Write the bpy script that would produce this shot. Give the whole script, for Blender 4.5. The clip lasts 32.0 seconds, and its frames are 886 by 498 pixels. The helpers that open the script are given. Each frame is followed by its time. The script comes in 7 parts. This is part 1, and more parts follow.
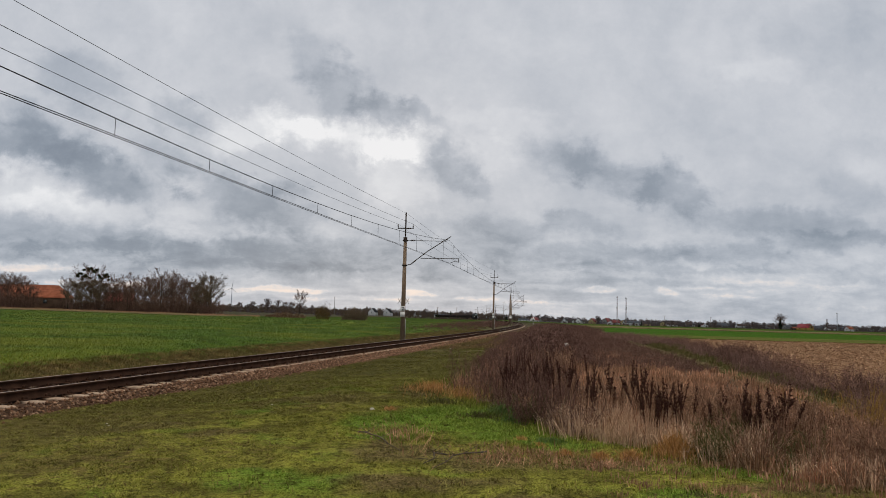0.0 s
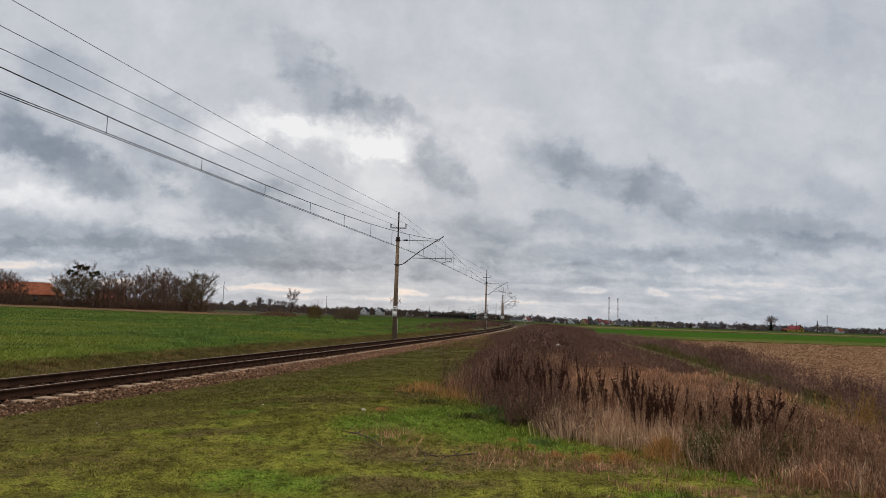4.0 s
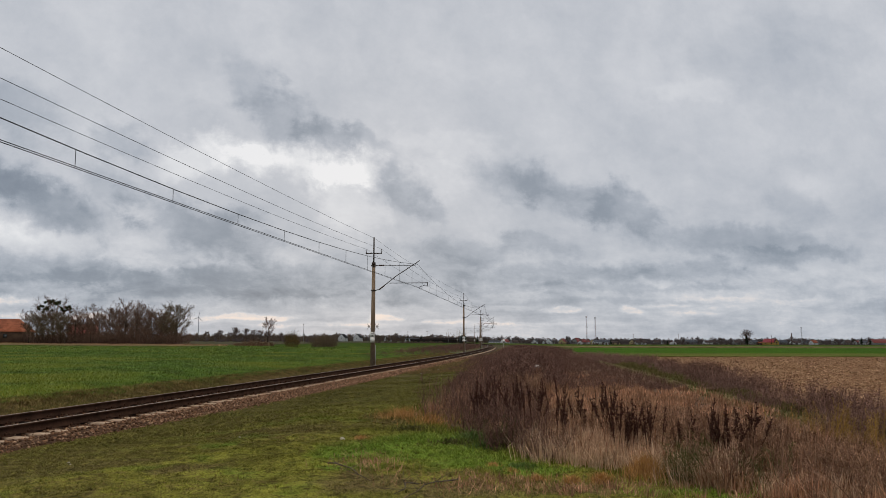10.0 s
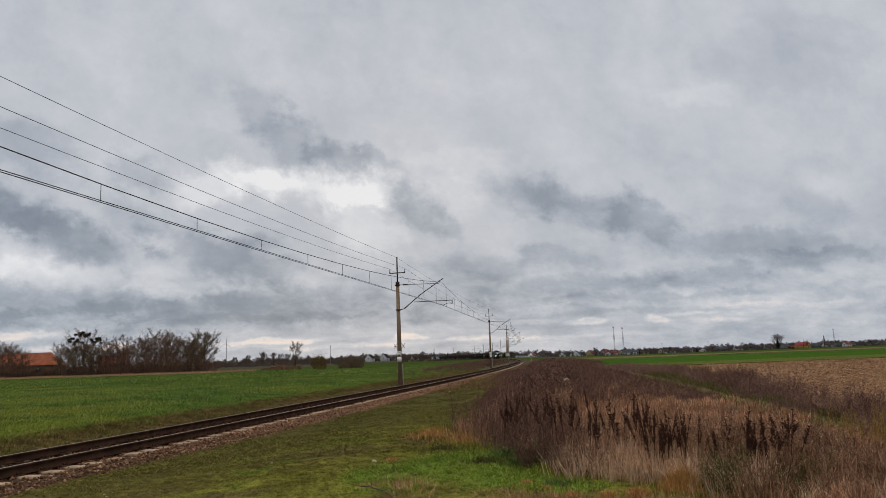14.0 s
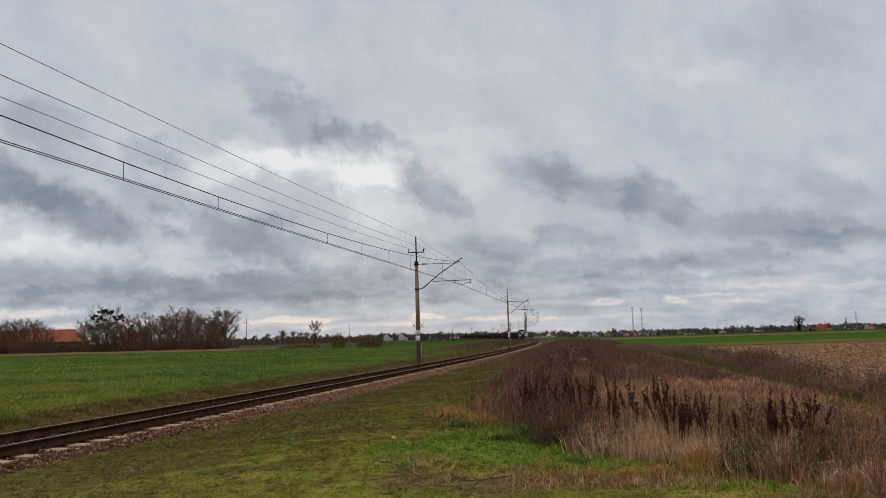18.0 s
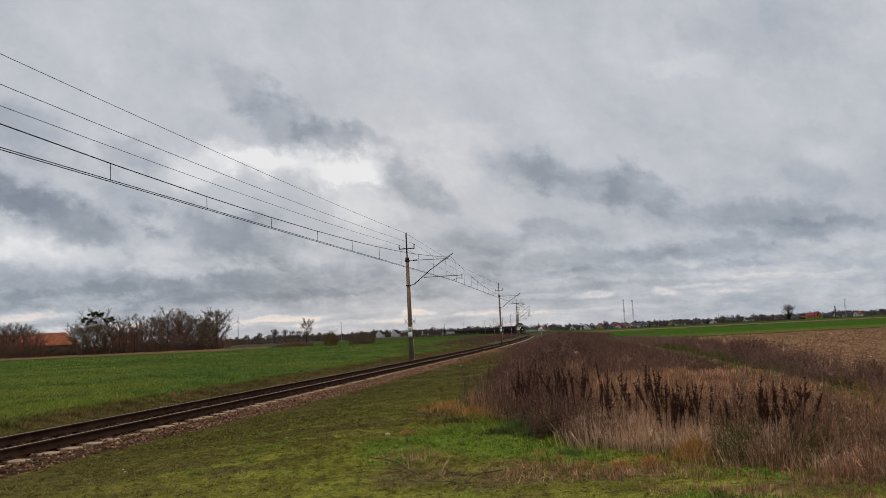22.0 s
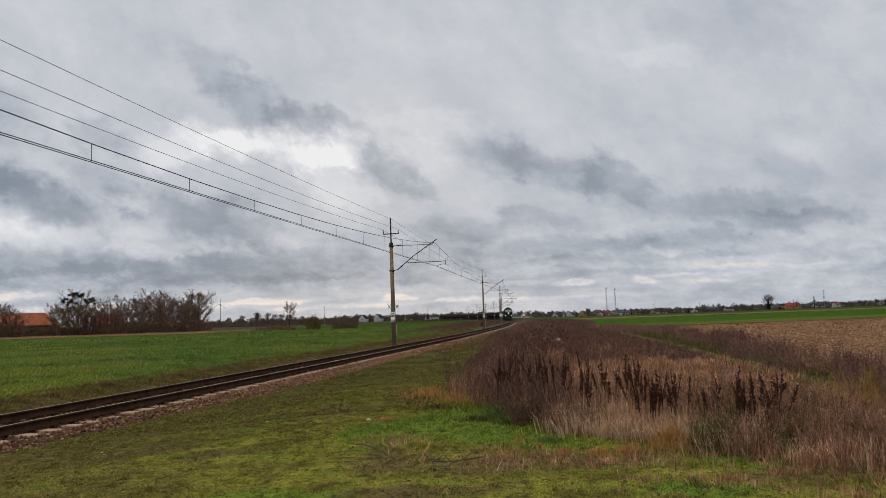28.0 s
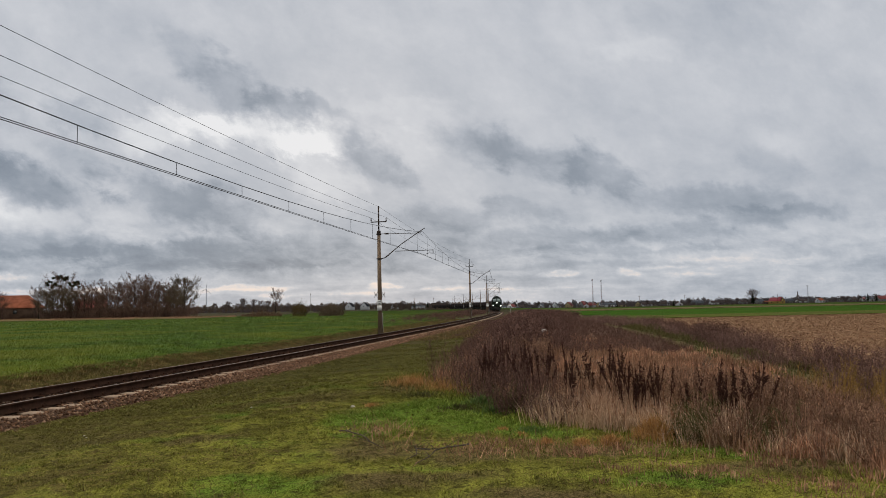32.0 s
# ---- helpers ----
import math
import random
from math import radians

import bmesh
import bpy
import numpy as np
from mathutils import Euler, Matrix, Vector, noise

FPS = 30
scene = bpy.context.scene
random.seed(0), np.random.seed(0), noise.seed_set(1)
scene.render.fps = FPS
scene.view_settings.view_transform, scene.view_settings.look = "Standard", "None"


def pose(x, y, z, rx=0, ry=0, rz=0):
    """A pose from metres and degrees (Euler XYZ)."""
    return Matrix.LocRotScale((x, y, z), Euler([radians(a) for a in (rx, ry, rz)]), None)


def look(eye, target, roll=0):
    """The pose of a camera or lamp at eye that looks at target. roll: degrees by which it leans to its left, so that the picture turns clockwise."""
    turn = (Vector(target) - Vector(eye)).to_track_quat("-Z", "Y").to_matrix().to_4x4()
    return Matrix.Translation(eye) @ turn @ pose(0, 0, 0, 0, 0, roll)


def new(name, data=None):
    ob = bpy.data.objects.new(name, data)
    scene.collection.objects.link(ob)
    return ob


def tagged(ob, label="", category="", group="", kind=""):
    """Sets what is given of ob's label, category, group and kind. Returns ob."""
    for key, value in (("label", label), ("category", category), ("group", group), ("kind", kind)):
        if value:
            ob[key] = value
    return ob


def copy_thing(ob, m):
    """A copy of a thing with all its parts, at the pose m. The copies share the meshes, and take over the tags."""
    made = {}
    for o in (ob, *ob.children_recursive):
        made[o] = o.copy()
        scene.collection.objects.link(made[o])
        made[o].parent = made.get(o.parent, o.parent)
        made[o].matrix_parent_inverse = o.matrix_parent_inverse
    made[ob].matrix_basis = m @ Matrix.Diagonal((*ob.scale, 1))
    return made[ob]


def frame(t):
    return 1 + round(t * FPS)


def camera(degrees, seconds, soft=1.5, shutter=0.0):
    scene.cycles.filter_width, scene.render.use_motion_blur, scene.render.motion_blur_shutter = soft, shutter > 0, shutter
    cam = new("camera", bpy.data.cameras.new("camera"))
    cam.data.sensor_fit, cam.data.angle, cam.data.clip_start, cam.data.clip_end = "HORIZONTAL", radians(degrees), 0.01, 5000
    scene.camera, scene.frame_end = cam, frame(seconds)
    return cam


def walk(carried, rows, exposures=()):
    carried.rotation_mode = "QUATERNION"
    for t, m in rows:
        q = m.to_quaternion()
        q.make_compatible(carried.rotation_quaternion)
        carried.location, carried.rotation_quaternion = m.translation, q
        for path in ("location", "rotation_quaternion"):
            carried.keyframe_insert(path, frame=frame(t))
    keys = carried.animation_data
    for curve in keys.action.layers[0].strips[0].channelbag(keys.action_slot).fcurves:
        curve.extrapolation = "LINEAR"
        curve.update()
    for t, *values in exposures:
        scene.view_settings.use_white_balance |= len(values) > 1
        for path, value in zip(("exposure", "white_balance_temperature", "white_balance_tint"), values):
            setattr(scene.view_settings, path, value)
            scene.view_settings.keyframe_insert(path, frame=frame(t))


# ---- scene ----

# ---------------------------------------------------------------- camera
EYE_Z = 1.72
cam = camera(60.0, 32.0, soft=0.5)
# seconds, heading, tilt, lean (degrees), sway sideways and up (metres)
STANCE = [
    (0, -0.000, 5.006, 1.570, -0.003, -0.044),
    (0.5, 0.059, 5.023, 1.696, -0.009, -0.044),
    (1, 0.123, 5.027, 1.846, -0.011, -0.040),
    (1.5, 0.144, 5.012, 1.942, -0.006, -0.036),
    (2, 0.201, 4.950, 1.944, -0.002, -0.034),
    (2.5, 0.261, 4.934, 2.085, -0.000, -0.033),
    (3, 0.303, 4.913, 2.203, 0.001, -0.031),
    (3.5, 0.412, 4.916, 2.179, 0.000, -0.024),
    (5.5, 1.011, 5.709, 0.544, -0.003, -0.015),
    (6, 1.141, 5.968, 0.224, 0.002, -0.012),
    (6.5, 1.323, 6.264, -0.172, 0.016, -0.013),
    (7, 1.736, 6.605, -0.581, 0.030, -0.011),
    (7.5, 1.992, 6.749, -0.554, 0.037, -0.009),
    (8, 2.044, 6.763, -0.433, 0.038, -0.007),
    (8.5, 2.127, 6.777, -0.316, 0.035, -0.001),
    (9, 2.195, 6.780, -0.157, 0.031, -0.000),
    (9.5, 2.251, 6.785, -0.034, 0.028, -0.004),
    (10, 2.312, 6.786, 0.089, 0.024, -0.003),
    (10.5, 2.028, 7.011, -0.291, 0.022, 0.001),
    (11, 1.656, 7.218, -0.650, 0.019, 0.002),
    (11.5, 1.466, 7.245, -0.770, 0.015, 0.000),
    (12, 1.094, 7.259, -1.303, 0.016, 0.001),
    (12.5, 1.026, 7.285, -1.616, 0.016, 0.006),
    (13, 0.740, 7.711, -2.229, 0.011, 0.015),
    (13.5, 0.600, 8.020, -2.340, 0.008, 0.022),
    (14, 0.645, 8.066, -2.173, 0.011, 0.022),
    (14.5, 0.671, 8.072, -2.038, 0.007, 0.016),
    (16.5, 0.524, 7.645, -2.015, -0.008, 0.012),
    (17, 0.101, 7.402, -1.835, -0.020, 0.007),
    (17.5, -0.554, 6.993, -1.494, -0.021, 0.002),
    (18, -0.801, 6.613, -1.751, -0.016, 0.001),
    (18.5, -0.757, 6.266, -2.558, -0.012, 0.000),
    (19, -0.617, 6.245, -2.898, -0.005, -0.000),
    (19.5, -0.468, 6.259, -3.013, 0.007, -0.001),
    (20, -0.320, 6.248, -3.104, 0.010, -0.004),
    (20.5, -0.241, 6.275, -3.043, 0.002, -0.007),
    (21, -0.205, 6.270, -3.003, -0.008, -0.009),
    (21.5, -0.129, 6.296, -2.976, -0.012, -0.008),
    (22, -0.111, 6.268, -2.908, -0.010, -0.003),
    (22.5, -0.126, 5.958, -2.879, -0.007, -0.001),
    (23, 0.178, 5.417, -2.646, -0.006, -0.002),
    (23.5, 0.591, 5.077, -2.311, -0.005, -0.004),
    (24, 0.679, 5.067, -2.233, -0.006, -0.003),
    (24.5, 0.721, 5.055, -2.243, -0.006, 0.002),
    (25, 0.780, 5.075, -2.199, -0.003, 0.007),
    (25.5, 0.797, 5.086, -2.170, 0.002, 0.011),
    (27.5, 0.999, 5.126, -2.110, 0.006, 0.017),
    (28, 1.021, 5.135, -2.139, 0.005, 0.022),
    (28.5, 1.155, 5.149, -2.060, -0.001, 0.021),
    (29, 1.192, 5.167, -2.063, -0.010, 0.016),
    (29.5, 1.269, 5.195, -1.976, -0.014, 0.014),
    (30, 1.144, 5.049, -1.856, -0.008, 0.013),
    (30.5, 1.188, 4.937, -1.783, 0.004, 0.012),
    (31, 1.526, 4.490, -1.429, 0.008, 0.011),
    (31.5, 1.737, 4.348, -1.267, 0.007, 0.013),
    (32, 1.922, 4.303, -1.230, 0.013, 0.011),
]


def stance(yaw, tilt, lean, sx, sz):
    y, p = radians(yaw), radians(tilt)
    eye = Vector((sx, 0.0, EYE_Z + sz))
    return look(eye, eye + Vector((math.sin(y) * math.cos(p), math.cos(y) * math.cos(p), math.sin(p))), lean)


walk(cam, [(r[0], stance(*r[1:])) for r in STANCE], exposures=[(0, 0.0), (7, 0.0), (10, -0.03), (13, -0.07), (18, -0.09), (23, -0.09), (25, -0.04), (28, -0.02), (32, -0.05)])

# ---------------------------------------------------------------- world, sun
SUN_UP, SUN_TURN = 14.0, -4.0
world = bpy.data.worlds.new("world")
scene.world = world
world.use_nodes = True
wn = world.node_tree.nodes
sky_tex = wn.new("ShaderNodeTexSky")
sky_tex.sky_type, sky_tex.sun_disc = "NISHITA", False
sky_tex.sun_elevation, sky_tex.sun_rotation = radians(SUN_UP), radians(SUN_TURN)
wn["Background"].inputs["Strength"].default_value = 0.05
world.node_tree.links.new(sky_tex.outputs[0], wn["Background"].inputs["Color"])
sun_data = bpy.data.lights.new("sun", "SUN")
sun_data.energy, sun_data.angle, sun_data.color = 2.5, radians(20), (1.0, 0.95, 0.88)
sun = new("sun", sun_data)
_a, _e = radians(SUN_TURN), radians(SUN_UP)
sun.matrix_world = look((0, 0, 60), (-math.sin(_a) * math.cos(_e), -math.cos(_a) * math.cos(_e), 60 - math.sin(_e)))
scene.view_settings.exposure = 0.0


# ---------------------------------------------------------------- small node language
class Nodes:
    def __init__(self, name):
        self.mat = bpy.data.materials.new(name)
        self.mat.use_nodes = True
        self.t = self.mat.node_tree
        self.bsdf = self.t.nodes["Principled BSDF"]
        self.out = self.t.nodes["Material Output"]

    def link(self, a, b):
        self.t.links.new(a, b)

    def put(self, socket, value):
        if hasattr(value, "is_output"):
            self.link(value, socket)
        else:
            socket.default_value = value

    def coord(self, which="Object"):
        return self.t.nodes.new("ShaderNodeTexCoord").outputs[which]

    def mapping(self, vec, loc=(0, 0, 0), rot=(0, 0, 0), scale=(1, 1, 1), kind="POINT"):
        n = self.t.nodes.new("ShaderNodeMapping")
        n.vector_type = kind
        self.link(vec, n.inputs["Vector"])
        n.inputs["Location"].default_value, n.inputs["Rotation"].default_value, n.inputs["Scale"].default_value = loc, rot, scale
        return n.outputs[0]

    def noise(self, vec, scale, detail=4.0, rough=0.55, what=0, distort=0.0):
        n = self.t.nodes.new("ShaderNodeTexNoise")
        if vec is not None:
            self.link(vec, n.inputs["Vector"])
        n.inputs["Scale"].default_value, n.inputs["Detail"].default_value, n.inputs["Roughness"].default_value = scale, detail, rough
        n.inputs["Distortion"].default_value = distort
        return n.outputs[what]

    def math(self, op, a, b=0.0, c=0.0):
        n = self.t.nodes.new("ShaderNodeMath")
        n.operation = op
        for s, v in zip(n.inputs, (a, b, c)):
            self.put(s, v)
        return n.outputs[0]

    def vmath(self, op, a, b=(0, 0, 0), scale=None):
        n = self.t.nodes.new("ShaderNodeVectorMath")
        n.operation = op
        self.put(n.inputs[0], a)
        self.put(n.inputs[1], b)
        if scale is not None:
            self.put(n.inputs["Scale"], scale)
        return n.outputs["Value"] if op in ("LENGTH", "DOT_PRODUCT", "DISTANCE") else n.outputs["Vector"]

    def smooth(self, v, lo, hi, a=0.0, b=1.0):
        n = self.t.nodes.new("ShaderNodeMapRange")
        n.interpolation_type = "SMOOTHSTEP"
        for s, x in zip(n.inputs, (v, lo, hi, a, b)):
            self.put(s, x)
        return n.outputs[0]

    def mix(self, f, a, b):
        n = self.t.nodes.new("ShaderNodeMix")
        n.data_type = "RGBA"
        self.put(n.inputs[0], f)
        for s, v in ((n.inputs[6], a), (n.inputs[7], b)):
            self.put(s, v if hasattr(v, "is_output") else (*v, 1.0))
        return n.outputs[2]

    def ramp(self, f, stops):
        n = self.t.nodes.new("ShaderNodeValToRGB")
        while len(n.color_ramp.elements) < len(stops):
            n.color_ramp.elements.new(0.5)
        for e, (p, c) in zip(n.color_ramp.elements, stops):
            e.position, e.color = p, (*c, 1.0)
        self.link(f, n.inputs[0])
        return n.outputs[0]

    def separate(self, vec):
        n = self.t.nodes.new("ShaderNodeSeparateXYZ")
        self.link(vec, n.inputs[0])
        return n.outputs

    def combine(self, x, y, z=0.0):
        n = self.t.nodes.new("ShaderNodeCombineXYZ")
        for s, v in zip(n.inputs, (x, y, z)):
            self.put(s, v)
        return n.outputs[0]

    def bump(self, height, strength, distance=0.02):
        n = self.t.nodes.new("ShaderNodeBump")
        n.inputs["Strength"].default_value, n.inputs["Distance"].default_value = strength, distance
        self.link(height, n.inputs["Height"])
        self.link(n.outputs[0], self.bsdf.inputs["Normal"])

    def set(self, color=None, rough=0.8, metal=0.0, spec=0.3):
        if color is not None:
            self.put(self.bsdf.inputs["Base Color"], color if hasattr(color, "is_output") else (*color, 1.0))
        self.put(self.bsdf.inputs["Roughness"], rough)
        self.bsdf.inputs["Metallic"].default_value = metal
        # rough, loose surfaces hardly shine
        self.bsdf.inputs["Specular IOR Level"].default_value = spec * 0.12 if isinstance(rough, float) and rough > 0.72 else spec
        return self.mat


def surface(name, a, b, scale=3.0, fine=40.0, rough=0.85, metal=0.0, bump=0.3, stain=None, spec=0.3, stretch=(1, 1, 1), spread=0.25):
    """Two colours mixed by broad and fine noise, a stain, and a little relief."""
    n = Nodes(name)
    co = n.mapping(n.coord(), scale=stretch)
    broad, small = n.noise(co, scale, 5), n.noise(co, fine, 4)
    col = n.mix(n.smooth(n.math("ADD", n.math("MULTIPLY", broad, 0.65), n.math("MULTIPLY", small, 0.35)), 0.5 - spread / 2, 0.5 + spread / 2), a, b)
    if stain:
        col = n.mix(n.smooth(n.noise(co, scale * 2.3, 5, 0.6), 0.53, 0.68, 0.0, 0.8), col, stain)
    if bump:
        n.bump(small, bump, 0.5 / fine)
    return n.set(col, rough, metal, spec)


def varied(name, colors, rough=0.85, spec=0.2, patch=None, scale=0.35, translucent=0.0):
    """For joined leaves and stalks: a colour per island, shifted by broad patches."""
    n = Nodes(name)
    r = n.t.nodes.new("ShaderNodeNewGeometry").outputs["Random Per Island"]
    k = len(colors)
    col = n.ramp(r, [(i / (k - 1), c) for i, c in enumerate(colors)])
    if patch:
        co = n.coord()
        clump = n.smooth(n.noise(co, scale * 6.0, 4, 0.6), 0.36, 0.64, 0.45, 1.3)
        col = n.vmath("SCALE", col, scale=clump)
        col = n.mix(n.smooth(n.noise(co, scale, 4, 0.6), 0.42, 0.62, 0.0, 0.5), col, patch)
    return n.set(col, rough, 0.0, spec)


# ---------------------------------------------------------------- mesh builder
class MB:
    def __init__(self):
        self.v, self.f, self.m, self.n = [], [], [], 0

    def add(self, verts, faces, slot=0):
        verts = np.asarray(verts, float).reshape(-1, 3)
        self.v.append(verts)
        by = {}
        if isinstance(faces, np.ndarray):
            by[faces.shape[1]] = faces
        else:
            for q in faces:
                by.setdefault(len(q), []).append(q)
        for k, q in by.items():
            q = np.asarray(q, int) + self.n
            self.f.append(q)
            self.m.append(np.full(len(q), slot))
        self.n += len(verts)
        return self

    def box(self, c, s, turn=None, slot=0, taper=1.0, chamfer=0.0):
        x, y, z = (q / 2 for q in s)
        t = taper
        if chamfer:
            k = chamfer
            ring = [(-x + k, -y), (x - k, -y), (x, -y + k), (x, y - k), (x - k, y), (-x + k, y), (-x, y - k), (-x, -y + k)]
            v = [(a, b, -z) for a, b in ring] + [(a, b, z - k) for a, b in ring] + [(a * (1 - k / x), b * (1 - k / y), z) for a, b in ring]
            f = [tuple(range(7, -1, -1)), tuple(range(16, 24))]
            for o in (0, 8):
                f += [(o + i, o + (i + 1) % 8, o + 8 + (i + 1) % 8, o + 8 + i) for i in range(8)]
        else:
            v = [(-x, -y, -z), (x, -y, -z), (x, y, -z), (-x, y, -z), (-x * t, -y * t, z), (x * t, -y * t, z), (x * t, y * t, z), (-x * t, y * t, z)]
            f = [(3, 2, 1, 0), (4, 5, 6, 7), (0, 1, 5, 4), (1, 2, 6, 5), (2, 3, 7, 6), (3, 0, 4, 7)]
        v = np.array(v)
        if turn is not None:
            v = v @ np.array(turn.to_3x3()).T
        return self.add(v + np.array(c), f, slot)

    def tube(self, pts, radii, k=6, slot=0, cap=True):
        pts = np.asarray(pts, float)
        n = len(pts)
        radii = np.broadcast_to(np.asarray(radii, float), (n,))
        d = np.gradient(pts, axis=0)
        d /= np.linalg.norm(d, axis=1)[:, None] + 1e-12
        up = np.where((np.abs(d[:, 2]) > 0.95)[:, None], np.array([[1.0, 0, 0]]), np.array([[0, 0, 1.0]]))
        a = np.cross(d, up)
        a /= np.linalg.norm(a, axis=1)[:, None] + 1e-12
        b = np.cross(d, a)
        ang = np.arange(k) * 2 * np.pi / k
        ring = pts[:, None] + radii[:, None, None] * (np.cos(ang)[None, :, None] * a[:, None] + np.sin(ang)[None, :, None] * b[:, None])
        i = np.arange(n - 1)[:, None] * k
        j = np.arange(k)[None]
        j2 = (j + 1) % k
        q = np.stack([i + j, i + k + j, i + k + j2, i + j2], -1).reshape(-1, 4)
        start = self.n
        self.add(ring.reshape(-1, 3), q, slot)
        if cap:
            self.f += [np.array([np.arange(k) + start]), np.array([np.arange(k)[::-1] + start + (n - 1) * k])]
            self.m += [np.array([slot])] * 2
        return self

    def disc(self, c, axis, r, depth, k=16, slot=0, r2=None):
        axis = np.array(axis, float)
        axis /= np.linalg.norm(axis)
        c = np.array(c, float)
        return self.tube([c - axis * depth / 2, c + axis * depth / 2], [r, r if r2 is None else r2], k, slot)

    def sweep(self, pts, side, profile, slot=0, cap=True):
        """A closed profile of (sideways, up) carried along pts with the given sideways vectors."""
        pts, side = np.asarray(pts, float), np.asarray(side, float)
        prof = np.asarray(profile, float)
        k, n = len(prof), len(pts)
        ring = pts[:, None] + prof[None, :, 0, None] * side[:, None] + prof[None, :, 1, None] * np.array([0, 0, 1.0])
        i, j = np.arange(n - 1)[:, None] * k, np.arange(k)[None]
        j2 = (j + 1) % k
        start = self.n
        self.add(ring.reshape(-1, 3), np.stack([i + j, i + j2, i + k + j2, i + k + j], -1).reshape(-1, 4), slot)
        if cap:
            self.f += [np.array([np.arange(k)[::-1] + start]), np.array([np.arange(k) + start + (n - 1) * k])]
            self.m += [np.array([slot])] * 2
        return self

    def mesh(self, name, mats, smooth=False):
        me = bpy.data.meshes.new(name)
        v = np.concatenate(self.v)
        me.vertices.add(len(v))
        me.vertices.foreach_set("co", v.astype(np.float32).ravel())
        sizes = np.concatenate([np.full(len(q), q.shape[1]) for q in self.f])
        loops = np.concatenate([q.ravel() for q in self.f])
        me.loops.add(len(loops))
        me.loops.foreach_set("vertex_index", loops.astype(np.int32))
        me.polygons.add(len(sizes))
        me.polygons.foreach_set("loop_start", np.r_[0, np.cumsum(sizes)[:-1]].astype(np.int32))
        me.polygons.foreach_set("material_index", np.concatenate(self.m).astype(np.int32))
        if smooth:
            me.polygons.foreach_set("use_smooth", np.ones(len(sizes), bool))
        me.update(calc_edges=True)
        me.validate()
        for m in mats if isinstance(mats, (list, tuple)) else [mats]:
            me.materials.append(m)
        return me


def thing(name, mb, mats, label="", category="", group="", kind="", at=None, smooth=False):
    ob = new(name, mb.mesh(name, mats, smooth) if mb else None)
    if at is not None:
        ob.matrix_world = at
    return tagged(ob, label, category, group, kind)


def part(name, mb, mats, parent, label="", smooth=False, at=None):
    """ONE mesh object under a thing or under a part."""
    me = mb if isinstance(mb, bpy.types.Mesh) else mb.mesh(name, mats, smooth)
    ob = new(name, me)
    ob.parent = parent
    if at is not None:
        ob.matrix_local = at
    return tagged(ob, label)


def empty(name, label, category, group="", kind="", at=None):
    return thing(name, None, None, label, category, group, kind, at)


def sm(x, a, b):
    t = np.clip((np.asarray(x, float) - a) / (b - a), 0, 1)
    return t * t * (3 - 2 * t)



# ---------------------------------------------------------------- plan: track line and ground height
# (ahead, sideways) of the track: straight past the viewer, then one long left-hand bend
BEND = [(40.0, -3.507), (126.0, 11.2), (191.0, 19.6), (260.0, 26.1), (328.0, 30.7), (413.0, 32.0), (497.0, 29.5), (570.0, 25.2)]
BEND_IN, BEND_OUT = 0.19456, -0.066


def spline(knots, s0, s1):
    """Second derivatives of a smooth curve through the knots with the given end slopes."""
    k = np.array(knots)
    h, d = np.diff(k[:, 0]), np.diff(k[:, 1]) / np.diff(k[:, 0])
    n = len(k)
    a, b = np.zeros((n, n)), np.zeros(n)
    a[0, :2], b[0] = (2 * h[0], h[0]), 6 * (d[0] - s0)
    a[-1, -2:], b[-1] = (h[-1], 2 * h[-1]), 6 * (s1 - d[-1])
    for i in range(1, n - 1):
        a[i, i - 1 : i + 2], b[i] = (h[i - 1], 2 * (h[i - 1] + h[i]), h[i]), 6 * (d[i] - d[i - 1])
    return k[:, 0], k[:, 1], np.linalg.solve(a, b)


KY, KX, KM = spline(BEND, BEND_IN, BEND_OUT)


def track_x(y):
    y = np.asarray(y, float)
    q = np.clip(y, KY[0], KY[-1])
    i = np.clip(np.searchsorted(KY, q) - 1, 0, len(KY) - 2)
    h, a, b = KY[i + 1] - KY[i], KY[i + 1] - q, q - KY[i]
    x = (KM[i] * a**3 + KM[i + 1] * b**3) / (6 * h) + (KX[i] / h - KM[i] * h / 6) * a + (KX[i + 1] / h - KM[i + 1] * h / 6) * b
    return x + BEND_IN * np.minimum(0, y - KY[0]) + BEND_OUT * np.maximum(0, y - KY[-1])


_ty = np.arange(-120, 1500, 1.0)
_tx = track_x(_ty)
_ts = np.r_[0, np.cumsum(np.hypot(np.diff(_tx), np.diff(_ty)))]
_ts -= np.interp(0, _ty, _ts)


def on_track(s):
    """Centre of the track and its heading at s metres along it, from abreast of the viewer."""
    y = np.interp(s, _ts, _ty)
    x = track_x(y)
    h = np.arctan2(track_x(y + 0.5) - track_x(y - 0.5), 1.0)
    return x, y, h


def s_of(y):
    return float(np.interp(y, _ty, _ts))


RAIL_Z, SLEEPER_Z = 0.10, -0.085


def lumps(x, y, k):
    return (np.sin(x * 1.7 * k + 1.3 * np.sin(y * 1.1 * k)) + np.sin(y * 2.1 * k + 1.7 * np.sin(x * 0.9 * k + 2)) + np.sin((x + y) * 3.3 * k + 0.6)) / 3


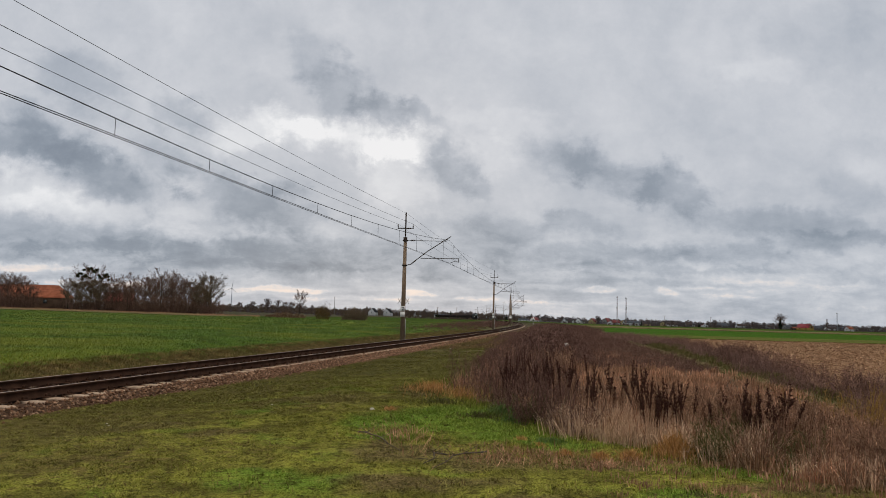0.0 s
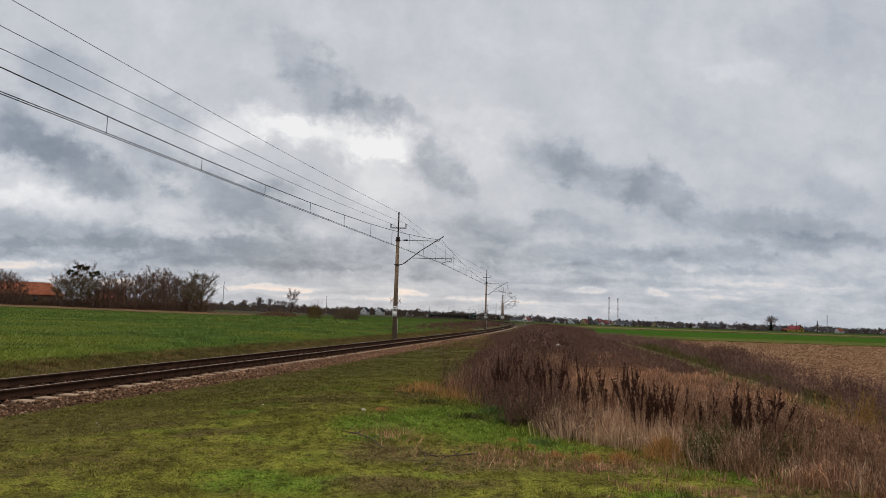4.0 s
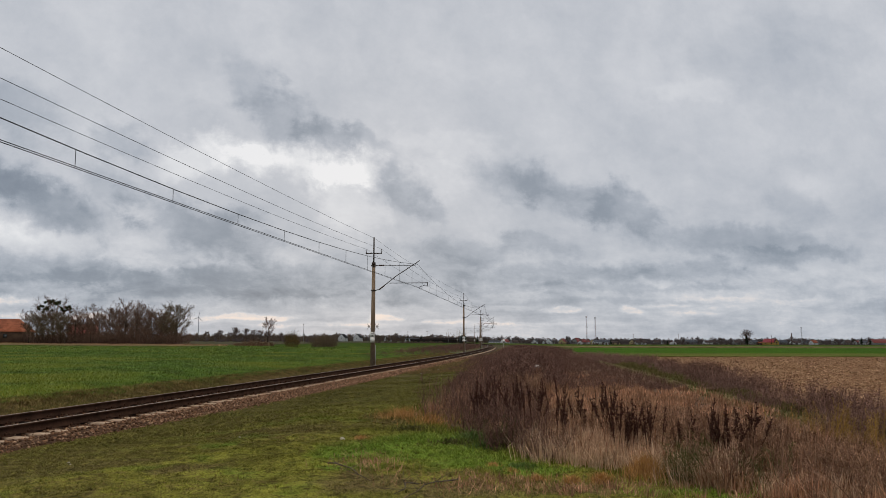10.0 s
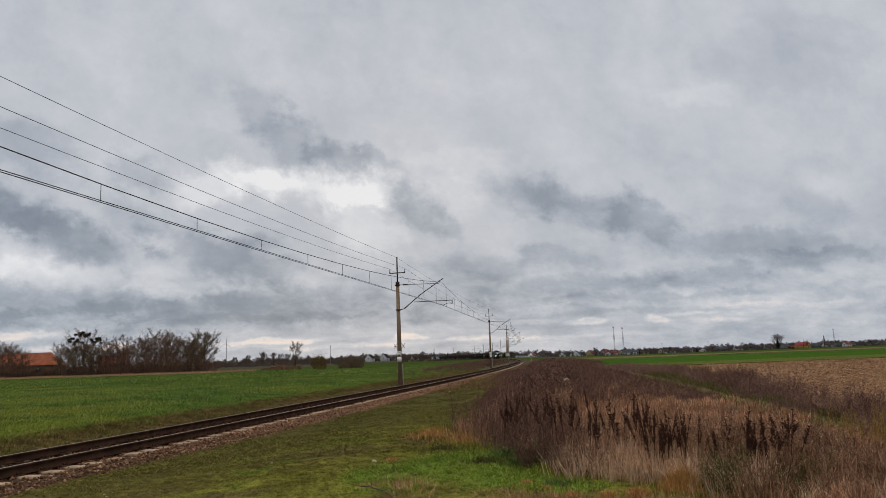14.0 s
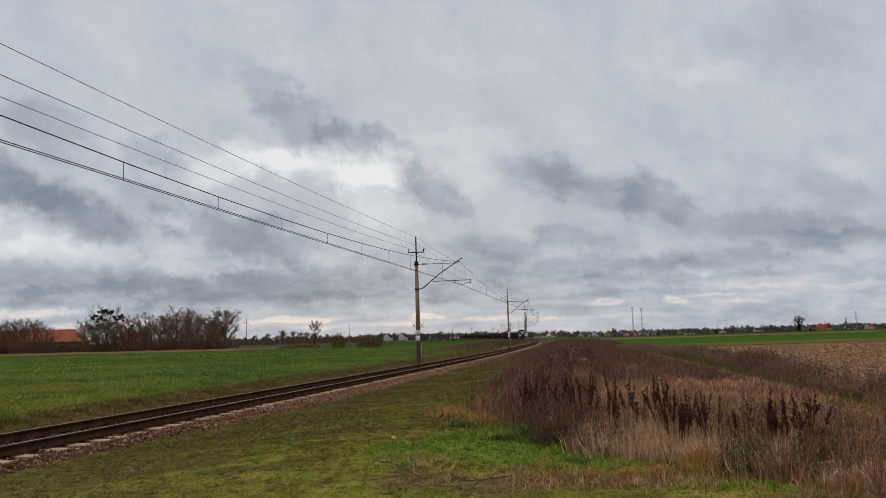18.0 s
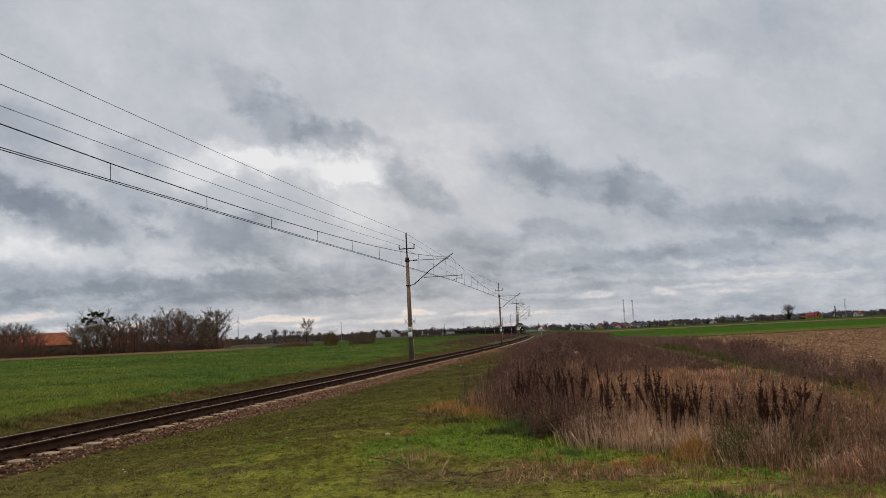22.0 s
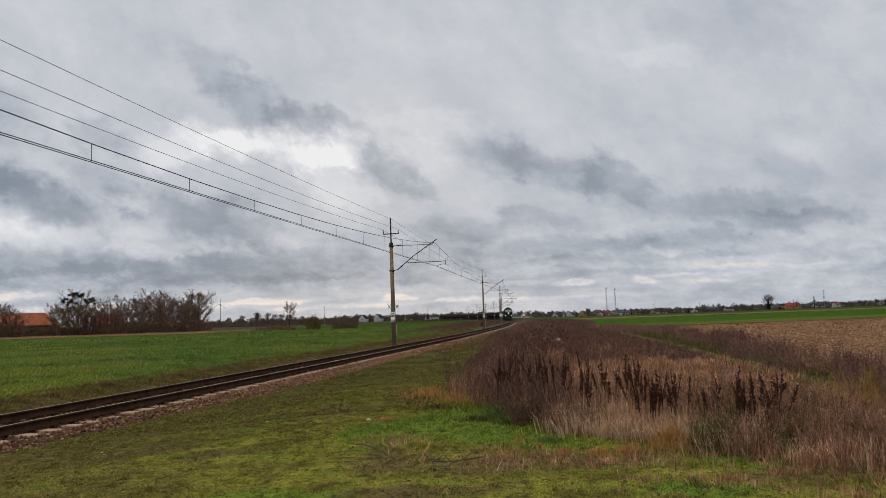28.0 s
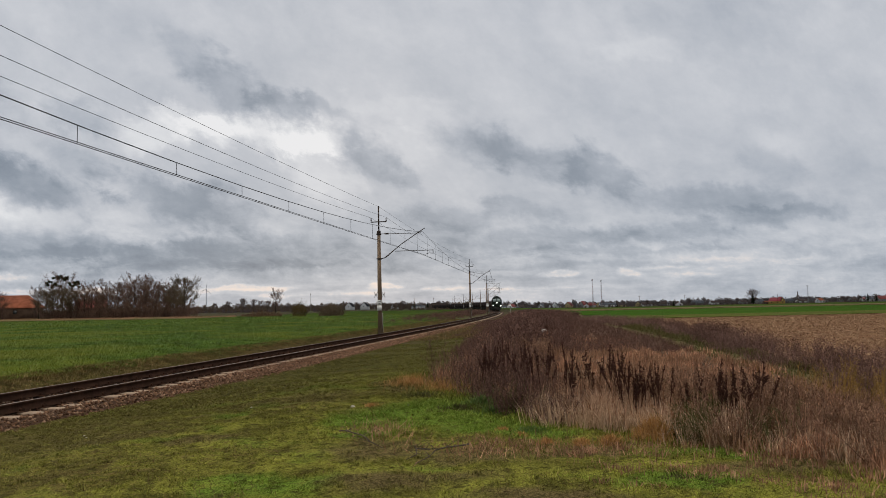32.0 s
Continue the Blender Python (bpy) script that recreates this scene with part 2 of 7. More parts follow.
def grain(x, y, f, seed=0):
    """Smooth value noise from -1 to 1 with f cells a metre."""
    x, y = np.asarray(x, float) * f + 37.3 * seed, np.asarray(y, float) * f - 11.9 * seed
    i, j = np.floor(x), np.floor(y)
    a, b = x - i, y - j
    a, b = a * a * (3 - 2 * a), b * b * (3 - 2 * b)

    def corner(p, q):
        w = np.sin(p * 127.1 + q * 311.7 + seed * 74.7) * 43758.5453
        return w - np.floor(w)

    low = corner(i, j) * (1 - a) + corner(i + 1, j) * a
    high = corner(i, j + 1) * (1 - a) + corner(i + 1, j + 1) * a
    return 2 * (low * (1 - b) + high * b) - 1


def mounds(x, y):
    """Hummocks of the turf, about one to six centimetres high."""
    return 0.034 * grain(x, y, 0.7, 1) + 0.028 * grain(x, y, 1.7, 2) + 0.017 * grain(x, y, 3.9, 3) + 0.009 * grain(x, y, 8.3, 4)


def ground_z(x, y):
    x, y = np.asarray(x, float), np.asarray(y, float)
    u = x - track_x(y)
    r = np.hypot(x, y)
    z = -0.22 * (1 - sm(np.abs(u), 3.0, 7.0))
    z = z + 1.0 * sm(-u, 12, 240) * (1 - sm(r, 600, 1500)) 
    z = z - 1.9 * sm(y, 100, 850) * sm(u, 12, 80) - 2.2 * sm(y, 480, 1000) * sm(x, 70, 150)
    near = (1 - sm(r, 25, 60)) * sm(u, 2.6, 4.6)
    # the cereal lies on a low bank beside the rails
    z = z + 0.22 * sm(-u, 2.4, 4.0) * (1 - sm(-u, 14, 70)) * (1 - sm(y, 120, 200))
    return z + near * mounds(x, y)

# ---------------------------------------------------------------- sky: a drifting cloud deck
def cloud_material():
    n = Nodes("cloud_deck")
    p = n.vmath("SUBTRACT", n.coord(), (0, 0, EYE_Z))
    x, y, z = n.separate(p)
    far = n.math("SQRT", n.math("ADD", n.math("MULTIPLY", y, y), n.math("MULTIPLY", n.math("MULTIPLY", z, z), 0.02)))
    u, v = n.math("DIVIDE", x, far), n.math("DIVIDE", z, far)
    uv = n.combine(u, v, 0.0)
    # stretched sideways towards the horizon
    flat = n.combine(n.math("MULTIPLY", u, 5.5), n.math("MULTIPLY", n.math("LOGARITHM", n.math("ADD", v, 0.06), 2.718), 2.2), 0.0)
    w1 = n.vmath("SUBTRACT", n.noise(uv, 8.0, 3, 0.6, 1), (0.5, 0.5, 0.5))
    w2 = n.vmath("SUBTRACT", n.noise(uv, 17.0, 7, 0.68, 1), (0.5, 0.5, 0.5))
    warp = n.vmath("ADD", n.vmath("SCALE", w1, scale=0.06), n.vmath("SCALE", w2, scale=0.075))
    grow = n.smooth(v, 0.0, 0.2, 0.14, 1.0)
    wuv = n.vmath("ADD", uv, n.vmath("SCALE", warp, scale=grow))

    # ragged outlines: lumpy for the nearer clouds, drawn out sideways for those low down
    lumpy = n.math("SUBTRACT", n.noise(n.combine(u, n.math("MULTIPLY", v, 1.4), 4.0), 19.0, 9, 0.6, 0, 0.3), 0.5)
    streaky = n.math("SUBTRACT", n.noise(n.combine(n.math("MULTIPLY", u, 19.0), n.math("MULTIPLY", v, 40.0), 9.0), 1.0, 8, 0.58, 0, 0.9), 0.5)

    lumpy_edge, streaky_edge = n.math("MULTIPLY", lumpy, 1.5), n.math("MULTIPLY", streaky, 2.0)

    def blob(cu, cv, ru, rv, turn, amount, soft=0.3):
        q = n.mapping(wuv, (cu, cv, 0), (0, 0, radians(turn)), (ru, rv, 1), "TEXTURE")
        rag = lumpy_edge if rv > 0.012 else streaky_edge
        return n.smooth(n.math("ADD", n.vmath("LENGTH", n.vmath("MULTIPLY", q, (1, 1, 0))), rag), 1.12, soft, 0.0, amount)

    tone = n.math("ADD", n.math("ADD", n.smooth(v, 0.015, 0.08, 0.555, 0.6), n.smooth(v, 0.1, 0.3, 0.0, 0.06)), n.math("MULTIPLY", n.math("SUBTRACT", n.noise(flat, 1.3, 6, 0.6, 0, 0.4), 0.5), n.smooth(v, 0.05, 0.25, 0.55, 0.25)))
    tone = n.math("ADD", tone, n.math("MULTIPLY", n.math("SUBTRACT", n.noise(flat, 5.5, 6, 0.65), 0.5), n.smooth(v, 0.05, 0.22, 0.24, 0.08)))
    tone = n.math("ADD", tone, n.math("MULTIPLY", n.math("SUBTRACT", n.noise(uv, 15.0, 6, 0.68), 0.5), 0.2))
    tone = n.math("ADD", tone, n.math("MULTIPLY", n.math("SUBTRACT", n.noise(n.vmath("ADD", wuv, (3.1, 1.7, 0.0)), 7.5, 5, 0.6), 0.5), n.smooth(v, 0.06, 0.2, 0.1, 0.28)))
    lump = n.vmath("ADD", n.combine(n.math("MULTIPLY", u, 13.0), n.math("MULTIPLY", v, 38.0), 2.0), n.vmath("SCALE", w2, scale=2.2))
    tone = n.math("ADD", tone, n.math("MULTIPLY", n.math("SUBTRACT", n.noise(lump, 1.0, 6, 0.6), 0.5), n.smooth(v, 0.17, 0.05, 0.0, 0.4)))
    tone = n.math("ADD", tone, n.math("MULTIPLY", streaky, n.smooth(v, 0.16, 0.04, 0.0, 0.3)))
    tone = n.math("ADD", tone, n.smooth(v, 0.03, 0.005, 0.0, 0.05))
    for rows, much in ((DARK_CLOUDS, 0.95), (LEFT_CLOUDS, 0.85), (RIGHT_CLOUDS, 0.75), (BRIGHT_CLOUDS, 0.92), (LOW_CLOUDS, 0.95)):
        for cu, cv, ru, rv, turn, amount in rows:
            tone = n.math("ADD", tone, blob(cu, cv, ru, rv, turn, amount * much))
    glow = n.ramp(tone, [(0.0, (0.185, 0.22, 0.275)), (0.28, (0.27, 0.31, 0.37)), (0.5, (0.41, 0.445, 0.505)), (0.72, (0.58, 0.6, 0.645)), (0.9, (0.71, 0.725, 0.755)), (1.0, (0.82, 0.825, 0.845))])
    # thin warm breaks close to the horizon
    warm = n.math("MULTIPLY", n.smooth(v, 0.095, 0.02), n.smooth(tone, 0.66, 0.9))
    glow = n.mix(n.math("MULTIPLY", warm, 0.7), glow, (0.93, 0.74, 0.62))
    glow = n.vmath("MULTIPLY", glow, n.mix(n.smooth(v, 0.16, 0.06), (1, 1, 1), (0.99, 1.0, 1.005)))
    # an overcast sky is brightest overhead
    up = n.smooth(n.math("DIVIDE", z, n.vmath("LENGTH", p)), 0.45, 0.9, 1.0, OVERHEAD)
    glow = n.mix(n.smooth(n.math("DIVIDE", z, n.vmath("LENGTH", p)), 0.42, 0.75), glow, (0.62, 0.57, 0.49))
    emit = n.t.nodes.new("ShaderNodeEmission")
    n.link(glow, emit.inputs["Color"])
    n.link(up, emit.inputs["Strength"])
    clear = n.t.nodes.new("ShaderNodeBsdfTransparent")
    clear.inputs["Color"].default_value = (0.03, 0.03, 0.03, 1)
    both = n.t.nodes.new("ShaderNodeAddShader")
    n.link(emit.outputs[0], both.inputs[0])
    n.link(clear.outputs[0], both.inputs[1])
    n.link(both.outputs[0], n.out.inputs["Surface"])
    return n.mat


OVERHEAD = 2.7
# direction (sideways, up), size, turn in degrees, darker or lighter
DARK_CLOUDS = [
    (-0.176, 0.3338, 0.054, 0.0497, -34, -0.16), (-0.144, 0.2961, 0.063, 0.0464, -34, -0.21), (-0.094, 0.2668, 0.054, 0.0309, -24, -0.24), (-0.044, 0.2590, 0.038, 0.0199, -29, -0.21),
    (-0.013, 0.2248, 0.032, 0.0331, -44, -0.16), (0.013, 0.1937, 0.045, 0.0309, -44, -0.19), (0.047, 0.1705, 0.031, 0.0199, -39, -0.13), (0.158, 0.2166, 0.067, 0.0398, -4, -0.21),
    (0.203, 0.1989, 0.072, 0.0353, -19, -0.14), (0.255, 0.1868, 0.054, 0.0331, -24, -0.16), (0.296, 0.1698, 0.056, 0.0376, -14, -0.27), (0.089, 0.1147, 0.090, 0.0221, -2, -0.16),
    (0.182, 0.1217, 0.063, 0.0177, -4, -0.14), (-0.111, 0.2069, 0.027, 0.0133, -19, -0.11), 
]
LEFT_CLOUDS = [
    (-0.499, 0.3054, 0.099, 0.0497, -24, -0.18), (-0.342, 0.2560, 0.063, 0.0353, -34, -0.22), (-0.570, 0.2535, 0.072, 0.0287, -14, -0.16), (-0.545, 0.2160, 0.108, 0.0398, -11, -0.28),
    (-0.453, 0.1770, 0.126, 0.0420, -13, -0.32), (-0.372, 0.1943, 0.063, 0.0398, -24, -0.18), (-0.257, 0.1425, 0.117, 0.0376, -14, -0.34), (-0.506, 0.0908, 0.270, 0.0464, -1, -0.15),
    (-0.335, 0.0747, 0.270, 0.0398, -2, -0.17), (-0.165, 0.0750, 0.216, 0.0309, -3, -0.19), (0.013, 0.0577, 0.153, 0.0147, 1, -0.13), 
]
RIGHT_CLOUDS = [
    (0.456, 0.1323, 0.144, 0.0243, -2, -0.23), (0.522, 0.1087, 0.117, 0.0155, 3, -0.26), (0.345, 0.0942, 0.135, 0.0155, 1, -0.21), (0.189, 0.0847, 0.198, 0.0177, 3, -0.21),
    (0.293, 0.0698, 0.252, 0.0074, 1, -0.16), (0.535, 0.1817, 0.036, 0.0398, 1, -0.14), (0.559, 0.2453, 0.036, 0.0265, -19, -0.10),
    (0.535, 0.3927, 0.126, 0.0994, 1, -0.06),
]
BRIGHT_CLOUDS = [
    (-0.112, 0.2357, 0.135, 0.0376, -7, 0.28), (-0.063, 0.2249, 0.072, 0.0287, 1, 0.21), (-0.258, 0.2408, 0.081, 0.0353, 11, 0.28), (-0.172, 0.2401, 0.054, 0.0331, 1, 0.14),
    (-0.065, 0.1726, 0.072, 0.0497, -19, 0.17), (0.057, 0.2191, 0.054, 0.0442, 1, 0.14), (-0.540, 0.1467, 0.135, 0.0376, -3, 0.19), (-0.457, 0.1265, 0.171, 0.0265, -4, 0.21),
    (-0.573, 0.1865, 0.036, 0.0221, 1, 0.17), (0.406, 0.3362, 0.095, 0.026, 11, 0.08), (0.082, 0.2602, 0.099, 0.0309, -4, 0.12),
    (-0.322, 0.1004, 0.099, 0.0099, -2, 0.17), (-0.010, 0.0900, 0.170, 0.0360, 0, -0.13), (-0.339, 0.1537, 0.054, 0.0221, 1, 0.12),
]
LOW_CLOUDS = [
    (-0.533, 0.0486, 0.099, 0.0074, -1, 0.24), (0.205, 0.0393, 0.032, 0.0044, 1, 0.28), (0.298, 0.0397, 0.025, 0.0059, -3, 0.22), (-0.022, 0.0287, 0.031, 0.0052, 1, 0.25),
    (0.039, 0.0245, 0.045, 0.0044, 1, 0.17), (0.374, 0.0381, 0.045, 0.0052, -2, 0.17), (0.415, 0.0576, 0.07, 0.006, -1, 0.12), (0.330, 0.0472, 0.054, 0.0052, 3, 0.14),
    (0.131, 0.0439, 0.063, 0.0052, 1, 0.14), (0.521, 0.0510, 0.054, 0.0059, 1, 0.11),
    (-0.133, 0.0198, 0.144, 0.0044, 0, 0.14), (-0.266, 0.0235, 0.108, 0.0044, 1, 0.13), (0.124, 0.0217, 0.180, 0.0044, 0, 0.14), 
    (0.271, 0.0515, 0.234, 0.0052, 1, -0.08), 
    (-0.43, 0.030, 0.12, 0.006, 0, 0.26), (-0.22, 0.029, 0.10, 0.005, 1, 0.24), (-0.31, 0.062, 0.2, 0.009, -1, -0.12), (-0.48, 0.078, 0.16, 0.011, -1, -0.12), (-0.1, 0.062, 0.14, 0.008, 1, -0.1),
]

deck = MB()
_r = np.r_[0, np.geomspace(20, 4800, 46)]
_th = np.arange(64) * 2 * np.pi / 64
DECK = 150.0
_z = DECK * (1 - (_r / 4700) ** 6)
_ring = np.stack([_r[:, None] * np.sin(_th), _r[:, None] * np.cos(_th), np.broadcast_to(_z[:, None], (len(_r), 64))], -1)
_i, _j = np.arange(len(_r) - 1)[:, None] * 64, np.arange(64)[None]
deck.add(_ring.reshape(-1, 3), np.stack([_i + _j, _i + 64 + _j, _i + 64 + (_j + 1) % 64, _i + (_j + 1) % 64], -1).reshape(-1, 4))
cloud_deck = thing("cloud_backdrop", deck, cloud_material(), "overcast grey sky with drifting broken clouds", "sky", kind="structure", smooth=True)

# ---------------------------------------------------------------- materials
M_RAIL = surface("rusty_rail", (0.03, 0.017, 0.012), (0.062, 0.033, 0.022), 3, 60, 0.9, 0.0, 0.2, spec=0.15)
M_RAILHEAD = surface("worn_rail_head", (0.2, 0.155, 0.125), (0.3, 0.24, 0.2), 2, 50, 0.5, 0.4, 0.1)
def sleeper_material():
    """Pale weathered ends, oil-soaked between the rails."""
    n = Nodes("weathered_sleeper")
    co = n.coord()
    grain = n.noise(n.mapping(co, scale=(0.5, 6, 6)), 9.0, 5, 0.65)
    col = n.mix(n.smooth(grain, 0.35, 0.65), (0.22, 0.155, 0.11), (0.44, 0.34, 0.265))
    x, _y3, _z3 = n.separate(co)
    oil = n.math("ADD", n.math("ABSOLUTE", x), n.math("MULTIPLY", n.math("SUBTRACT", n.noise(co, 4.0, 3), 0.5), 0.3))
    col = n.mix(n.smooth(oil, 1.0, 0.86), col, (0.035, 0.024, 0.018))
    n.bump(grain, 0.5, 0.02)
    return n.set(col, 0.9, 0, 0.2)


M_SLEEPER = sleeper_material()
M_BALLAST = varied("ballast_stone", [(0.03, 0.016, 0.011), (0.13, 0.07, 0.043), (0.24, 0.138, 0.086), (0.06, 0.032, 0.021), (0.38, 0.245, 0.165)], 0.9)
M_BED = surface("ballast_bed", (0.042, 0.025, 0.017), (0.1, 0.058, 0.038), 6, 34, 0.95, 0, 0.9)
M_CONCRETE = surface("mast_concrete", (0.155, 0.112, 0.08), (0.24, 0.178, 0.13), 1.2, 25, 0.9, 0, 0.3, stain=(0.19, 0.145, 0.11), stretch=(1, 1, 0.35))
M_STEEL = surface("rusty_steel", (0.035, 0.026, 0.023), (0.06, 0.043, 0.036), 5, 60, 0.7, 0.4, 0.2)
M_WIRE = surface("dark_wire", (0.035, 0.035, 0.04), (0.055, 0.055, 0.06), 5, 40, 0.6, 0.5, 0)
M_CERAMIC = surface("brown_insulator", (0.045, 0.026, 0.021), (0.065, 0.038, 0.03), 5, 40, 0.5, 0, 0)
M_PLATE = surface("white_plate", (0.62, 0.62, 0.63), (0.72, 0.72, 0.73), 4, 30, 0.6, 0, 0.05, stain=(0.5, 0.48, 0.45))
M_BLACK = surface("black_paint", (0.03, 0.03, 0.03), (0.05, 0.05, 0.05), 5, 40, 0.7, 0, 0.05)
M_GREYPLATE = surface("grey_plate", (0.4, 0.4, 0.41), (0.5, 0.5, 0.51), 4, 30, 0.6, 0, 0.05)


def lawn_colour(n, co):
    """Mossy olive turf with brown and bright green patches."""
    big, mid, fine = n.noise(co, 0.28, 4, 0.6), n.noise(co, 1.1, 5, 0.62), n.noise(co, 7.0, 5, 0.65)
    col = n.mix(n.smooth(mid, 0.38, 0.62), (0.125, 0.12, 0.026), (0.25, 0.255, 0.045))
    col = n.mix(n.smooth(n.math("ADD", n.math("MULTIPLY", big, 0.6), n.math("MULTIPLY", fine, 0.4)), 0.5, 0.62, 0.0, 0.75), col, (0.16, 0.112, 0.05))
    col = n.mix(n.smooth(n.noise(co, 0.55, 4, 0.6, 0, 0.3), 0.52, 0.66, 0.0, 0.8), col, (0.135, 0.205, 0.028))
    wob = n.vmath("ADD", co, n.vmath("SCALE", n.vmath("SUBTRACT", n.noise(co, 0.9, 4, 0.6, 1), (0.5, 0.5, 0.5)), scale=1.6))
    for cx, cy, rx, ry, turn in LUSH:
        q = n.vmath("MULTIPLY", n.mapping(wob, (cx, cy, 0), (0, 0, radians(turn)), (rx, ry, 1), "TEXTURE"), (1, 1, 0))
        col = n.mix(n.smooth(n.vmath("LENGTH", q), 1.15, 0.5, 0.0, 0.8), col, (0.135, 0.235, 0.03))
    for cx, cy, rx, ry, turn in BARE:
        q = n.vmath("MULTIPLY", n.mapping(wob, (cx, cy, 0), (0, 0, radians(turn)), (rx, ry, 1), "TEXTURE"), (1, 1, 0))
        col = n.mix(n.smooth(n.vmath("LENGTH", q), 1.15, 0.4, 0.0, 0.8), col, (0.15, 0.11, 0.055))
    x, y, _z4 = n.separate(co)
    u = n.math("SUBTRACT", x, n.math("MULTIPLY_ADD", y, 0.1946, -11.29))
    trodden = n.math("MULTIPLY", n.smooth(n.math("ADD", u, n.math("MULTIPLY", n.math("SUBTRACT", mid, 0.5), 5.0)), 6.6, 3.0), 0.75)
    col = n.mix(trodden, col, (0.12, 0.1, 0.036))
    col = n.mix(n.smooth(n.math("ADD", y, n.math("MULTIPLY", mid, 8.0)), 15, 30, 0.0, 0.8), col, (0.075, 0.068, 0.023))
    # dark spots and finer gaps carry the shade between clumps in their colour
    spots, gap_shade = n.noise(co, 4.5, 6, 0.66), n.noise(co, 15.0, 5, 0.65)
    col = n.mix(n.smooth(spots, 0.48, 0.36, 0.0, 0.75), col, (0.05, 0.042, 0.016))
    col = n.mix(n.smooth(gap_shade, 0.47, 0.36, 0.0, 0.7), col, (0.035, 0.03, 0.012))
    col = n.mix(n.smooth(spots, 0.55, 0.68, 0.0, 0.5), col, (0.26, 0.25, 0.055))
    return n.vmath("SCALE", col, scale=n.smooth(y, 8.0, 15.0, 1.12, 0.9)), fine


# lush and bare patches of the turf: centre, half sizes, turn
LUSH = [(0.1, 12.4, 1.5, 1.5, 0), (1.1, 11.0, 0.8, 0.9, 20), (-0.9, 12.3, 0.7, 0.9, 0), (0.4, 13.6, 1.0, 0.9, 0), (-3.37, 13.6, 0.4, 0.45, 10), (-1.6, 7.9, 0.9, 0.6, 0), (-0.75, 10.7, 0.4, 0.5, 0), (2.5, 7.6, 0.8, 0.4, 0), (1.6, 10.4, 0.7, 0.4, 0), (3.5, 8.9, 1.0, 0.35, 0)]
BARE = [(-0.5, 9.6, 0.75, 0.7, 20), (0.7, 9.1, 0.9, 0.55, 0), (-0.2, 8.0, 1.1, 0.5, 0), (2.0, 9.3, 0.9, 0.45, 0), (-4.5, 11.9, 1.5, 0.9, 30), (4.2, 8.1, 1.3, 0.5, 0), (-0.3, 17.4, 0.9, 1.4, 0), (-3.0, 10.8, 0.7, 0.5, 0), (1.1, 7.0, 0.8, 0.35, 0), (-2.3, 15.5, 1.6, 1.2, 0)]


def ground_material():
    n = Nodes("turf")
    co = n.coord()
    col, fine = lawn_colour(n, co)
    x, y, _z2 = n.separate(co)
    # brown weedy land from twenty metres on
    rough_land = n.mix(n.noise(co, 0.5, 5, 0.6), (0.07, 0.052, 0.034), (0.13, 0.105, 0.06))
    rough_land = n.mix(n.smooth(n.noise(co, 0.12, 4), 0.45, 0.6, 0, 0.7), rough_land, (0.08, 0.095, 0.035))
    col = n.mix(n.smooth(y, 26, 60), col, rough_land)
    col = n.mix(n.smooth(x, 6.5, 9.0, 0.0, 0.85), col, rough_land)
    crumbs = n.noise(co, 46.0, 5, 0.75)
    col = n.vmath("SCALE", col, scale=n.smooth(crumbs, 0.32, 0.68, 0.4, 1.75))
    n.bump(n.math("ADD", fine, crumbs), 1.0, 0.05)
    return n.set(col, 0.95, 0, 0.1)


M_TURF = ground_material()


def blade_material(name, tint=(0, 0, 0), amount=0.0):
    n = Nodes(name)
    co = n.coord()
    col, _f = lawn_colour(n, co)
    r = n.t.nodes.new("ShaderNodeNewGeometry").outputs["Random Per Island"]
    dim = n.smooth(n.t.nodes.new("ShaderNodeNewGeometry").outputs["Random Per Island"], 0.0, 1.0, 0.5, 1.7)
    col = n.vmath("SCALE", col, scale=dim)
    col = n.mix(n.math("MULTIPLY", r, 0.32), col, n.ramp(r, [(0, (0.05, 0.06, 0.012)), (0.5, (0.2, 0.23, 0.038)), (0.8, (0.33, 0.26, 0.09)), (1, (0.26, 0.34, 0.05))]))
    return n.set(col, 0.75, 0, 0.2)


M_BLADE = blade_material("turf_blades")


# yellowing stretches of the cereal
YELLOWING = [(-17, 29, 8, 5, 10), (-24, 44, 9, 6, 0), (-13, 22, 4, 3, 0), (-32, 62, 14, 5, -10), (-9, 48, 3, 8, -10)]


def field_material(name, a, b, c, patches=(), turn=0.0):
    n = Nodes(name)
    co = n.coord()
    col = n.mix(n.smooth(n.noise(co, 0.05, 4, 0.6), 0.4, 0.62), a, b)
    col = n.mix(n.smooth(n.noise(n.mapping(co, rot=(0, 0, radians(turn)), scale=(0.25, 1, 1)), 0.22, 5, 0.65), 0.47, 0.62, 0, 0.75), col, c)
    for cx, cy, rx, ry, lie in patches:
        q = n.vmath("MULTIPLY", n.mapping(n.vmath("ADD", co, n.vmath("SCALE", n.vmath("SUBTRACT", n.noise(co, 0.2, 4, 0.6, 1), (0.5, 0.5, 0.5)), scale=9.0)), (cx, cy, 0), (0, 0, radians(lie)), (rx, ry, 1), "TEXTURE"), (1, 1, 0))
        col = n.mix(n.smooth(n.vmath("LENGTH", q), 1.1, 0.4, 0.0, 0.5), col, c)
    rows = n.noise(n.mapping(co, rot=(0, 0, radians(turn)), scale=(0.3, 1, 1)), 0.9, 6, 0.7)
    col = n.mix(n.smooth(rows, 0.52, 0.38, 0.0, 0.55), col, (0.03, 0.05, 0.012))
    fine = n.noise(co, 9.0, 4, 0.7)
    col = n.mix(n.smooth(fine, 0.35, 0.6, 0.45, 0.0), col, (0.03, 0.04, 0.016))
    n.bump(fine, 1.0, 0.08)
    return n.set(col, 0.9, 0, 0.02)


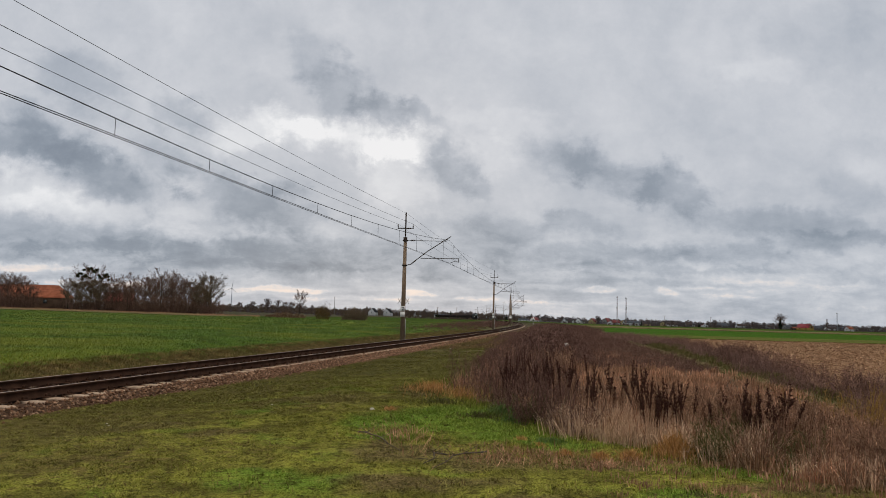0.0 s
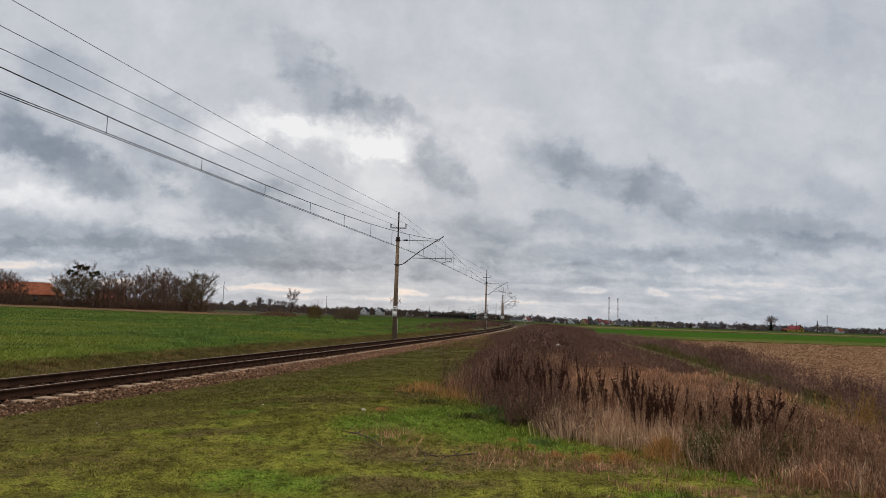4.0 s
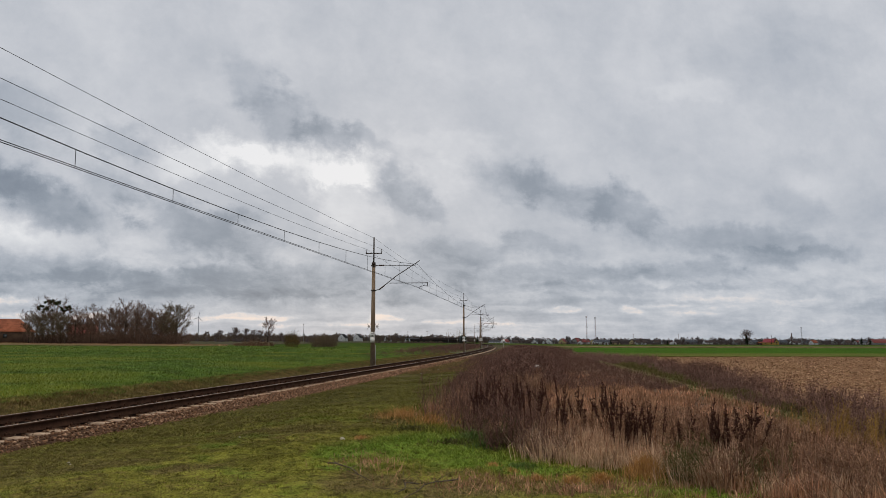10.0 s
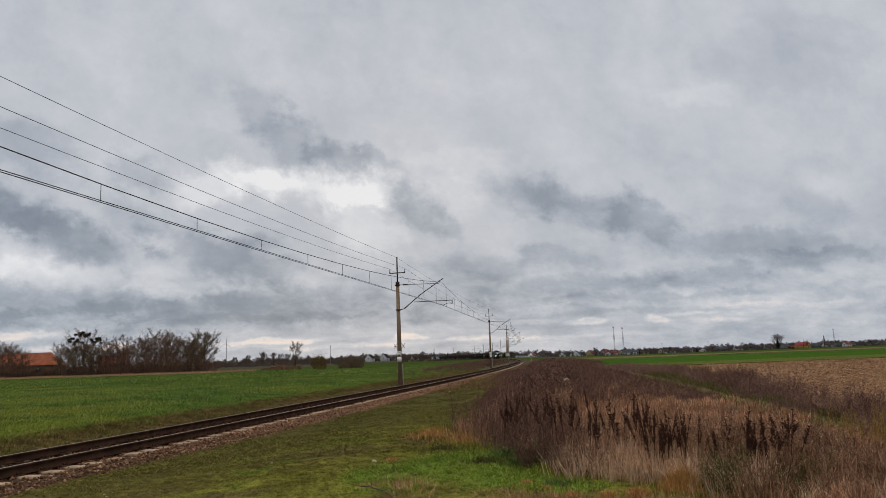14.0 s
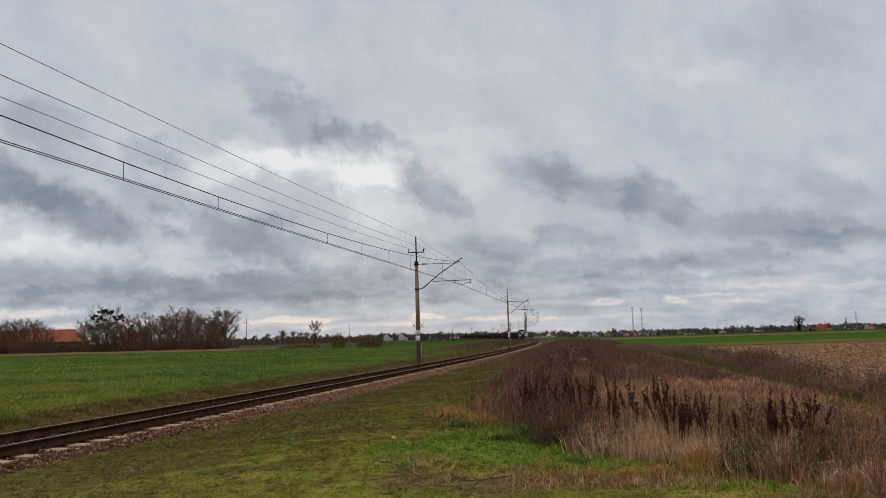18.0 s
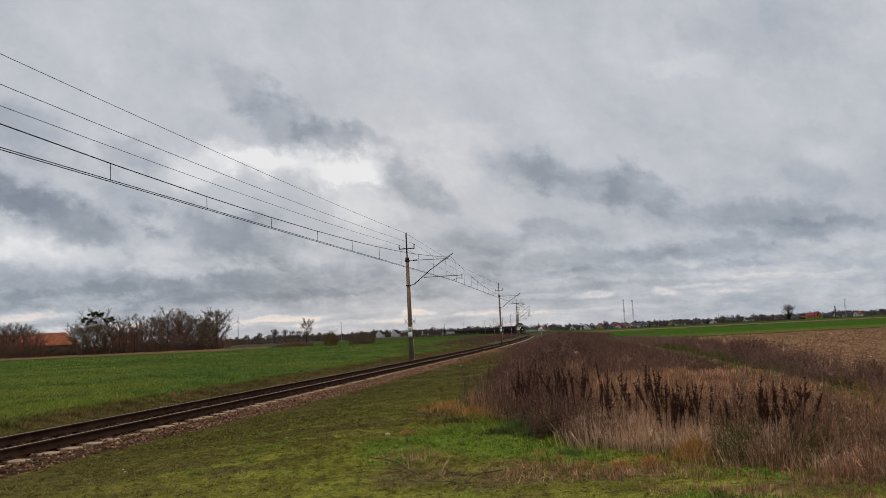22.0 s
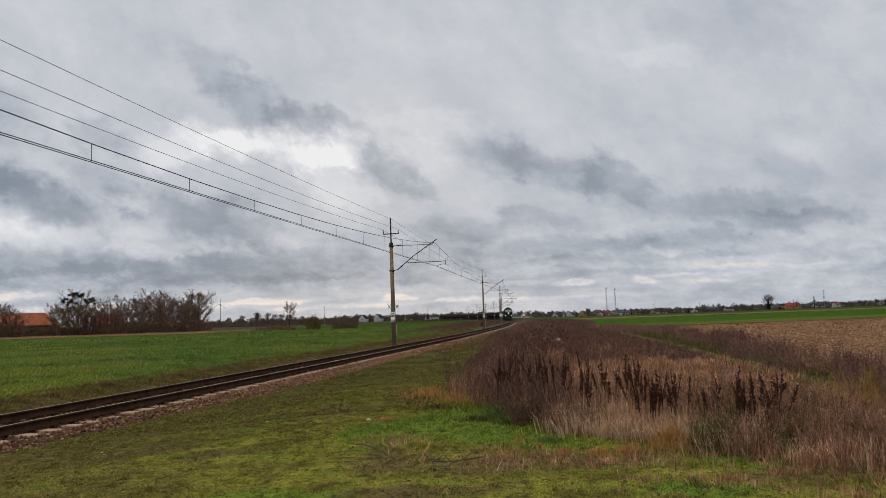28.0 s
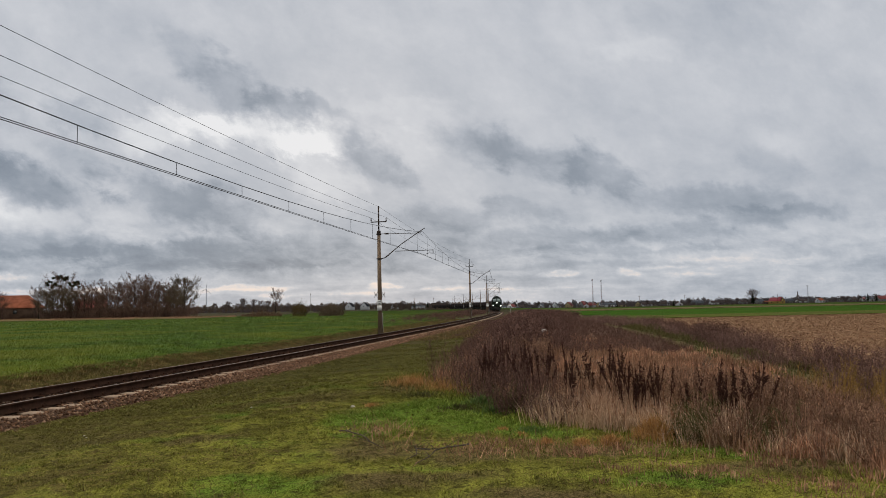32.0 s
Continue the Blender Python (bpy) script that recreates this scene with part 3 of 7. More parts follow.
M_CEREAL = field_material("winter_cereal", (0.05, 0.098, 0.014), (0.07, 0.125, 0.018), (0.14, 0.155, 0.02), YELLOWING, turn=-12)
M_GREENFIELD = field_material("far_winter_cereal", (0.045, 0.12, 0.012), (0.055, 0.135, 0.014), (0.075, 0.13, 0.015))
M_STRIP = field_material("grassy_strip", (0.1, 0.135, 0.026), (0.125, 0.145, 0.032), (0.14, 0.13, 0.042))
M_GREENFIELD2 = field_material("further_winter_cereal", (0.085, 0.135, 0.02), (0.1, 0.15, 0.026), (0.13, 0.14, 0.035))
M_SOIL = surface("stubble_soil", (0.12, 0.066, 0.042), (0.2, 0.117, 0.073), 0.5, 6.0, 0.95, 0, 1.0, spec=0.0, stain=(0.25, 0.165, 0.1), spread=0.35)
M_STRAW = varied("maize_straw", [(0.2, 0.11, 0.062), (0.36, 0.225, 0.13), (0.12, 0.066, 0.037), (0.62, 0.43, 0.28), (0.07, 0.038, 0.023), (0.26, 0.15, 0.085)], 0.85)
M_MARGIN = field_material("weedy_margin", (0.24, 0.19, 0.09), (0.29, 0.22, 0.11), (0.20, 0.18, 0.07))
M_DRYSTRIP = field_material("dry_grass_strip", (0.2, 0.14, 0.075), (0.27, 0.19, 0.1), (0.12, 0.13, 0.045))
M_TRAIL = surface("grassy_trail", (0.075, 0.068, 0.028), (0.12, 0.1, 0.05), 0.8, 9, 0.95, 0, 0.8, spec=0.0, stain=(0.26, 0.2, 0.135))

# ---------------------------------------------------------------- ground sheet and fields


def sheet(us, ys, lift=0.0, skew=True):
    """A draped grid; us are metres from the track (skew) or plain x."""
    mb = MB()
    uu, yy = np.meshgrid(us, ys)
    xx = uu + (track_x(np.clip(yy, -100, 900)) if skew else 0)
    zz = ground_z(xx, yy) + lift
    k = len(us)
    i, j = np.arange(len(ys) - 1)[:, None] * k, np.arange(k - 1)[None]
    mb.add(np.stack([xx, yy, zz], -1).reshape(-1, 3), np.stack([i + j, i + j + 1, i + k + j + 1, i + k + j], -1).reshape(-1, 4))
    return mb


def steps(*stops):
    """Values with a step that changes: (from, step), ..., last."""
    out = []
    for (a, st), b in zip(stops[:-1], [s[0] if isinstance(s, tuple) else s for s in stops[1:]]):
        out += list(np.arange(a, b - 1e-6, st))
    return np.array(out + [stops[-1]])


GU = steps((-4200, 500), (-700, 60), (-100, 8), (-20, 2), (-8, 0.4), (1.6, 0.11), (16, 0.4), (24, 1), (60, 8), (150, 60), (800, 500), 4300)
GY = steps((-4200, 500), (-700, 100), (-100, 12), (-16, 2), (2, 0.4), (4.4, 0.11), (15, 0.25), (28, 1), (70, 5), (160, 20), (700, 100), (1500, 500), 4500)
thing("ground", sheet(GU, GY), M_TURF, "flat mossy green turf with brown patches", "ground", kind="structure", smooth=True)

CEREAL_EDGE = 3.8
_cu = steps((-330, 12), (-60, 4), (-24, 1.5), (-6, 0.4), -CEREAL_EDGE)
_cy = steps((-30, 6), (10, 2), (90, 6), 250)
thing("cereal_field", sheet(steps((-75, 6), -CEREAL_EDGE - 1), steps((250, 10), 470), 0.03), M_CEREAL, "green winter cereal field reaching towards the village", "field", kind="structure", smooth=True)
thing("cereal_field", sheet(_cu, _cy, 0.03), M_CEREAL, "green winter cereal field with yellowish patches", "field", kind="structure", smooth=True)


def block(x0, x1, y0, y1, st, lift):
    xs = np.linspace(x0, x1, max(2, int((x1 - x0) / st)))
    mb = sheet(xs, np.linspace(y0, y1, max(2, int((y1 - y0) / st))), lift, False)
    # the near edge goes down into the soil
    n = len(xs)
    zz = ground_z(xs, np.full(n, y0, float)) + lift
    top, low = np.stack([xs, np.full(n, y0), zz], -1), np.stack([xs, np.full(n, y0), zz - 0.6], -1)
    i = np.arange(n - 1)
    return mb.add(np.concatenate([top, low]), np.stack([i + n, i + n + 1, i + 1, i], -1))



def field_edge(y):
    return 5.6 + 0.215 * np.asarray(y, float)


def trail_mid(y):
    return 5.85 + 0.15 * np.asarray(y, float)


def slanted(left, right, ys, cols, lift):
    """A draped sheet between two slanting lines."""
    mb, w = MB(), np.linspace(0, 1, cols) ** 1.6
    a, b = left(ys)[:, None], right(ys)[:, None]
    xx, yy = a + (b - a) * w[None], np.broadcast_to(ys[:, None], (len(ys), cols))
    i, j = np.arange(len(ys) - 1)[:, None] * cols, np.arange(cols - 1)[None]
    return mb.add(np.stack([xx, yy, ground_z(xx, yy) + lift], -1).reshape(-1, 3), np.stack([i + j, i + j + 1, i + cols + j + 1, i + cols + j], -1).reshape(-1, 4))


thing("stubble_field", slanted(field_edge, lambda q: 130 + 0 * q, steps((-10, 2), (10, 0.6), (40, 2), 79), 70, 0.045), M_SOIL, "harvested brown field covered with maize straw", "field", kind="structure", smooth=True)
thing("field_margin", block(17, 300, 79, 97, 4.0, 0.12), M_STRIP, "pale green grassy strip between two fields", "field margin", kind="structure")
thing("far_field", block(24, 420, 97, 176, 6.0, 0.08), M_GREENFIELD, "deep green winter cereal field", "field", kind="structure", smooth=True)
thing("field_margin", block(28, 480, 176, 214, 5.0, 0.25), M_MARGIN, "thin brown strip between green fields", "field margin", kind="structure")
thing("far_field", block(36, 760, 214, 840, 14.0, 0.12), M_GREENFIELD2, "deep green winter cereal field", "field", kind="structure", smooth=True)
thing("trail", slanted(lambda q: trail_mid(q) - 0.3, lambda q: trail_mid(q) + 0.35, steps((4, 0.4), 64), 7, 0.05), M_TRAIL, "narrow grassy field trail beside the weeds", "trail", kind="structure", smooth=True)
thing("field_margin", block(-175, -52, 182, 232, 6.0, 0.1), M_DRYSTRIP, "pale withered grass strip before the farm", "field margin", kind="structure", smooth=True)

# ---------------------------------------------------------------- railway track
track = empty("railway_track", "single rusty railway track on weathered sleepers", "railway track")
_s = steps((-60, 2), (0, 1.0), (120, 3), (300, 6), 980)
_x, _y, _h = on_track(_s)
_c = np.stack([_x, _y, np.zeros(len(_s))], -1)
_side = np.stack([np.cos(_h), -np.sin(_h), np.zeros(len(_s))], -1)
RAIL = [(-0.07, -0.172), (0.07, -0.172), (0.07, -0.16), (0.012, -0.14), (0.009, -0.045), (0.035, -0.034), (0.035, -0.004), (0.026, 0.0), (-0.026, 0.0), (-0.035, -0.004), (-0.035, -0.034), (-0.009, -0.045), (-0.012, -0.14), (-0.07, -0.16)]
for off in (-0.7525, 0.7525):
    rail = part("rail", MB().sweep(_c + _side * off + [0, 0, RAIL_Z], _side, RAIL), M_RAIL, track, "long rust-brown steel rail")
    part("running_surface", MB().sweep(_c + _side * off + [0, 0, RAIL_Z + 0.002], _side, [(-0.024, -0.003), (0.024, -0.003), (0.02, 0.001), (-0.02, 0.001)]), M_RAILHEAD, rail, "worn bright rail head")
bed = MB()
_edge = 1.62 + 0.5 * sm(_s, 13, 26) - 0.4 * sm(_s, 30, 55)
_pu = np.stack([np.full(len(_s), -2.6), -1.65 + 0 * _s, 1.36 + 0 * _s, _edge, _edge], -1)
_pz = np.array([-0.30, -0.14, -0.118, -0.235, -0.34])
_bv = _c[:, None] + _side[:, None] * _pu[..., None] + np.array([0, 0, 1.0]) * _pz[None, :, None]
_i, _j = np.arange(len(_s) - 1)[:, None] * 5, np.arange(4)[None]
bed.add(_bv.reshape(-1, 3), np.stack([_i + _j, _i + _j + 1, _i + 6 + _j, _i + 5 + _j], -1).reshape(-1, 4))
part("ballast_bed", bed, M_BED, track, "brown crushed-stone ballast")

# loose stones on the shoulder and between the sleepers
rs = np.random.default_rng(3)
N = 52000
_ss = rs.uniform(8, 52, N) + 45 * rs.random(N) ** 3
uu = np.where(rs.random(N) < 0.72, rs.uniform(1.25, 3.15, N), rs.uniform(-2.3, 1.3, N))
_foot = 1.62 + 0.5 * sm(_ss, 13, 26) - 0.4 * sm(_ss, 30, 55)
keep = uu < _foot + rs.normal(0.06, 0.09, N)
_ss, uu, _foot = _ss[keep], uu[keep], _foot[keep]
N = len(uu)
_x, _y, _h = on_track(_ss)
_zb = -0.118 - 0.117 * np.clip((np.abs(uu) - 1.36) / np.maximum(_foot - 1.36, 0.2), 0, 1)
cen = np.stack([_x + uu * np.cos(_h), _y - uu * np.sin(_h), _zb + 0.012], -1)
octa = np.array([(1, 0, 0), (0, 1, 0), (-1, 0, 0), (0, -1, 0), (0, 0, 0.8), (0, 0, -0.8)], float)
size = rs.uniform(0.018, 0.043, (N, 1, 1)) * (1 + 0.7 * sm(_ss, 30, 80))[:, None, None]
vv = octa[None] * size * rs.uniform(0.6, 1.35, (N, 6, 3)) * rs.uniform(0.6, 1.3, (N, 1, 3))
an = rs.uniform(0, 6.28, N)
ca, sa = np.cos(an)[:, None], np.sin(an)[:, None]
vv = np.stack([vv[..., 0] * ca - vv[..., 1] * sa, vv[..., 0] * sa + vv[..., 1] * ca, vv[..., 2] + vv[..., 0] * rs.uniform(-0.5, 0.5, (N, 1))], -1) + cen[:, None]
tri = np.array([(0, 1, 4), (1, 2, 4), (2, 3, 4), (3, 0, 4), (1, 0, 5), (2, 1, 5), (3, 2, 5), (0, 3, 5)])
stones = MB().add(vv.reshape(-1, 3), (tri[None] + 6 * np.arange(N)[:, None, None]).reshape(-1, 3))
tagged(part("loose_ballast", stones, M_BALLAST, track, "loose brown ballast stones"), kind="stuff")

# ---------------------------------------------------------------- overhead line
MAST_S0, SPAN, BEND_SPAN, MAST_OFF = s_of(56.3), 68.0, 57.0, -2.45


def mast_pose(i):
    """Long spans on the straight, shorter ones in the bend."""
    x, y, h = on_track(MAST_S0 + min(i, 2) * SPAN + max(i - 2, 0) * BEND_SPAN)
    px, py = x + MAST_OFF * math.cos(h), y - MAST_OFF * math.sin(h)
    return Matrix.Translation((px, py, float(ground_z(px, py)) + 0.13)) @ Matrix.Rotation(-h, 4, "Z")


def mast_local(i, x, y, z):
    return np.array(mast_pose(i) @ Vector((x, y, z)))


def build_mast():
    m = empty("catenary_mast", "tall tapered concrete catenary mast with a steel bracket", "catenary mast", "catenary masts")
    pole = MB()
    pole.box((0, 0, 3.6), (0.31, 0.27, 7.8), taper=0.66, chamfer=0)
    part("pole", pole, M_CONCRETE, m, "weathered brown concrete pole")
    part("mast_head", MB().box((0, 0, 8.4), (0.085, 0.085, 2.0)).box((0, 0, 7.42), (0.25, 0.22, 0.22)), M_STEEL, m, "rusty steel extension post")
    bar = part("crossbar", MB().box((0, 0, 8.2), (1.2, 0.07, 0.07)), M_STEEL, m, "rusty steel crossbar")
    for sx in (-0.57, 0.57):
        ins = MB().tube([(sx, 0, 8.2), (sx, 0, 8.3)], 0.03, 6)
        for k in range(3):
            ins.disc((sx, 0, 8.32 + k * 0.07), (0, 0, 1), 0.065, 0.04, 8, r2=0.04)
        part("insulator", ins, M_CERAMIC, bar, "brown ceramic insulator")
    for z in (5.45, 7.28):
        part("clamp", MB().box((0, 0, z), (0.33, 0.3, 0.09), chamfer=0.01), M_STEEL, m, "steel clamp band")
    arm = MB().tube([(0.12, 0, 5.45), (0.45, 0, 5.52), (1.7, 0, 6.5), (3.45, 0, 7.62)], 0.034, 6)
    arm = part("bracket_arm", arm, M_STEEL, m, "slanting steel bracket tube")
    ins = MB()
    for k in range(6):
        ins.disc((0.5 + k * 0.06, 0, 5.56 + k * 0.045), (0.8, 0, 0.6), 0.055, 0.04, 8)
    part("insulator", ins, M_CERAMIC, arm)
    tie = part("tie_rod", MB().tube([(0.1, 0, 7.3), (3.1, 0, 7.26), (3.2, 0, 7.4)], 0.02, 5), M_STEEL, m, "thin steel tie rod")
    ins = MB()
    for k in range(5):
        ins.disc((0.45 + k * 0.07, 0, 7.3), (1, 0, 0), 0.06, 0.035, 8)
    part("insulator", ins, M_CERAMIC, tie)
    reg = part("registration_arm", MB().tube([(1.2, 0, 5.98), (4.05, 0, 5.98)], 0.025, 5).tube([(4.05, 0, 6.03), (4.05, 0, 5.72)], 0.03, 5), M_STEEL, m, "horizontal steel registration tube")
    part("steady_arm", MB().tube([(4.05, 0, 5.74), (3.75, 0, 5.78), (3.4, 0, 5.66)], 0.018, 5), M_STEEL, reg)
    for sx in (-1, 1):
        spikes = MB()
        for z, d in ((2.55, 1), (3.05, -1)):
            spikes.tube([(sx * 0.13, 0, z), (sx * 0.42, 0, z + 0.45 * d)], 0.016, 4)
        spikes.tube([(sx * 0.2, 0, 2.8), (sx * 0.42, 0.05, 2.8)], 0.014, 4)
        part("climbing_guard", spikes, M_STEEL, m, "rusty anti-climbing spikes")
    plate = part("number_plate", MB().box((0.0, -0.165, 2.23), (0.34, 0.012, 0.37)), M_PLATE, m, "white enamel plate with black bars")
    for bx, bz, bw, bh in ((-0.03, 2.31, 0.16, 0.035), (0.08, 2.33, 0.035, 0.1), (0.0, 2.15, 0.11, 0.09)):
        part("marking", MB().box((bx, -0.174, bz), (bw, 0.006, bh)), M_BLACK, plate)
    part("lower_plate", MB().box((0.0, -0.165, 1.83), (0.34, 0.012, 0.37)), M_PLATE, m, "white metal plate")
    part("earth_strip", MB().box((0.2, 0.02, 0.7), (0.035, 0.012, 1.5)), M_GREYPLATE, m, "pale earthing strip")
    return m


first_mast = build_mast()
first_mast.matrix_world = mast_pose(0)
for i in list(range(1, 9)) + [-1]:
    copy_thing(first_mast, mast_pose(i))


def sagging(a, b, sag, n=18):
    t = np.linspace(0, 1, n)[:, None]
    return a * (1 - t) + b * t - np.array([0, 0, 4.0]) * sag * t * (1 - t)


def hung(i, x, y, z):
    """A wire's support; the line climbs a little towards the crossing behind the viewer."""
    return mast_local(i, x, y, z - (0.05 if i < 0 else 0.0))


def between(i, loc, sag, r, mb):
    mb.tube(sagging(hung(i, *loc), hung(i + 1, *loc), sag), r, 4, cap=False)
    return mb


SPANS = [("earth_wire", (0.03, 0, 9.33), 0.35, 0.009, "thin grey earth wire on the mast tops"), ("feeder_wire", (-0.57, 0, 8.52), 0.55, 0.009, "thin feeder wire on an insulator"), ("feeder_wire", (0.57, 0, 8.52), 0.55, 0.009, "thin feeder wire on an insulator")]
for i in range(-1, 8):
    for name, loc, sag, r, lab in SPANS:
        thing(name, between(i, loc, sag, r, MB()), M_WIRE, lab, "overhead wire", "overhead wires")
    cat = empty("catenary_span", "dark contact wires hung from a messenger wire", "overhead wire", "catenary spans")
    a, b = hung(i, 3.3, 0, 7.35 - 0.15 * (i < 0)), hung(i + 1, 3.3, 0, 7.35)
    part("messenger_wire", MB().tube(sagging(a, b, 1.4), 0.013, 4, cap=False), M_WIRE, cat)
    ca2, cb2 = hung(i, 3.3, 0, 5.66 - 0.15 * (i < 0)), hung(i + 1, 3.3, 0, 5.66)
    for o in (-0.013, 0.013):
        part("contact_wire", MB().tube(sagging(ca2 + [o * 1.5, 0, o], cb2 + [o * 1.5, 0, o], 0.05), 0.010, 4, cap=False), M_WIRE, cat)
    for k in range(16):
        t = (k + 0.5) / 16
        top = a * (1 - t) + b * t - np.array([0, 0, 4 * 1.4 * t * (1 - t)])
        low = ca2 * (1 - t) + cb2 * t - np.array([0, 0, 4 * 0.05 * t * (1 - t)])
        part("dropper", MB().tube([top, low], 0.008, 4, cap=False), M_WIRE, cat)

# ---------------------------------------------------------------- train
M_LOCO = surface("dark_green_paint", (0.006, 0.011, 0.008), (0.01, 0.016, 0.012), 1.5, 30, 0.6, 0, 0.05, spec=0.08, stain=(0.016, 0.015, 0.013))
M_LOCOBLACK = surface("sooty_black", (0.018, 0.018, 0.018), (0.035, 0.033, 0.03), 1.5, 30, 0.7, 0, 0.1)
M_CABGLASS = surface("windscreen", (0.25, 0.30, 0.29), (0.3, 0.36, 0.34), 1, 5, 0.08, 0, 0, spec=0.8)
M_WAGON = surface("dark_wagon_steel", (0.035, 0.028, 0.026), (0.065, 0.05, 0.045), 0.8, 12, 0.8, 0, 0.1, stain=(0.09, 0.055, 0.04))
M_COAL = surface("coal", (0.02, 0.02, 0.02), (0.04, 0.04, 0.04), 2, 9, 0.9, 0, 0.8)


def glowing(name, color, strength):
    n = Nodes(name)
    n.set(color, 0.3)
    n.bsdf.inputs["Emission Color"].default_value = (*color, 1)
    n.bsdf.inputs["Emission Strength"].default_value = strength
    return n.mat


M_LAMP = glowing("headlight_glow", (1.0, 0.95, 0.85), 6.0)


def bogie(parent, y, axles, span, gauge=1.435):
    b = MB()
    for sx in (-1.02, 1.02):
        b.box((sx, y, 0.62), (0.16, span + 0.9, 0.34), chamfer=0.04)
        for k in range(axles):
            b.box((sx * 1.06, y + (k - (axles - 1) / 2) * span / (axles - 1), 0.52), (0.2, 0.32, 0.34), chamfer=0.04)
    b.box((0, y, 0.66), (2.0, 0.5, 0.3))
    ob = part("bogie", b, M_LOCOBLACK, parent, "black bogie frame")
    for k in range(axles):
        w = MB()
        yy = y + (k - (axles - 1) / 2) * span / (axles - 1)
        for sx in (-0.75, 0.75):
            w.disc((sx, yy, 0.5), (1, 0, 0), 0.5, 0.13, 14)
        w.tube([(-0.75, yy, 0.5), (0.75, yy, 0.5)], 0.08, 8)
        part("wheelset", w, M_LOCOBLACK, ob)
    return ob


def build_loco():
    """Front at y = 0, facing -y; rail level at z = 0."""
    L = 17.4
    lo = empty("diesel_locomotive", "dark green diesel freight locomotive with lit headlights", "locomotive")
    half = [(-1.45, 1.15), (1.45, 1.15), (1.475, 1.6), (1.475, 3.1), (1.36, 3.62), (1.12, 4.02), (0.72, 4.28), (0.25, 4.38), (-0.25, 4.38), (-0.72, 4.28), (-1.12, 4.02), (-1.36, 3.62), (-1.475, 3.1), (-1.475, 1.6)]

    def section(y, sx, drop):
        return [(x * sx, y, 1.15 + (z - 1.15) * drop) for x, z in half]

    rings = [section(0.0, 0.88, 0.46), section(0.12, 0.96, 0.51), section(0.75, 0.98, 0.84), section(1.2, 1.0, 0.95), section(1.9, 1, 1), section(L - 1.9, 1, 1), section(L - 1.2, 1, 0.95), section(L - 0.75, 0.98, 0.84), section(L - 0.12, 0.96, 0.51), section(L, 0.88, 0.46)]
    k, mb = len(half), MB()
    faces = []
    for i in range(len(rings) - 1):
        faces += [(i * k + j, i * k + (j + 1) % k, (i + 1) * k + (j + 1) % k, (i + 1) * k + j) for j in range(k)]
    faces += [tuple(range(k))[::-1], tuple(range((len(rings) - 1) * k, len(rings) * k))]
    mb.add([p for r in rings for p in r], faces)
    part("body", mb, M_LOCO, lo, "dark green rounded loco body")
    part("underframe", MB().box((0, L / 2, 1.05), (2.8, L - 0.3, 0.3)).box((0, L / 2, 0.7), (2.3, 3.6, 0.7), chamfer=0.15), M_LOCOBLACK, lo)
    for sx in (-1, 1):
        g = MB()
        g.add([(sx * 0.1, 0.06, 2.88), (sx * 1.1, 0.10, 2.8), (sx * 1.05, 0.58, 3.6), (sx * 0.1, 0.56, 3.72), (sx * 0.1, 0.4, 2.88), (sx * 1.1, 0.44, 2.8), (sx * 1.05, 0.9, 3.6), (sx * 0.1, 0.88, 3.72)], [(0, 1, 2, 3), (7, 6, 5, 4), (0, 4, 5, 1), (1, 5, 6, 2), (2, 6, 7, 3), (3, 7, 4, 0)])
        part("windscreen", g, M_CABGLASS, lo, "pale reflecting windscreen pane")
        part("side_window", MB().box((sx * 1.48, 1.75, 3.0), (0.03, 0.8, 0.7)), M_CABGLASS, lo)
        part("headlight", MB().disc((sx * 1.08, -0.06, 1.62), (0, 1, 0), 0.13, 0.12, 14), M_LAMP, lo, "round lit headlight")
        part("buffer", MB().tube([(sx * 0.87, 0.1, 1.06), (sx * 0.87, -0.5, 1.06)], 0.09, 10).disc((sx * 0.87, -0.55, 1.06), (0, 1, 0), 0.24, 0.06, 14), M_LOCOBLACK, lo)
        rail = MB().tube([(sx * 1.5, 2.6, 1.3), (sx * 1.53, 2.6, 2.6)], 0.02, 5)
        part("handrail", rail, M_STEEL, lo)
    part("upper_headlight", MB().disc((0, -0.03, 2.45), (0, 1, 0), 0.14, 0.16, 14), M_LAMP, lo, "round lit headlight on the nose")
    part("buffer_beam", MB().box((0, 0.0, 1.05), (2.7, 0.16, 0.42), chamfer=0.05), M_LOCOBLACK, lo)
    part("rail_guard", MB().box((0, 0.1, 0.55), (2.4, 0.08, 0.5), taper=0.9), M_LOCOBLACK, lo)
    part("roof_vent", MB().box((0, 6.5, 4.42), (1.2, 3.0, 0.18), chamfer=0.06).box((0, 11.5, 4.42), (1.3, 2.4, 0.2), chamfer=0.06).disc((0, 9, 4.45), (0, 0, 1), 0.3, 0.3, 10), M_LOCOBLACK, lo)
    for sx in (-1, 1):
        for j in range(6):
            part("grille", MB().box((sx * 1.485, 5.2 + j * 1.2, 2.9), (0.03, 0.9, 0.9)), M_LOCOBLACK, lo)
    bogie(lo, 3.9, 3, 3.7)
    bogie(lo, L - 3.9, 3, 3.7)
    return lo, L


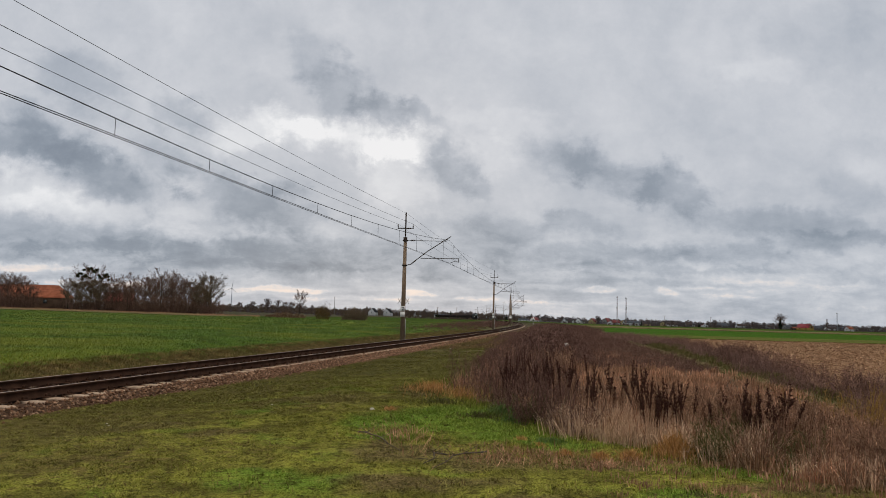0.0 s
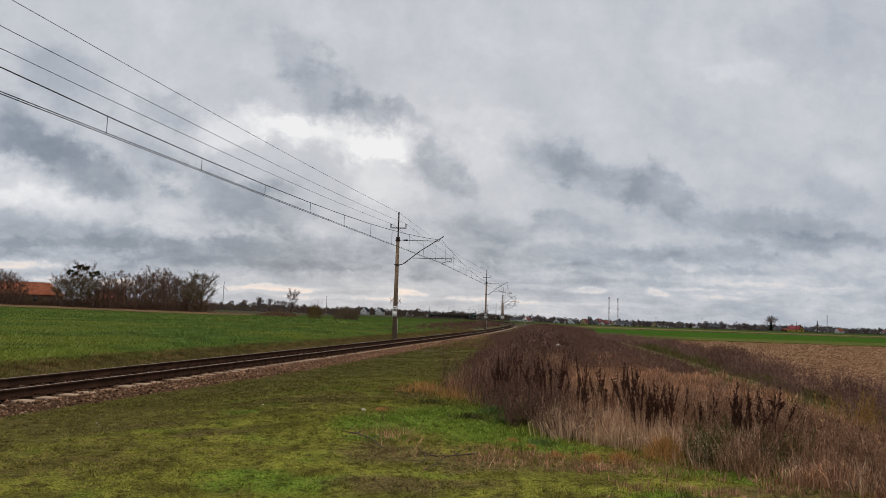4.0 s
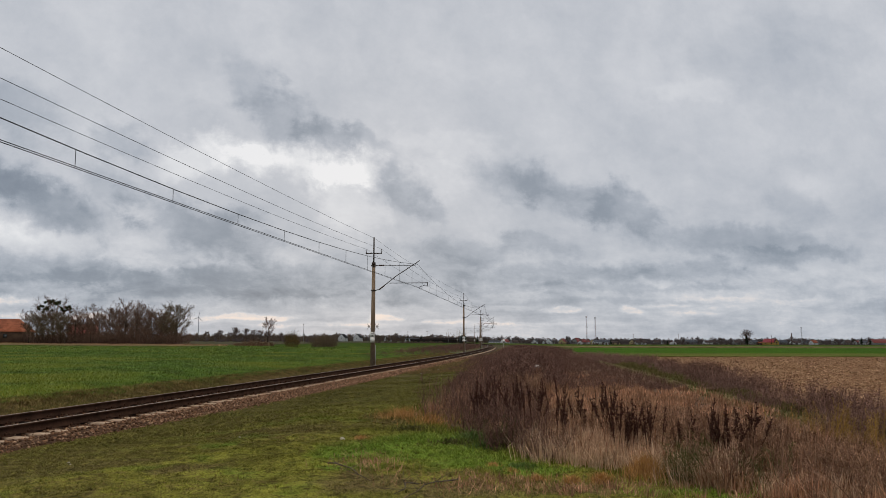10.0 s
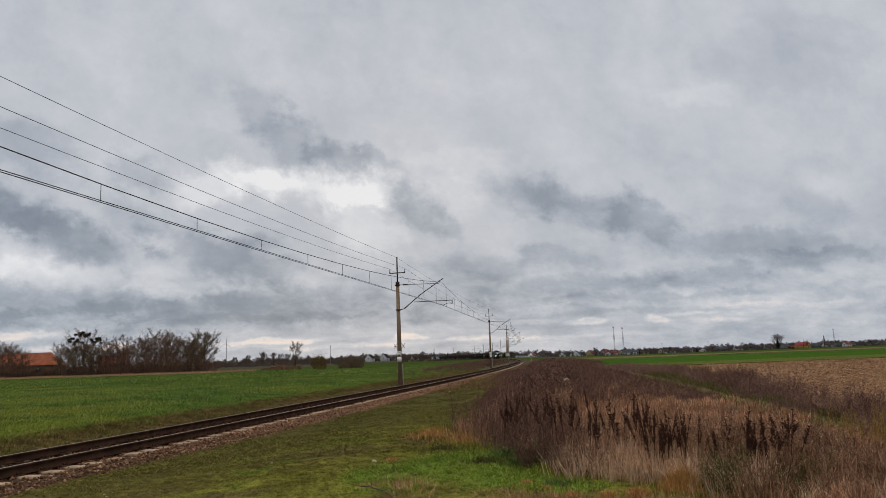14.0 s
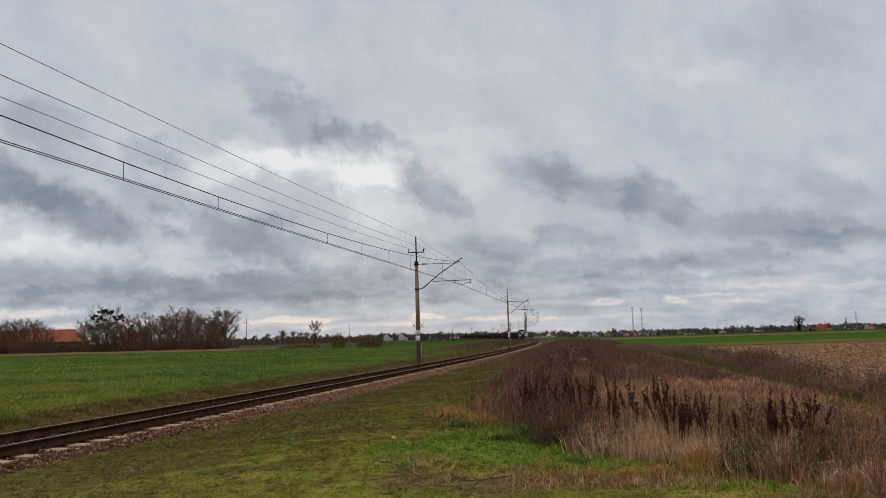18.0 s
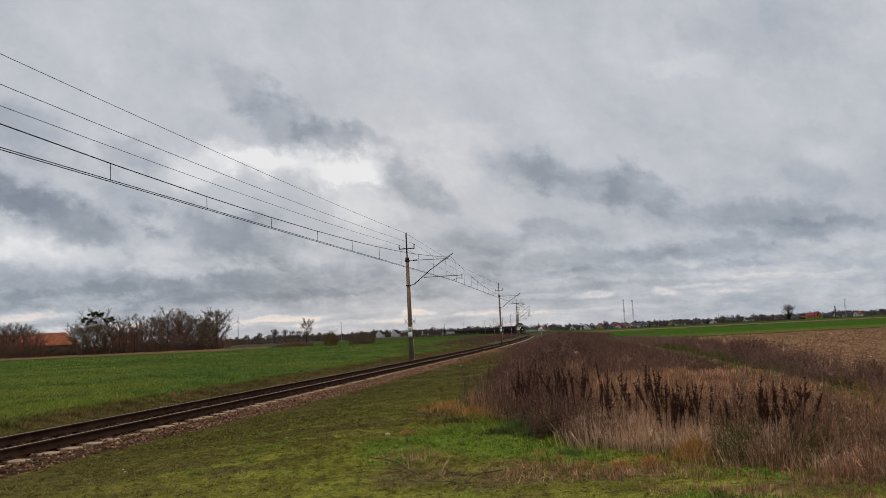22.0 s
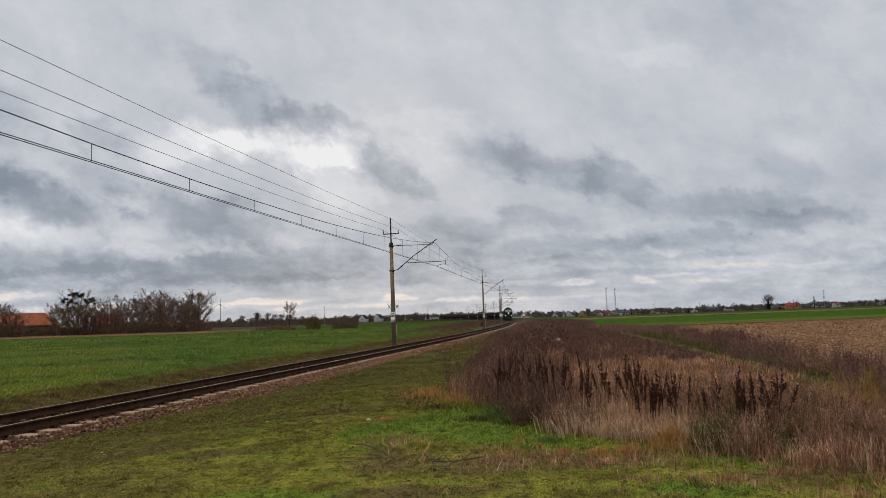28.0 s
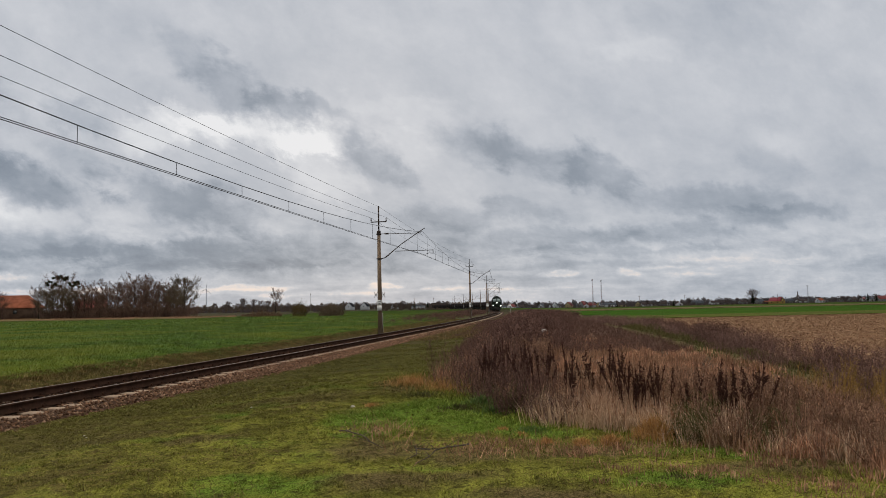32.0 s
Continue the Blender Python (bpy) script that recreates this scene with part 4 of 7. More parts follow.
def build_wagon():
    L = 13.4
    wg = empty("coal_wagon", "dark open coal wagon with ribbed steel sides", "freight wagon", "coal wagons")
    b = MB()
    for sx in (-1.42, 1.42):
        b.box((sx, L / 2, 2.25), (0.07, L - 0.5, 2.0))
    for y in (0.3, L - 0.3):
        b.box((0, y, 2.25), (2.84, 0.08, 2.0))
    b.box((0, L / 2, 1.2), (2.7, L - 0.4, 0.2))
    b.box((0, L / 2, 0.95), (0.5, L, 0.35))
    part("body", b, M_WAGON, wg)
    for sx in (-1.48, 1.48):
        r = MB()
        for j in range(9):
            r.box((sx, 0.6 + j * (L - 1.2) / 8, 2.2), (0.09, 0.14, 2.0), taper=0.9)
        r.box((sx, L / 2, 3.27), (0.12, L - 0.4, 0.1))
        part("side_ribs", r, M_WAGON, wg)
    n = 14
    yy, xx = np.meshgrid(np.linspace(0.4, L - 0.4, n), np.linspace(-1.35, 1.35, 6))
    zz = 2.95 + 0.35 * np.cos(xx * 1.1) * (0.7 + 0.3 * np.sin(yy * 1.4)) + 0.05 * np.sin(xx * 9 + yy * 7)
    i, j = np.arange(5)[:, None] * n, np.arange(n - 1)[None]
    part("coal_load", MB().add(np.stack([xx, yy, zz], -1).reshape(-1, 3), np.stack([i + j, i + n + j, i + n + j + 1, i + j + 1], -1).reshape(-1, 4)), M_COAL, wg, "heaped black coal")
    for y in (2.3, L - 2.3):
        bogie(wg, y, 2, 1.8)
    return wg, L


loco, LOCO_L = build_loco()
wagon, WAGON_L = build_wagon()
WAGONS = [wagon] + [copy_thing(wagon, Matrix()) for _ in range(33)]
TRAIN_S0, TRAIN_V = s_of(563.0), -10.5


def riding(s_front, length):
    """A vehicle between two points of the track, its front at s_front."""
    x0, y0, _h0 = on_track(s_front)
    x1, y1, _h1 = on_track(s_front + length)
    return Matrix.Translation((x0, y0, RAIL_Z)) @ Matrix.Rotation(-math.atan2(x1 - x0, y1 - y0), 4, "Z")


# ---------------------------------------------------------------- trees
M_BARK = surface("grey_brown_bark", (0.055, 0.042, 0.032), (0.095, 0.075, 0.058), 2, 30, 0.95, 0, 0.3)
M_TWIG = varied("brown_twigs", [(0.1, 0.062, 0.05), (0.15, 0.095, 0.074), (0.2, 0.125, 0.094), (0.12, 0.076, 0.06)], 0.95, 0.1)
M_TWIG_OLIVE = varied("olive_twigs", [(0.1, 0.075, 0.052), (0.14, 0.105, 0.07), (0.12, 0.09, 0.06), (0.165, 0.12, 0.078)], 0.95, 0.1)
M_TWIG_RED = varied("russet_twigs", [(0.13, 0.078, 0.052), (0.21, 0.13, 0.082), (0.17, 0.1, 0.066)], 0.95, 0.1)
M_MISTLETOE = varied("mistletoe", [(0.038, 0.042, 0.02), (0.06, 0.062, 0.03), (0.026, 0.03, 0.017)], 0.9, 0.1)
M_NEEDLES = varied("dark_needles", [(0.018, 0.028, 0.016), (0.03, 0.042, 0.022), (0.025, 0.033, 0.02)], 0.95, 0.1)


def unit(v):
    return v / (np.linalg.norm(v) + 1e-9)


def fan(mb, base, tips, width):
    """Thin flat twigs from base points to tip points."""
    base, tips = np.asarray(base, float), np.asarray(tips, float)
    n = len(base)
    side = np.cross(tips - base, np.random.default_rng(n).normal(size=(n, 3)))
    side = side / (np.linalg.norm(side, axis=1)[:, None] + 1e-9) * width
    v = np.stack([base - side, base + side, tips], 1).reshape(-1, 3)
    mb.add(v, np.arange(3 * n).reshape(-1, 3))


def grow_tree(seed, height, spread, first=0.22, limbs=11, twig=0.02, up=0.55, dense=1.0):
    """Trunk mesh and crown mesh of a bare tree."""
    r = np.random.default_rng(seed)
    trunk, crown = MB(), MB()
    n = 7
    t = np.linspace(0, 1, n)
    line = np.stack([np.cumsum(r.normal(0, 0.025 * height / n, n)), np.cumsum(r.normal(0, 0.025 * height / n, n)), t * height * 0.93], -1)
    rad = height * 0.016 * (1 - t) ** 0.8 + 0.02
    rad[0] *= 1.35
    trunk.tube(line, rad, 8)
    fb, ft = [], []
    for k in range(limbs):
        q = first + (0.95 - first) * (k + r.random()) / limbs
        p = np.array([np.interp(q, t, line[:, j]) for j in range(3)])
        az = k * 2.4 + r.normal(0, 0.4)
        ln = spread * (1.05 - 0.6 * abs(q - 0.42) - 0.75 * max(0.0, q - 0.6)) * r.uniform(0.7, 1.15)
        d = unit(np.array([np.cos(az), np.sin(az), up + r.uniform(-0.1, 0.5) + 0.9 * q ** 2]))
        mid = p + d * ln * 0.5 + r.normal(0, 0.06 * ln, 3)
        end = mid + unit(d + [0, 0, 0.35]) * ln * 0.55 + r.normal(0, 0.06 * ln, 3)
        r0 = np.interp(q, t, rad) * 0.6
        crown.tube([p, mid, end], [r0, r0 * 0.6, r0 * 0.2], 5)
        for m in range(int(7 * dense)):
            w = 0.25 + 0.75 * r.random()
            b = p + (mid - p) * (w * 2) if w < 0.5 else mid + (end - mid) * (w * 2 - 1)
            d2 = unit(d + r.normal(0, 0.5, 3) + [0, 0, 0.3])
            l2 = ln * r.uniform(0.25, 0.5)
            e2 = b + d2 * l2
            crown.tube([b, (b + e2) / 2 + r.normal(0, 0.05 * l2, 3), e2], [r0 * 0.35, r0 * 0.22, r0 * 0.08], 4, cap=False)
            for _ in range(int(9 * dense)):
                w2 = r.uniform(0.2, 1)
                b3 = b + (e2 - b) * w2
                d3 = unit(d2 + r.normal(0, 0.42, 3) + [0, 0, 0.15])
                e3 = b3 + d3 * l2 * r.uniform(0.28, 0.55)
                fb.append(b3), ft.append(e3)
                for _ in range(3):
                    b4 = b3 + (e3 - b3) * r.uniform(0.2, 1)
                    fb.append(b4), ft.append(b4 + unit(d3 + r.normal(0, 0.45, 3)) * l2 * r.uniform(0.18, 0.42))
    fan(crown, fb, ft, twig)
    return trunk, crown


def make_tree(name, seed, height, spread, mat, label, category="tree", **kw):
    tr, cr = grow_tree(seed, height, spread, **kw)
    e = empty(name, label, category, "trees by the farm")
    part("trunk", tr, M_BARK, e, smooth=True)
    part("crown", cr, mat, e)
    return e


def place(ob, x, y, turn=0.0, scale=1.0, sink=0.05):
    ob.matrix_world = Matrix.Translation((x, y, float(ground_z(x, y)) - sink)) @ Matrix.Rotation(turn, 4, "Z") @ Matrix.Scale(scale, 4)
    return ob


def again(ob, x, y, turn, scale, sink=0.05):
    c = copy_thing(ob, Matrix())
    return place(c, x, y, turn, scale, sink)


def shrub_mesh(seed, h, w, n=70, width=0.014, flare=1.7, dome=0.0):
    r = np.random.default_rng(seed)
    mb = MB()
    fb, ft = [], []
    for k in range(n):
        a, q = r.uniform(0, 6.28), np.sqrt(r.random()) * w * 0.45
        b = np.array([np.cos(a) * q, np.sin(a) * q, 0])
        e = b * flare + np.array([r.normal(0, 0.07 * w * flare), r.normal(0, 0.07 * w * flare), h * r.uniform(0.55, 1.0) * (1 - dome * (q / (0.45 * w)) ** 2)])
        mid = (b + e) / 2 + r.normal(0, 0.06 * h, 3)
        mb.tube([b, mid, e], [width * 1.3, width, width * 0.4], 3, cap=False)
        for _ in range(9):
            t = r.uniform(0.2, 1)
            p = b + (mid - b) * t * 2 if t < 0.5 else mid + (e - mid) * (2 * t - 1)
            d = unit(e - b + r.normal(0, 0.7 * h, 3)) * h * r.uniform(0.12, 0.3)
            fb.append(p), ft.append(p + d)
            fb.append(p + d * 0.5), ft.append(p + d * 0.5 + r.normal(0, 0.08 * h, 3) + [0, 0, 0.05 * h])
    fan(mb, fb, ft, width * 0.8)
    return mb


# bearing helper: sideways per metre ahead
def ahead(k, dist):
    return k * dist, dist


FARM = 238.0
oak = make_tree("bare_tree", 11, 12.0, 4.9, M_TWIG, "bare brown deciduous tree at the farm edge", twig=0.014, dense=1.5, limbs=19, first=0.16, up=0.5)
oak2 = make_tree("bare_tree", 12, 12.2, 5.3, M_TWIG, "bare grey-brown deciduous tree at the farm edge", twig=0.014, dense=1.5, limbs=20, first=0.14, up=0.5)
birch = make_tree("slender_tree", 13, 11.2, 4.0, M_TWIG, "slender bare tree in a dense row", twig=0.015, up=0.65, limbs=18, dense=1.3, first=0.16)
willow = make_tree("spreading_tree", 14, 11.0, 5.8, M_TWIG_OLIVE, "spreading bare tree with olive twigs", twig=0.014, up=0.5, first=0.10, limbs=24, dense=1.9)
mist = make_tree("mistletoe_tree", 15, 11.8, 6.0, M_TWIG, "bare tree with dark mistletoe clumps in its crown", twig=0.016, dense=1.4, limbs=19, first=0.12)
rm = np.random.default_rng(4)
for k in range(30):
    c = np.array([-4.9 + 9.6 * (k + rm.random()) / 30, rm.normal(0, 1.4), 0.0])
    c[2] = 13.1 - 0.11 * c[0] ** 2 - rm.random() ** 1.6 * 3.4
    q = unit(rm.normal(size=3))
    mb = MB()
    n = 170
    tip = rm.normal(size=(n, 3))
    tip /= np.linalg.norm(tip, axis=1)[:, None]
    fan(mb, c + tip * 0.12, c + tip * rm.uniform(0.4, 1.0, (n, 1)) * [1, 1, 0.85] * rm.uniform(0.5, 0.95), 0.12)
    part("mistletoe_clump", mb, M_MISTLETOE, mist)
place(mist, *ahead(-0.455, FARM), 0.4)
place(oak, *ahead(-0.345, FARM + 4), 0.2)
place(oak2, *ahead(-0.365, FARM - 3), 1.2)
place(birch, *ahead(-0.405, FARM), 2.2)
place(willow, *ahead(-0.300, FARM - 5), 0.7, 0.95)
rt = np.random.default_rng(5)
again(oak, *ahead(-0.485, FARM + 12), 2.0, 0.82)
again(oak2, *ahead(-0.555, FARM + 30), 1.0, 0.9)
again(oak, *ahead(-0.575, FARM + 20), 2.6, 0.85)
again(birch, *ahead(-0.53, FARM + 32), 0.5, 0.75)
for k in np.linspace(-0.44, -0.30, 25):
    again((birch, birch, oak)[rt.integers(3)], *ahead(k + rt.normal(0, 0.003), FARM + rt.uniform(-8, 14)), rt.uniform(0, 6), rt.uniform(0.62, 0.92))
again(willow, *ahead(-0.318, FARM + 8), 3.0, 0.8)
for k, sc in ((-0.592, 0.75), (-0.578, 0.82), (-0.564, 0.78), (-0.552, 0.75), (-0.54, 0.66), (-0.605, 0.8), (-0.62, 0.8), (-0.53, 0.5), (-0.475, 0.7), (-0.461, 0.72), (-0.445, 0.75)):
    again((oak, willow)[int(1000 * k) % 2], *ahead(k, FARM - 4), 40 * k, sc)

thicket = thing("thicket", shrub_mesh(31, 4.2, 5.0, 80, 0.035), M_TWIG, "dense bare brown thicket in front of the farm", "shrub", "thickets by the farm")
place(thicket, *ahead(-0.57, FARM - 6))
for k in np.r_[np.linspace(-0.61, -0.53, 9), np.linspace(-0.475, -0.29, 22)]:
    again(thicket, *ahead(k + rt.normal(0, 0.003), FARM + rt.uniform(-9, 2)), rt.uniform(0, 6), rt.uniform(0.6, 1.2) * (1.2 if k < -0.5 else 1.05))

# lone bushes in the cereal field
M_BUSH_Y = varied("yellowing_leaves", [(0.16, 0.10, 0.03), (0.11, 0.085, 0.035), (0.08, 0.06, 0.03), (0.2, 0.12, 0.04)], 0.9)
b1 = thing("field_bush", shrub_mesh(41, 4.3, 2.9, 75, 0.022, 1.3, 0.4), M_BUSH_Y, "yellow-brown bush standing in the cereal field", "shrub")
place(b1, *ahead(-0.154, 190), 0, 1.05)
b2 = thing("field_bush", shrub_mesh(42, 3.2, 7.0, 220, 0.028, 1.05, 0.6), M_TWIG_OLIVE, "broad olive-brown bush in the cereal field", "shrub")
place(b2, *ahead(-0.113, 190))
b3 = thing("field_bush", shrub_mesh(43, 1.9, 6.0, 170, 0.022, 1.1, 0.4), M_TWIG_RED, "low heap of rusty brown brush in the field", "shrub")
place(b3, *ahead(-0.203, 205))
again(b3, *ahead(-0.187, 207), 1.0, 0.8)
again(b3, *ahead(-0.222, 212), 2.0, 0.5)

# ---------------------------------------------------------------- farm and village
M_TILE = surface("orange_roof_tiles", (0.32, 0.105, 0.058), (0.48, 0.165, 0.088), 0.5, 4.0, 0.85, 0, 0.3, stain=(0.22, 0.075, 0.042), stretch=(1, 1, 2))
M_REDROOF = surface("red_roof", (0.26, 0.065, 0.055), (0.34, 0.09, 0.07), 0.4, 3, 0.7, 0, 0.2)
M_BRIGHTROOF = surface("bright_red_roof", (0.4, 0.055, 0.06), (0.5, 0.075, 0.075), 0.4, 3, 0.6, 0, 0.2)
M_OCHREWALL = surface("ochre_render", (0.6, 0.4, 0.1), (0.68, 0.47, 0.14), 0.5, 5, 0.9, 0, 0.1)
M_BROWNROOF = surface("brown_roof", (0.09, 0.065, 0.055), (0.14, 0.1, 0.08), 0.4, 3, 0.85, 0, 0.2)
M_GREYROOF = surface("grey_roof", (0.11, 0.11, 0.115), (0.17, 0.165, 0.165), 0.4, 3, 0.85, 0, 0.2)
M_DARKROOF = surface("dark_slate_roof", (0.035, 0.033, 0.035), (0.06, 0.056, 0.056), 0.4, 3, 0.85, 0, 0.2)
M_WHITEWALL = surface("white_render", (0.84, 0.835, 0.82), (0.9, 0.895, 0.88), 0.5, 5, 0.9, 0, 0.1, stain=(0.7, 0.68, 0.65))
M_YELLOWWALL = surface("yellow_render", (0.5, 0.4, 0.2), (0.57, 0.46, 0.25), 0.5, 5, 0.9, 0, 0.1)
M_GREYWALL = surface("grey_render", (0.3, 0.29, 0.27), (0.4, 0.385, 0.36), 0.5, 5, 0.9, 0, 0.1)
M_BRICKWALL = surface("brick_wall", (0.1, 0.065, 0.05), (0.17, 0.11, 0.083), 0.6, 6, 0.9, 0, 0.2)
M_PANE = surface("dark_pane", (0.03, 0.035, 0.04), (0.05, 0.055, 0.06), 1, 5, 0.15, 0, 0, spec=0.6)
M_GALV = surface("galvanised_lattice", (0.42, 0.42, 0.43), (0.52, 0.52, 0.53), 1, 8, 0.8, 0.0, 0)
M_REDPAINT = surface("red_mast_paint", (0.4, 0.09, 0.07), (0.48, 0.12, 0.09), 1, 8, 0.6, 0, 0)


def house(x, y, w, d, hw, hr, turn, wall, roof, label, name="house", windows=2, hip=0.0, sink=0.3):
    """Ridge along local x; the gable walls look along it."""
    e = empty(name, label, "house" if name == "house" else name.replace("_", " "), "village houses" if name == "house" else "")
    mb = MB()
    a, b = w / 2, d / 2
    mb.add([(-a, -b, -sink), (a, -b, -sink), (a, b, -sink), (-a, b, -sink), (-a, -b, hw), (a, -b, hw), (a, b, hw), (-a, b, hw), (-a + hip, 0, hw + hr), (a - hip, 0, hw + hr)], [(3, 2, 1, 0), (0, 1, 5, 4), (2, 3, 7, 6), (1, 2, 6, 9, 5) if not hip else (1, 2, 6, 5), (3, 0, 4, 8, 7) if not hip else (3, 0, 4, 7)])
    part("wall", mb, wall, e)
    for sy in (-1, 1):
        o = 0.45
        slope = hr / b
        y1, z1 = sy * (b + o), hw - o * slope
        r = MB()
        h2 = max(hip - 0.3, 0)
        top, low = (a + 0.3 - hip if hip else a + o), a + o
        r.add([(-low, y1, z1), (low, y1, z1), (top, 0, hw + hr), (-top, 0, hw + hr), (-low, y1, z1 + 0.22), (low, y1, z1 + 0.22), (top, 0, hw + hr + 0.22), (-top, 0, hw + hr + 0.22)], [(0, 1, 2, 3), (4, 7, 6, 5), (0, 4, 5, 1), (1, 5, 6, 2), (2, 6, 7, 3), (3, 7, 4, 0)])
        part("roof_slope", r, roof, e)
    if hip:
        for sx in (-1, 1):
            r = MB()
            r.add([(sx * (a + 0.45), -b - 0.45, hw - 0.2), (sx * (a + 0.45), b + 0.45, hw - 0.2), (sx * (a + 0.3 - hip), 0, hw + hr + 0.2)], [(0, 1, 2)])
            part("roof_hip", r, roof, e)
    for k in range(windows):
        for sy in (-1, 1):
            wx = (k + 0.5) / windows * w - a
            win = part("window", MB().box((wx, sy * (b + 0.03), hw * 0.58), (1.1, 0.08, 1.2)), M_PANE, e)
    for sx in (-1, 1):
        part("gable_window", MB().box((sx * (a + 0.03), 0, hw * 0.9), (0.08, 1.1, 1.1)), M_PANE, e)
    part("chimney", MB().box((a * 0.3, b * 0.25, hw + hr), (0.6, 0.6, 1.4), chamfer=0.05), M_BRICKWALL, e)
    e.matrix_world = Matrix.Translation((x, y, float(ground_z(x, y)))) @ Matrix.Rotation(turn, 4, "Z")
    return e


def far_house(k, dist, *args, **kw):
    return house(*ahead(k, dist if dist < 300 else dist * 2.1), *args, **kw)


# farm behind the trees
far_house(-0.566, 262, 40, 11, 3.7, 3.9, 0.10, M_BRICKWALL, M_TILE, "long old barn with an orange tiled roof", name="barn", windows=4, hip=3.2)
far_house(-0.418, 275, 9, 8, 3.4, 3.0, 0.3, M_BRICKWALL, M_REDROOF, "farmhouse with a red roof behind bare trees", windows=2)
# white gabled houses and the village
far_house(-0.0885, 500, 11, 10, 4.6, 5.2, 1.3, M_WHITEWALL, M_DARKROOF, "white house with a steep dark roof and gable")
far_house(-0.069, 505, 11, 10, 4.6, 5.2, 1.3, M_WHITEWALL, M_DARKROOF, "white house with a steep dark roof and gable")
far_house(-0.031, 640, 12, 9, 3.2, 4.6, 0.9, M_WHITEWALL, M_BROWNROOF, "white house behind the railway mast")
far_house(0.0, 600, 22, 9, 3.4, 1.2, 0.05, M_WHITEWALL, M_GREYROOF, "long low pale shed", name="shed", windows=5)
far_house(0.052, 690, 9, 7, 2.6, 3.2, 0.8, M_WHITEWALL, M_TILE, "house with an orange-red roof beyond the railway")
far_house(0.068, 640, 14, 8, 3.0, 3.0, 0.3, M_GREYWALL, M_BROWNROOF, "grey house with a brown roof")
far_house(0.108, 560, 18, 8, 3.4, 1.6, 0.1, M_WHITEWALL, M_GREYROOF, "long white building near the crossing", name="long_building", windows=4)
far_house(0.121, 540, 10, 9, 3.6, 4.0, 0.5, M_WHITEWALL, M_REDROOF, "white house with a dark red roof near the crossing")
VILLAGE = [(0.160, 590, 10, 9, 3.4, 4.5, 1.2, 0, 2), (0.179, 570, 12, 10, 3.6, 5.0, 1.2, 0, 2), (0.197, 570, 12, 10, 3.4, 5.2, 1.0, 1, 0), (0.215, 620, 13, 10, 3.6, 6.5, 0.9, 2, 0), (0.226, 620, 12, 9, 3.0, 4.5, 0.2, 2, 0), (0.236, 560, 10, 8, 3.2, 4.0, 1.2, 1, 1), (0.2475, 530, 24, 9, 3.6, 2.6, 0.1, 0, 2), (0.30, 640, 14, 9, 3, 4, 0.2, 2, 1), (0.325, 650, 12, 9, 3, 4.2, 1.0, 0, 2), (0.37, 660, 13, 9, 3, 4, 0.4, 2, 2), (0.40, 700, 12, 9, 3, 4, 0.8, 0, 1), (0.47, 600, 12, 9, 3, 3.5, 0.3, 2, 2), (0.525, 640, 24, 10, 3.4, 2.4, 0.05, 2, 2), (0.505, 620, 12, 9, 3, 3.5, 0.2, 0, 2), (0.60, 560, 16, 9, 3.2, 3, 0.1, 0, 2), (0.575, 590, 12, 9, 3, 4, 0.3, 2, 1)]
WALLS, ROOFS = (M_WHITEWALL, M_YELLOWWALL, M_GREYWALL), (M_REDROOF, M_BROWNROOF, M_GREYROOF)
WALL_WORD, ROOF_WORD = ("white", "yellow", "grey"), ("red", "brown", "grey")
for k, dist, w, d, hw, hr, tu, wi, ri in VILLAGE:
    far_house(k, dist, w, d, hw, hr, tu, WALLS[wi], ROOFS[ri], WALL_WORD[wi] + " village house with a pitched " + ROOF_WORD[ri] + " roof")
rv = np.random.default_rng(300)
for k in np.linspace(0.135, 0.66, 26):
    wi, ri = rv.choice(3, p=(0.34, 0.08, 0.58)), rv.choice(3, p=(0.2, 0.4, 0.4))
    far_house(k + rv.normal(0, 0.004), rv.uniform(530, 640), rv.uniform(10, 20), rv.uniform(8, 10), rv.uniform(2.4, 3.4), rv.uniform(2.0, 4.4), rv.uniform(-0.3, 1.4), WALLS[wi], ROOFS[ri], WALL_WORD[wi] + " village house with a pitched " + ROOF_WORD[ri] + " roof")
far_house(0.4725, 500, 18, 11, 3.8, 4.8, -1.0, M_OCHREWALL, M_BRIGHTROOF, "yellow house with a wide bright red roof")
far_house(0.4605, 520, 12, 7, 2.6, 1.6, 0.1, M_BRICKWALL, M_TILE, "low orange-brown shed beside the yellow house", name="shed", windows=3)
far_house(0.530, 500, 9, 8, 3.4, 3.4, 0.4, M_WHITEWALL, M_TILE, "white house with a bright orange roof")
far_house(0.622, 480, 30, 12, 3.6, 4.4, 0.05, M_GREYWALL, M_REDROOF, "large grey hall with a dark red roof", name="hall", windows=4)


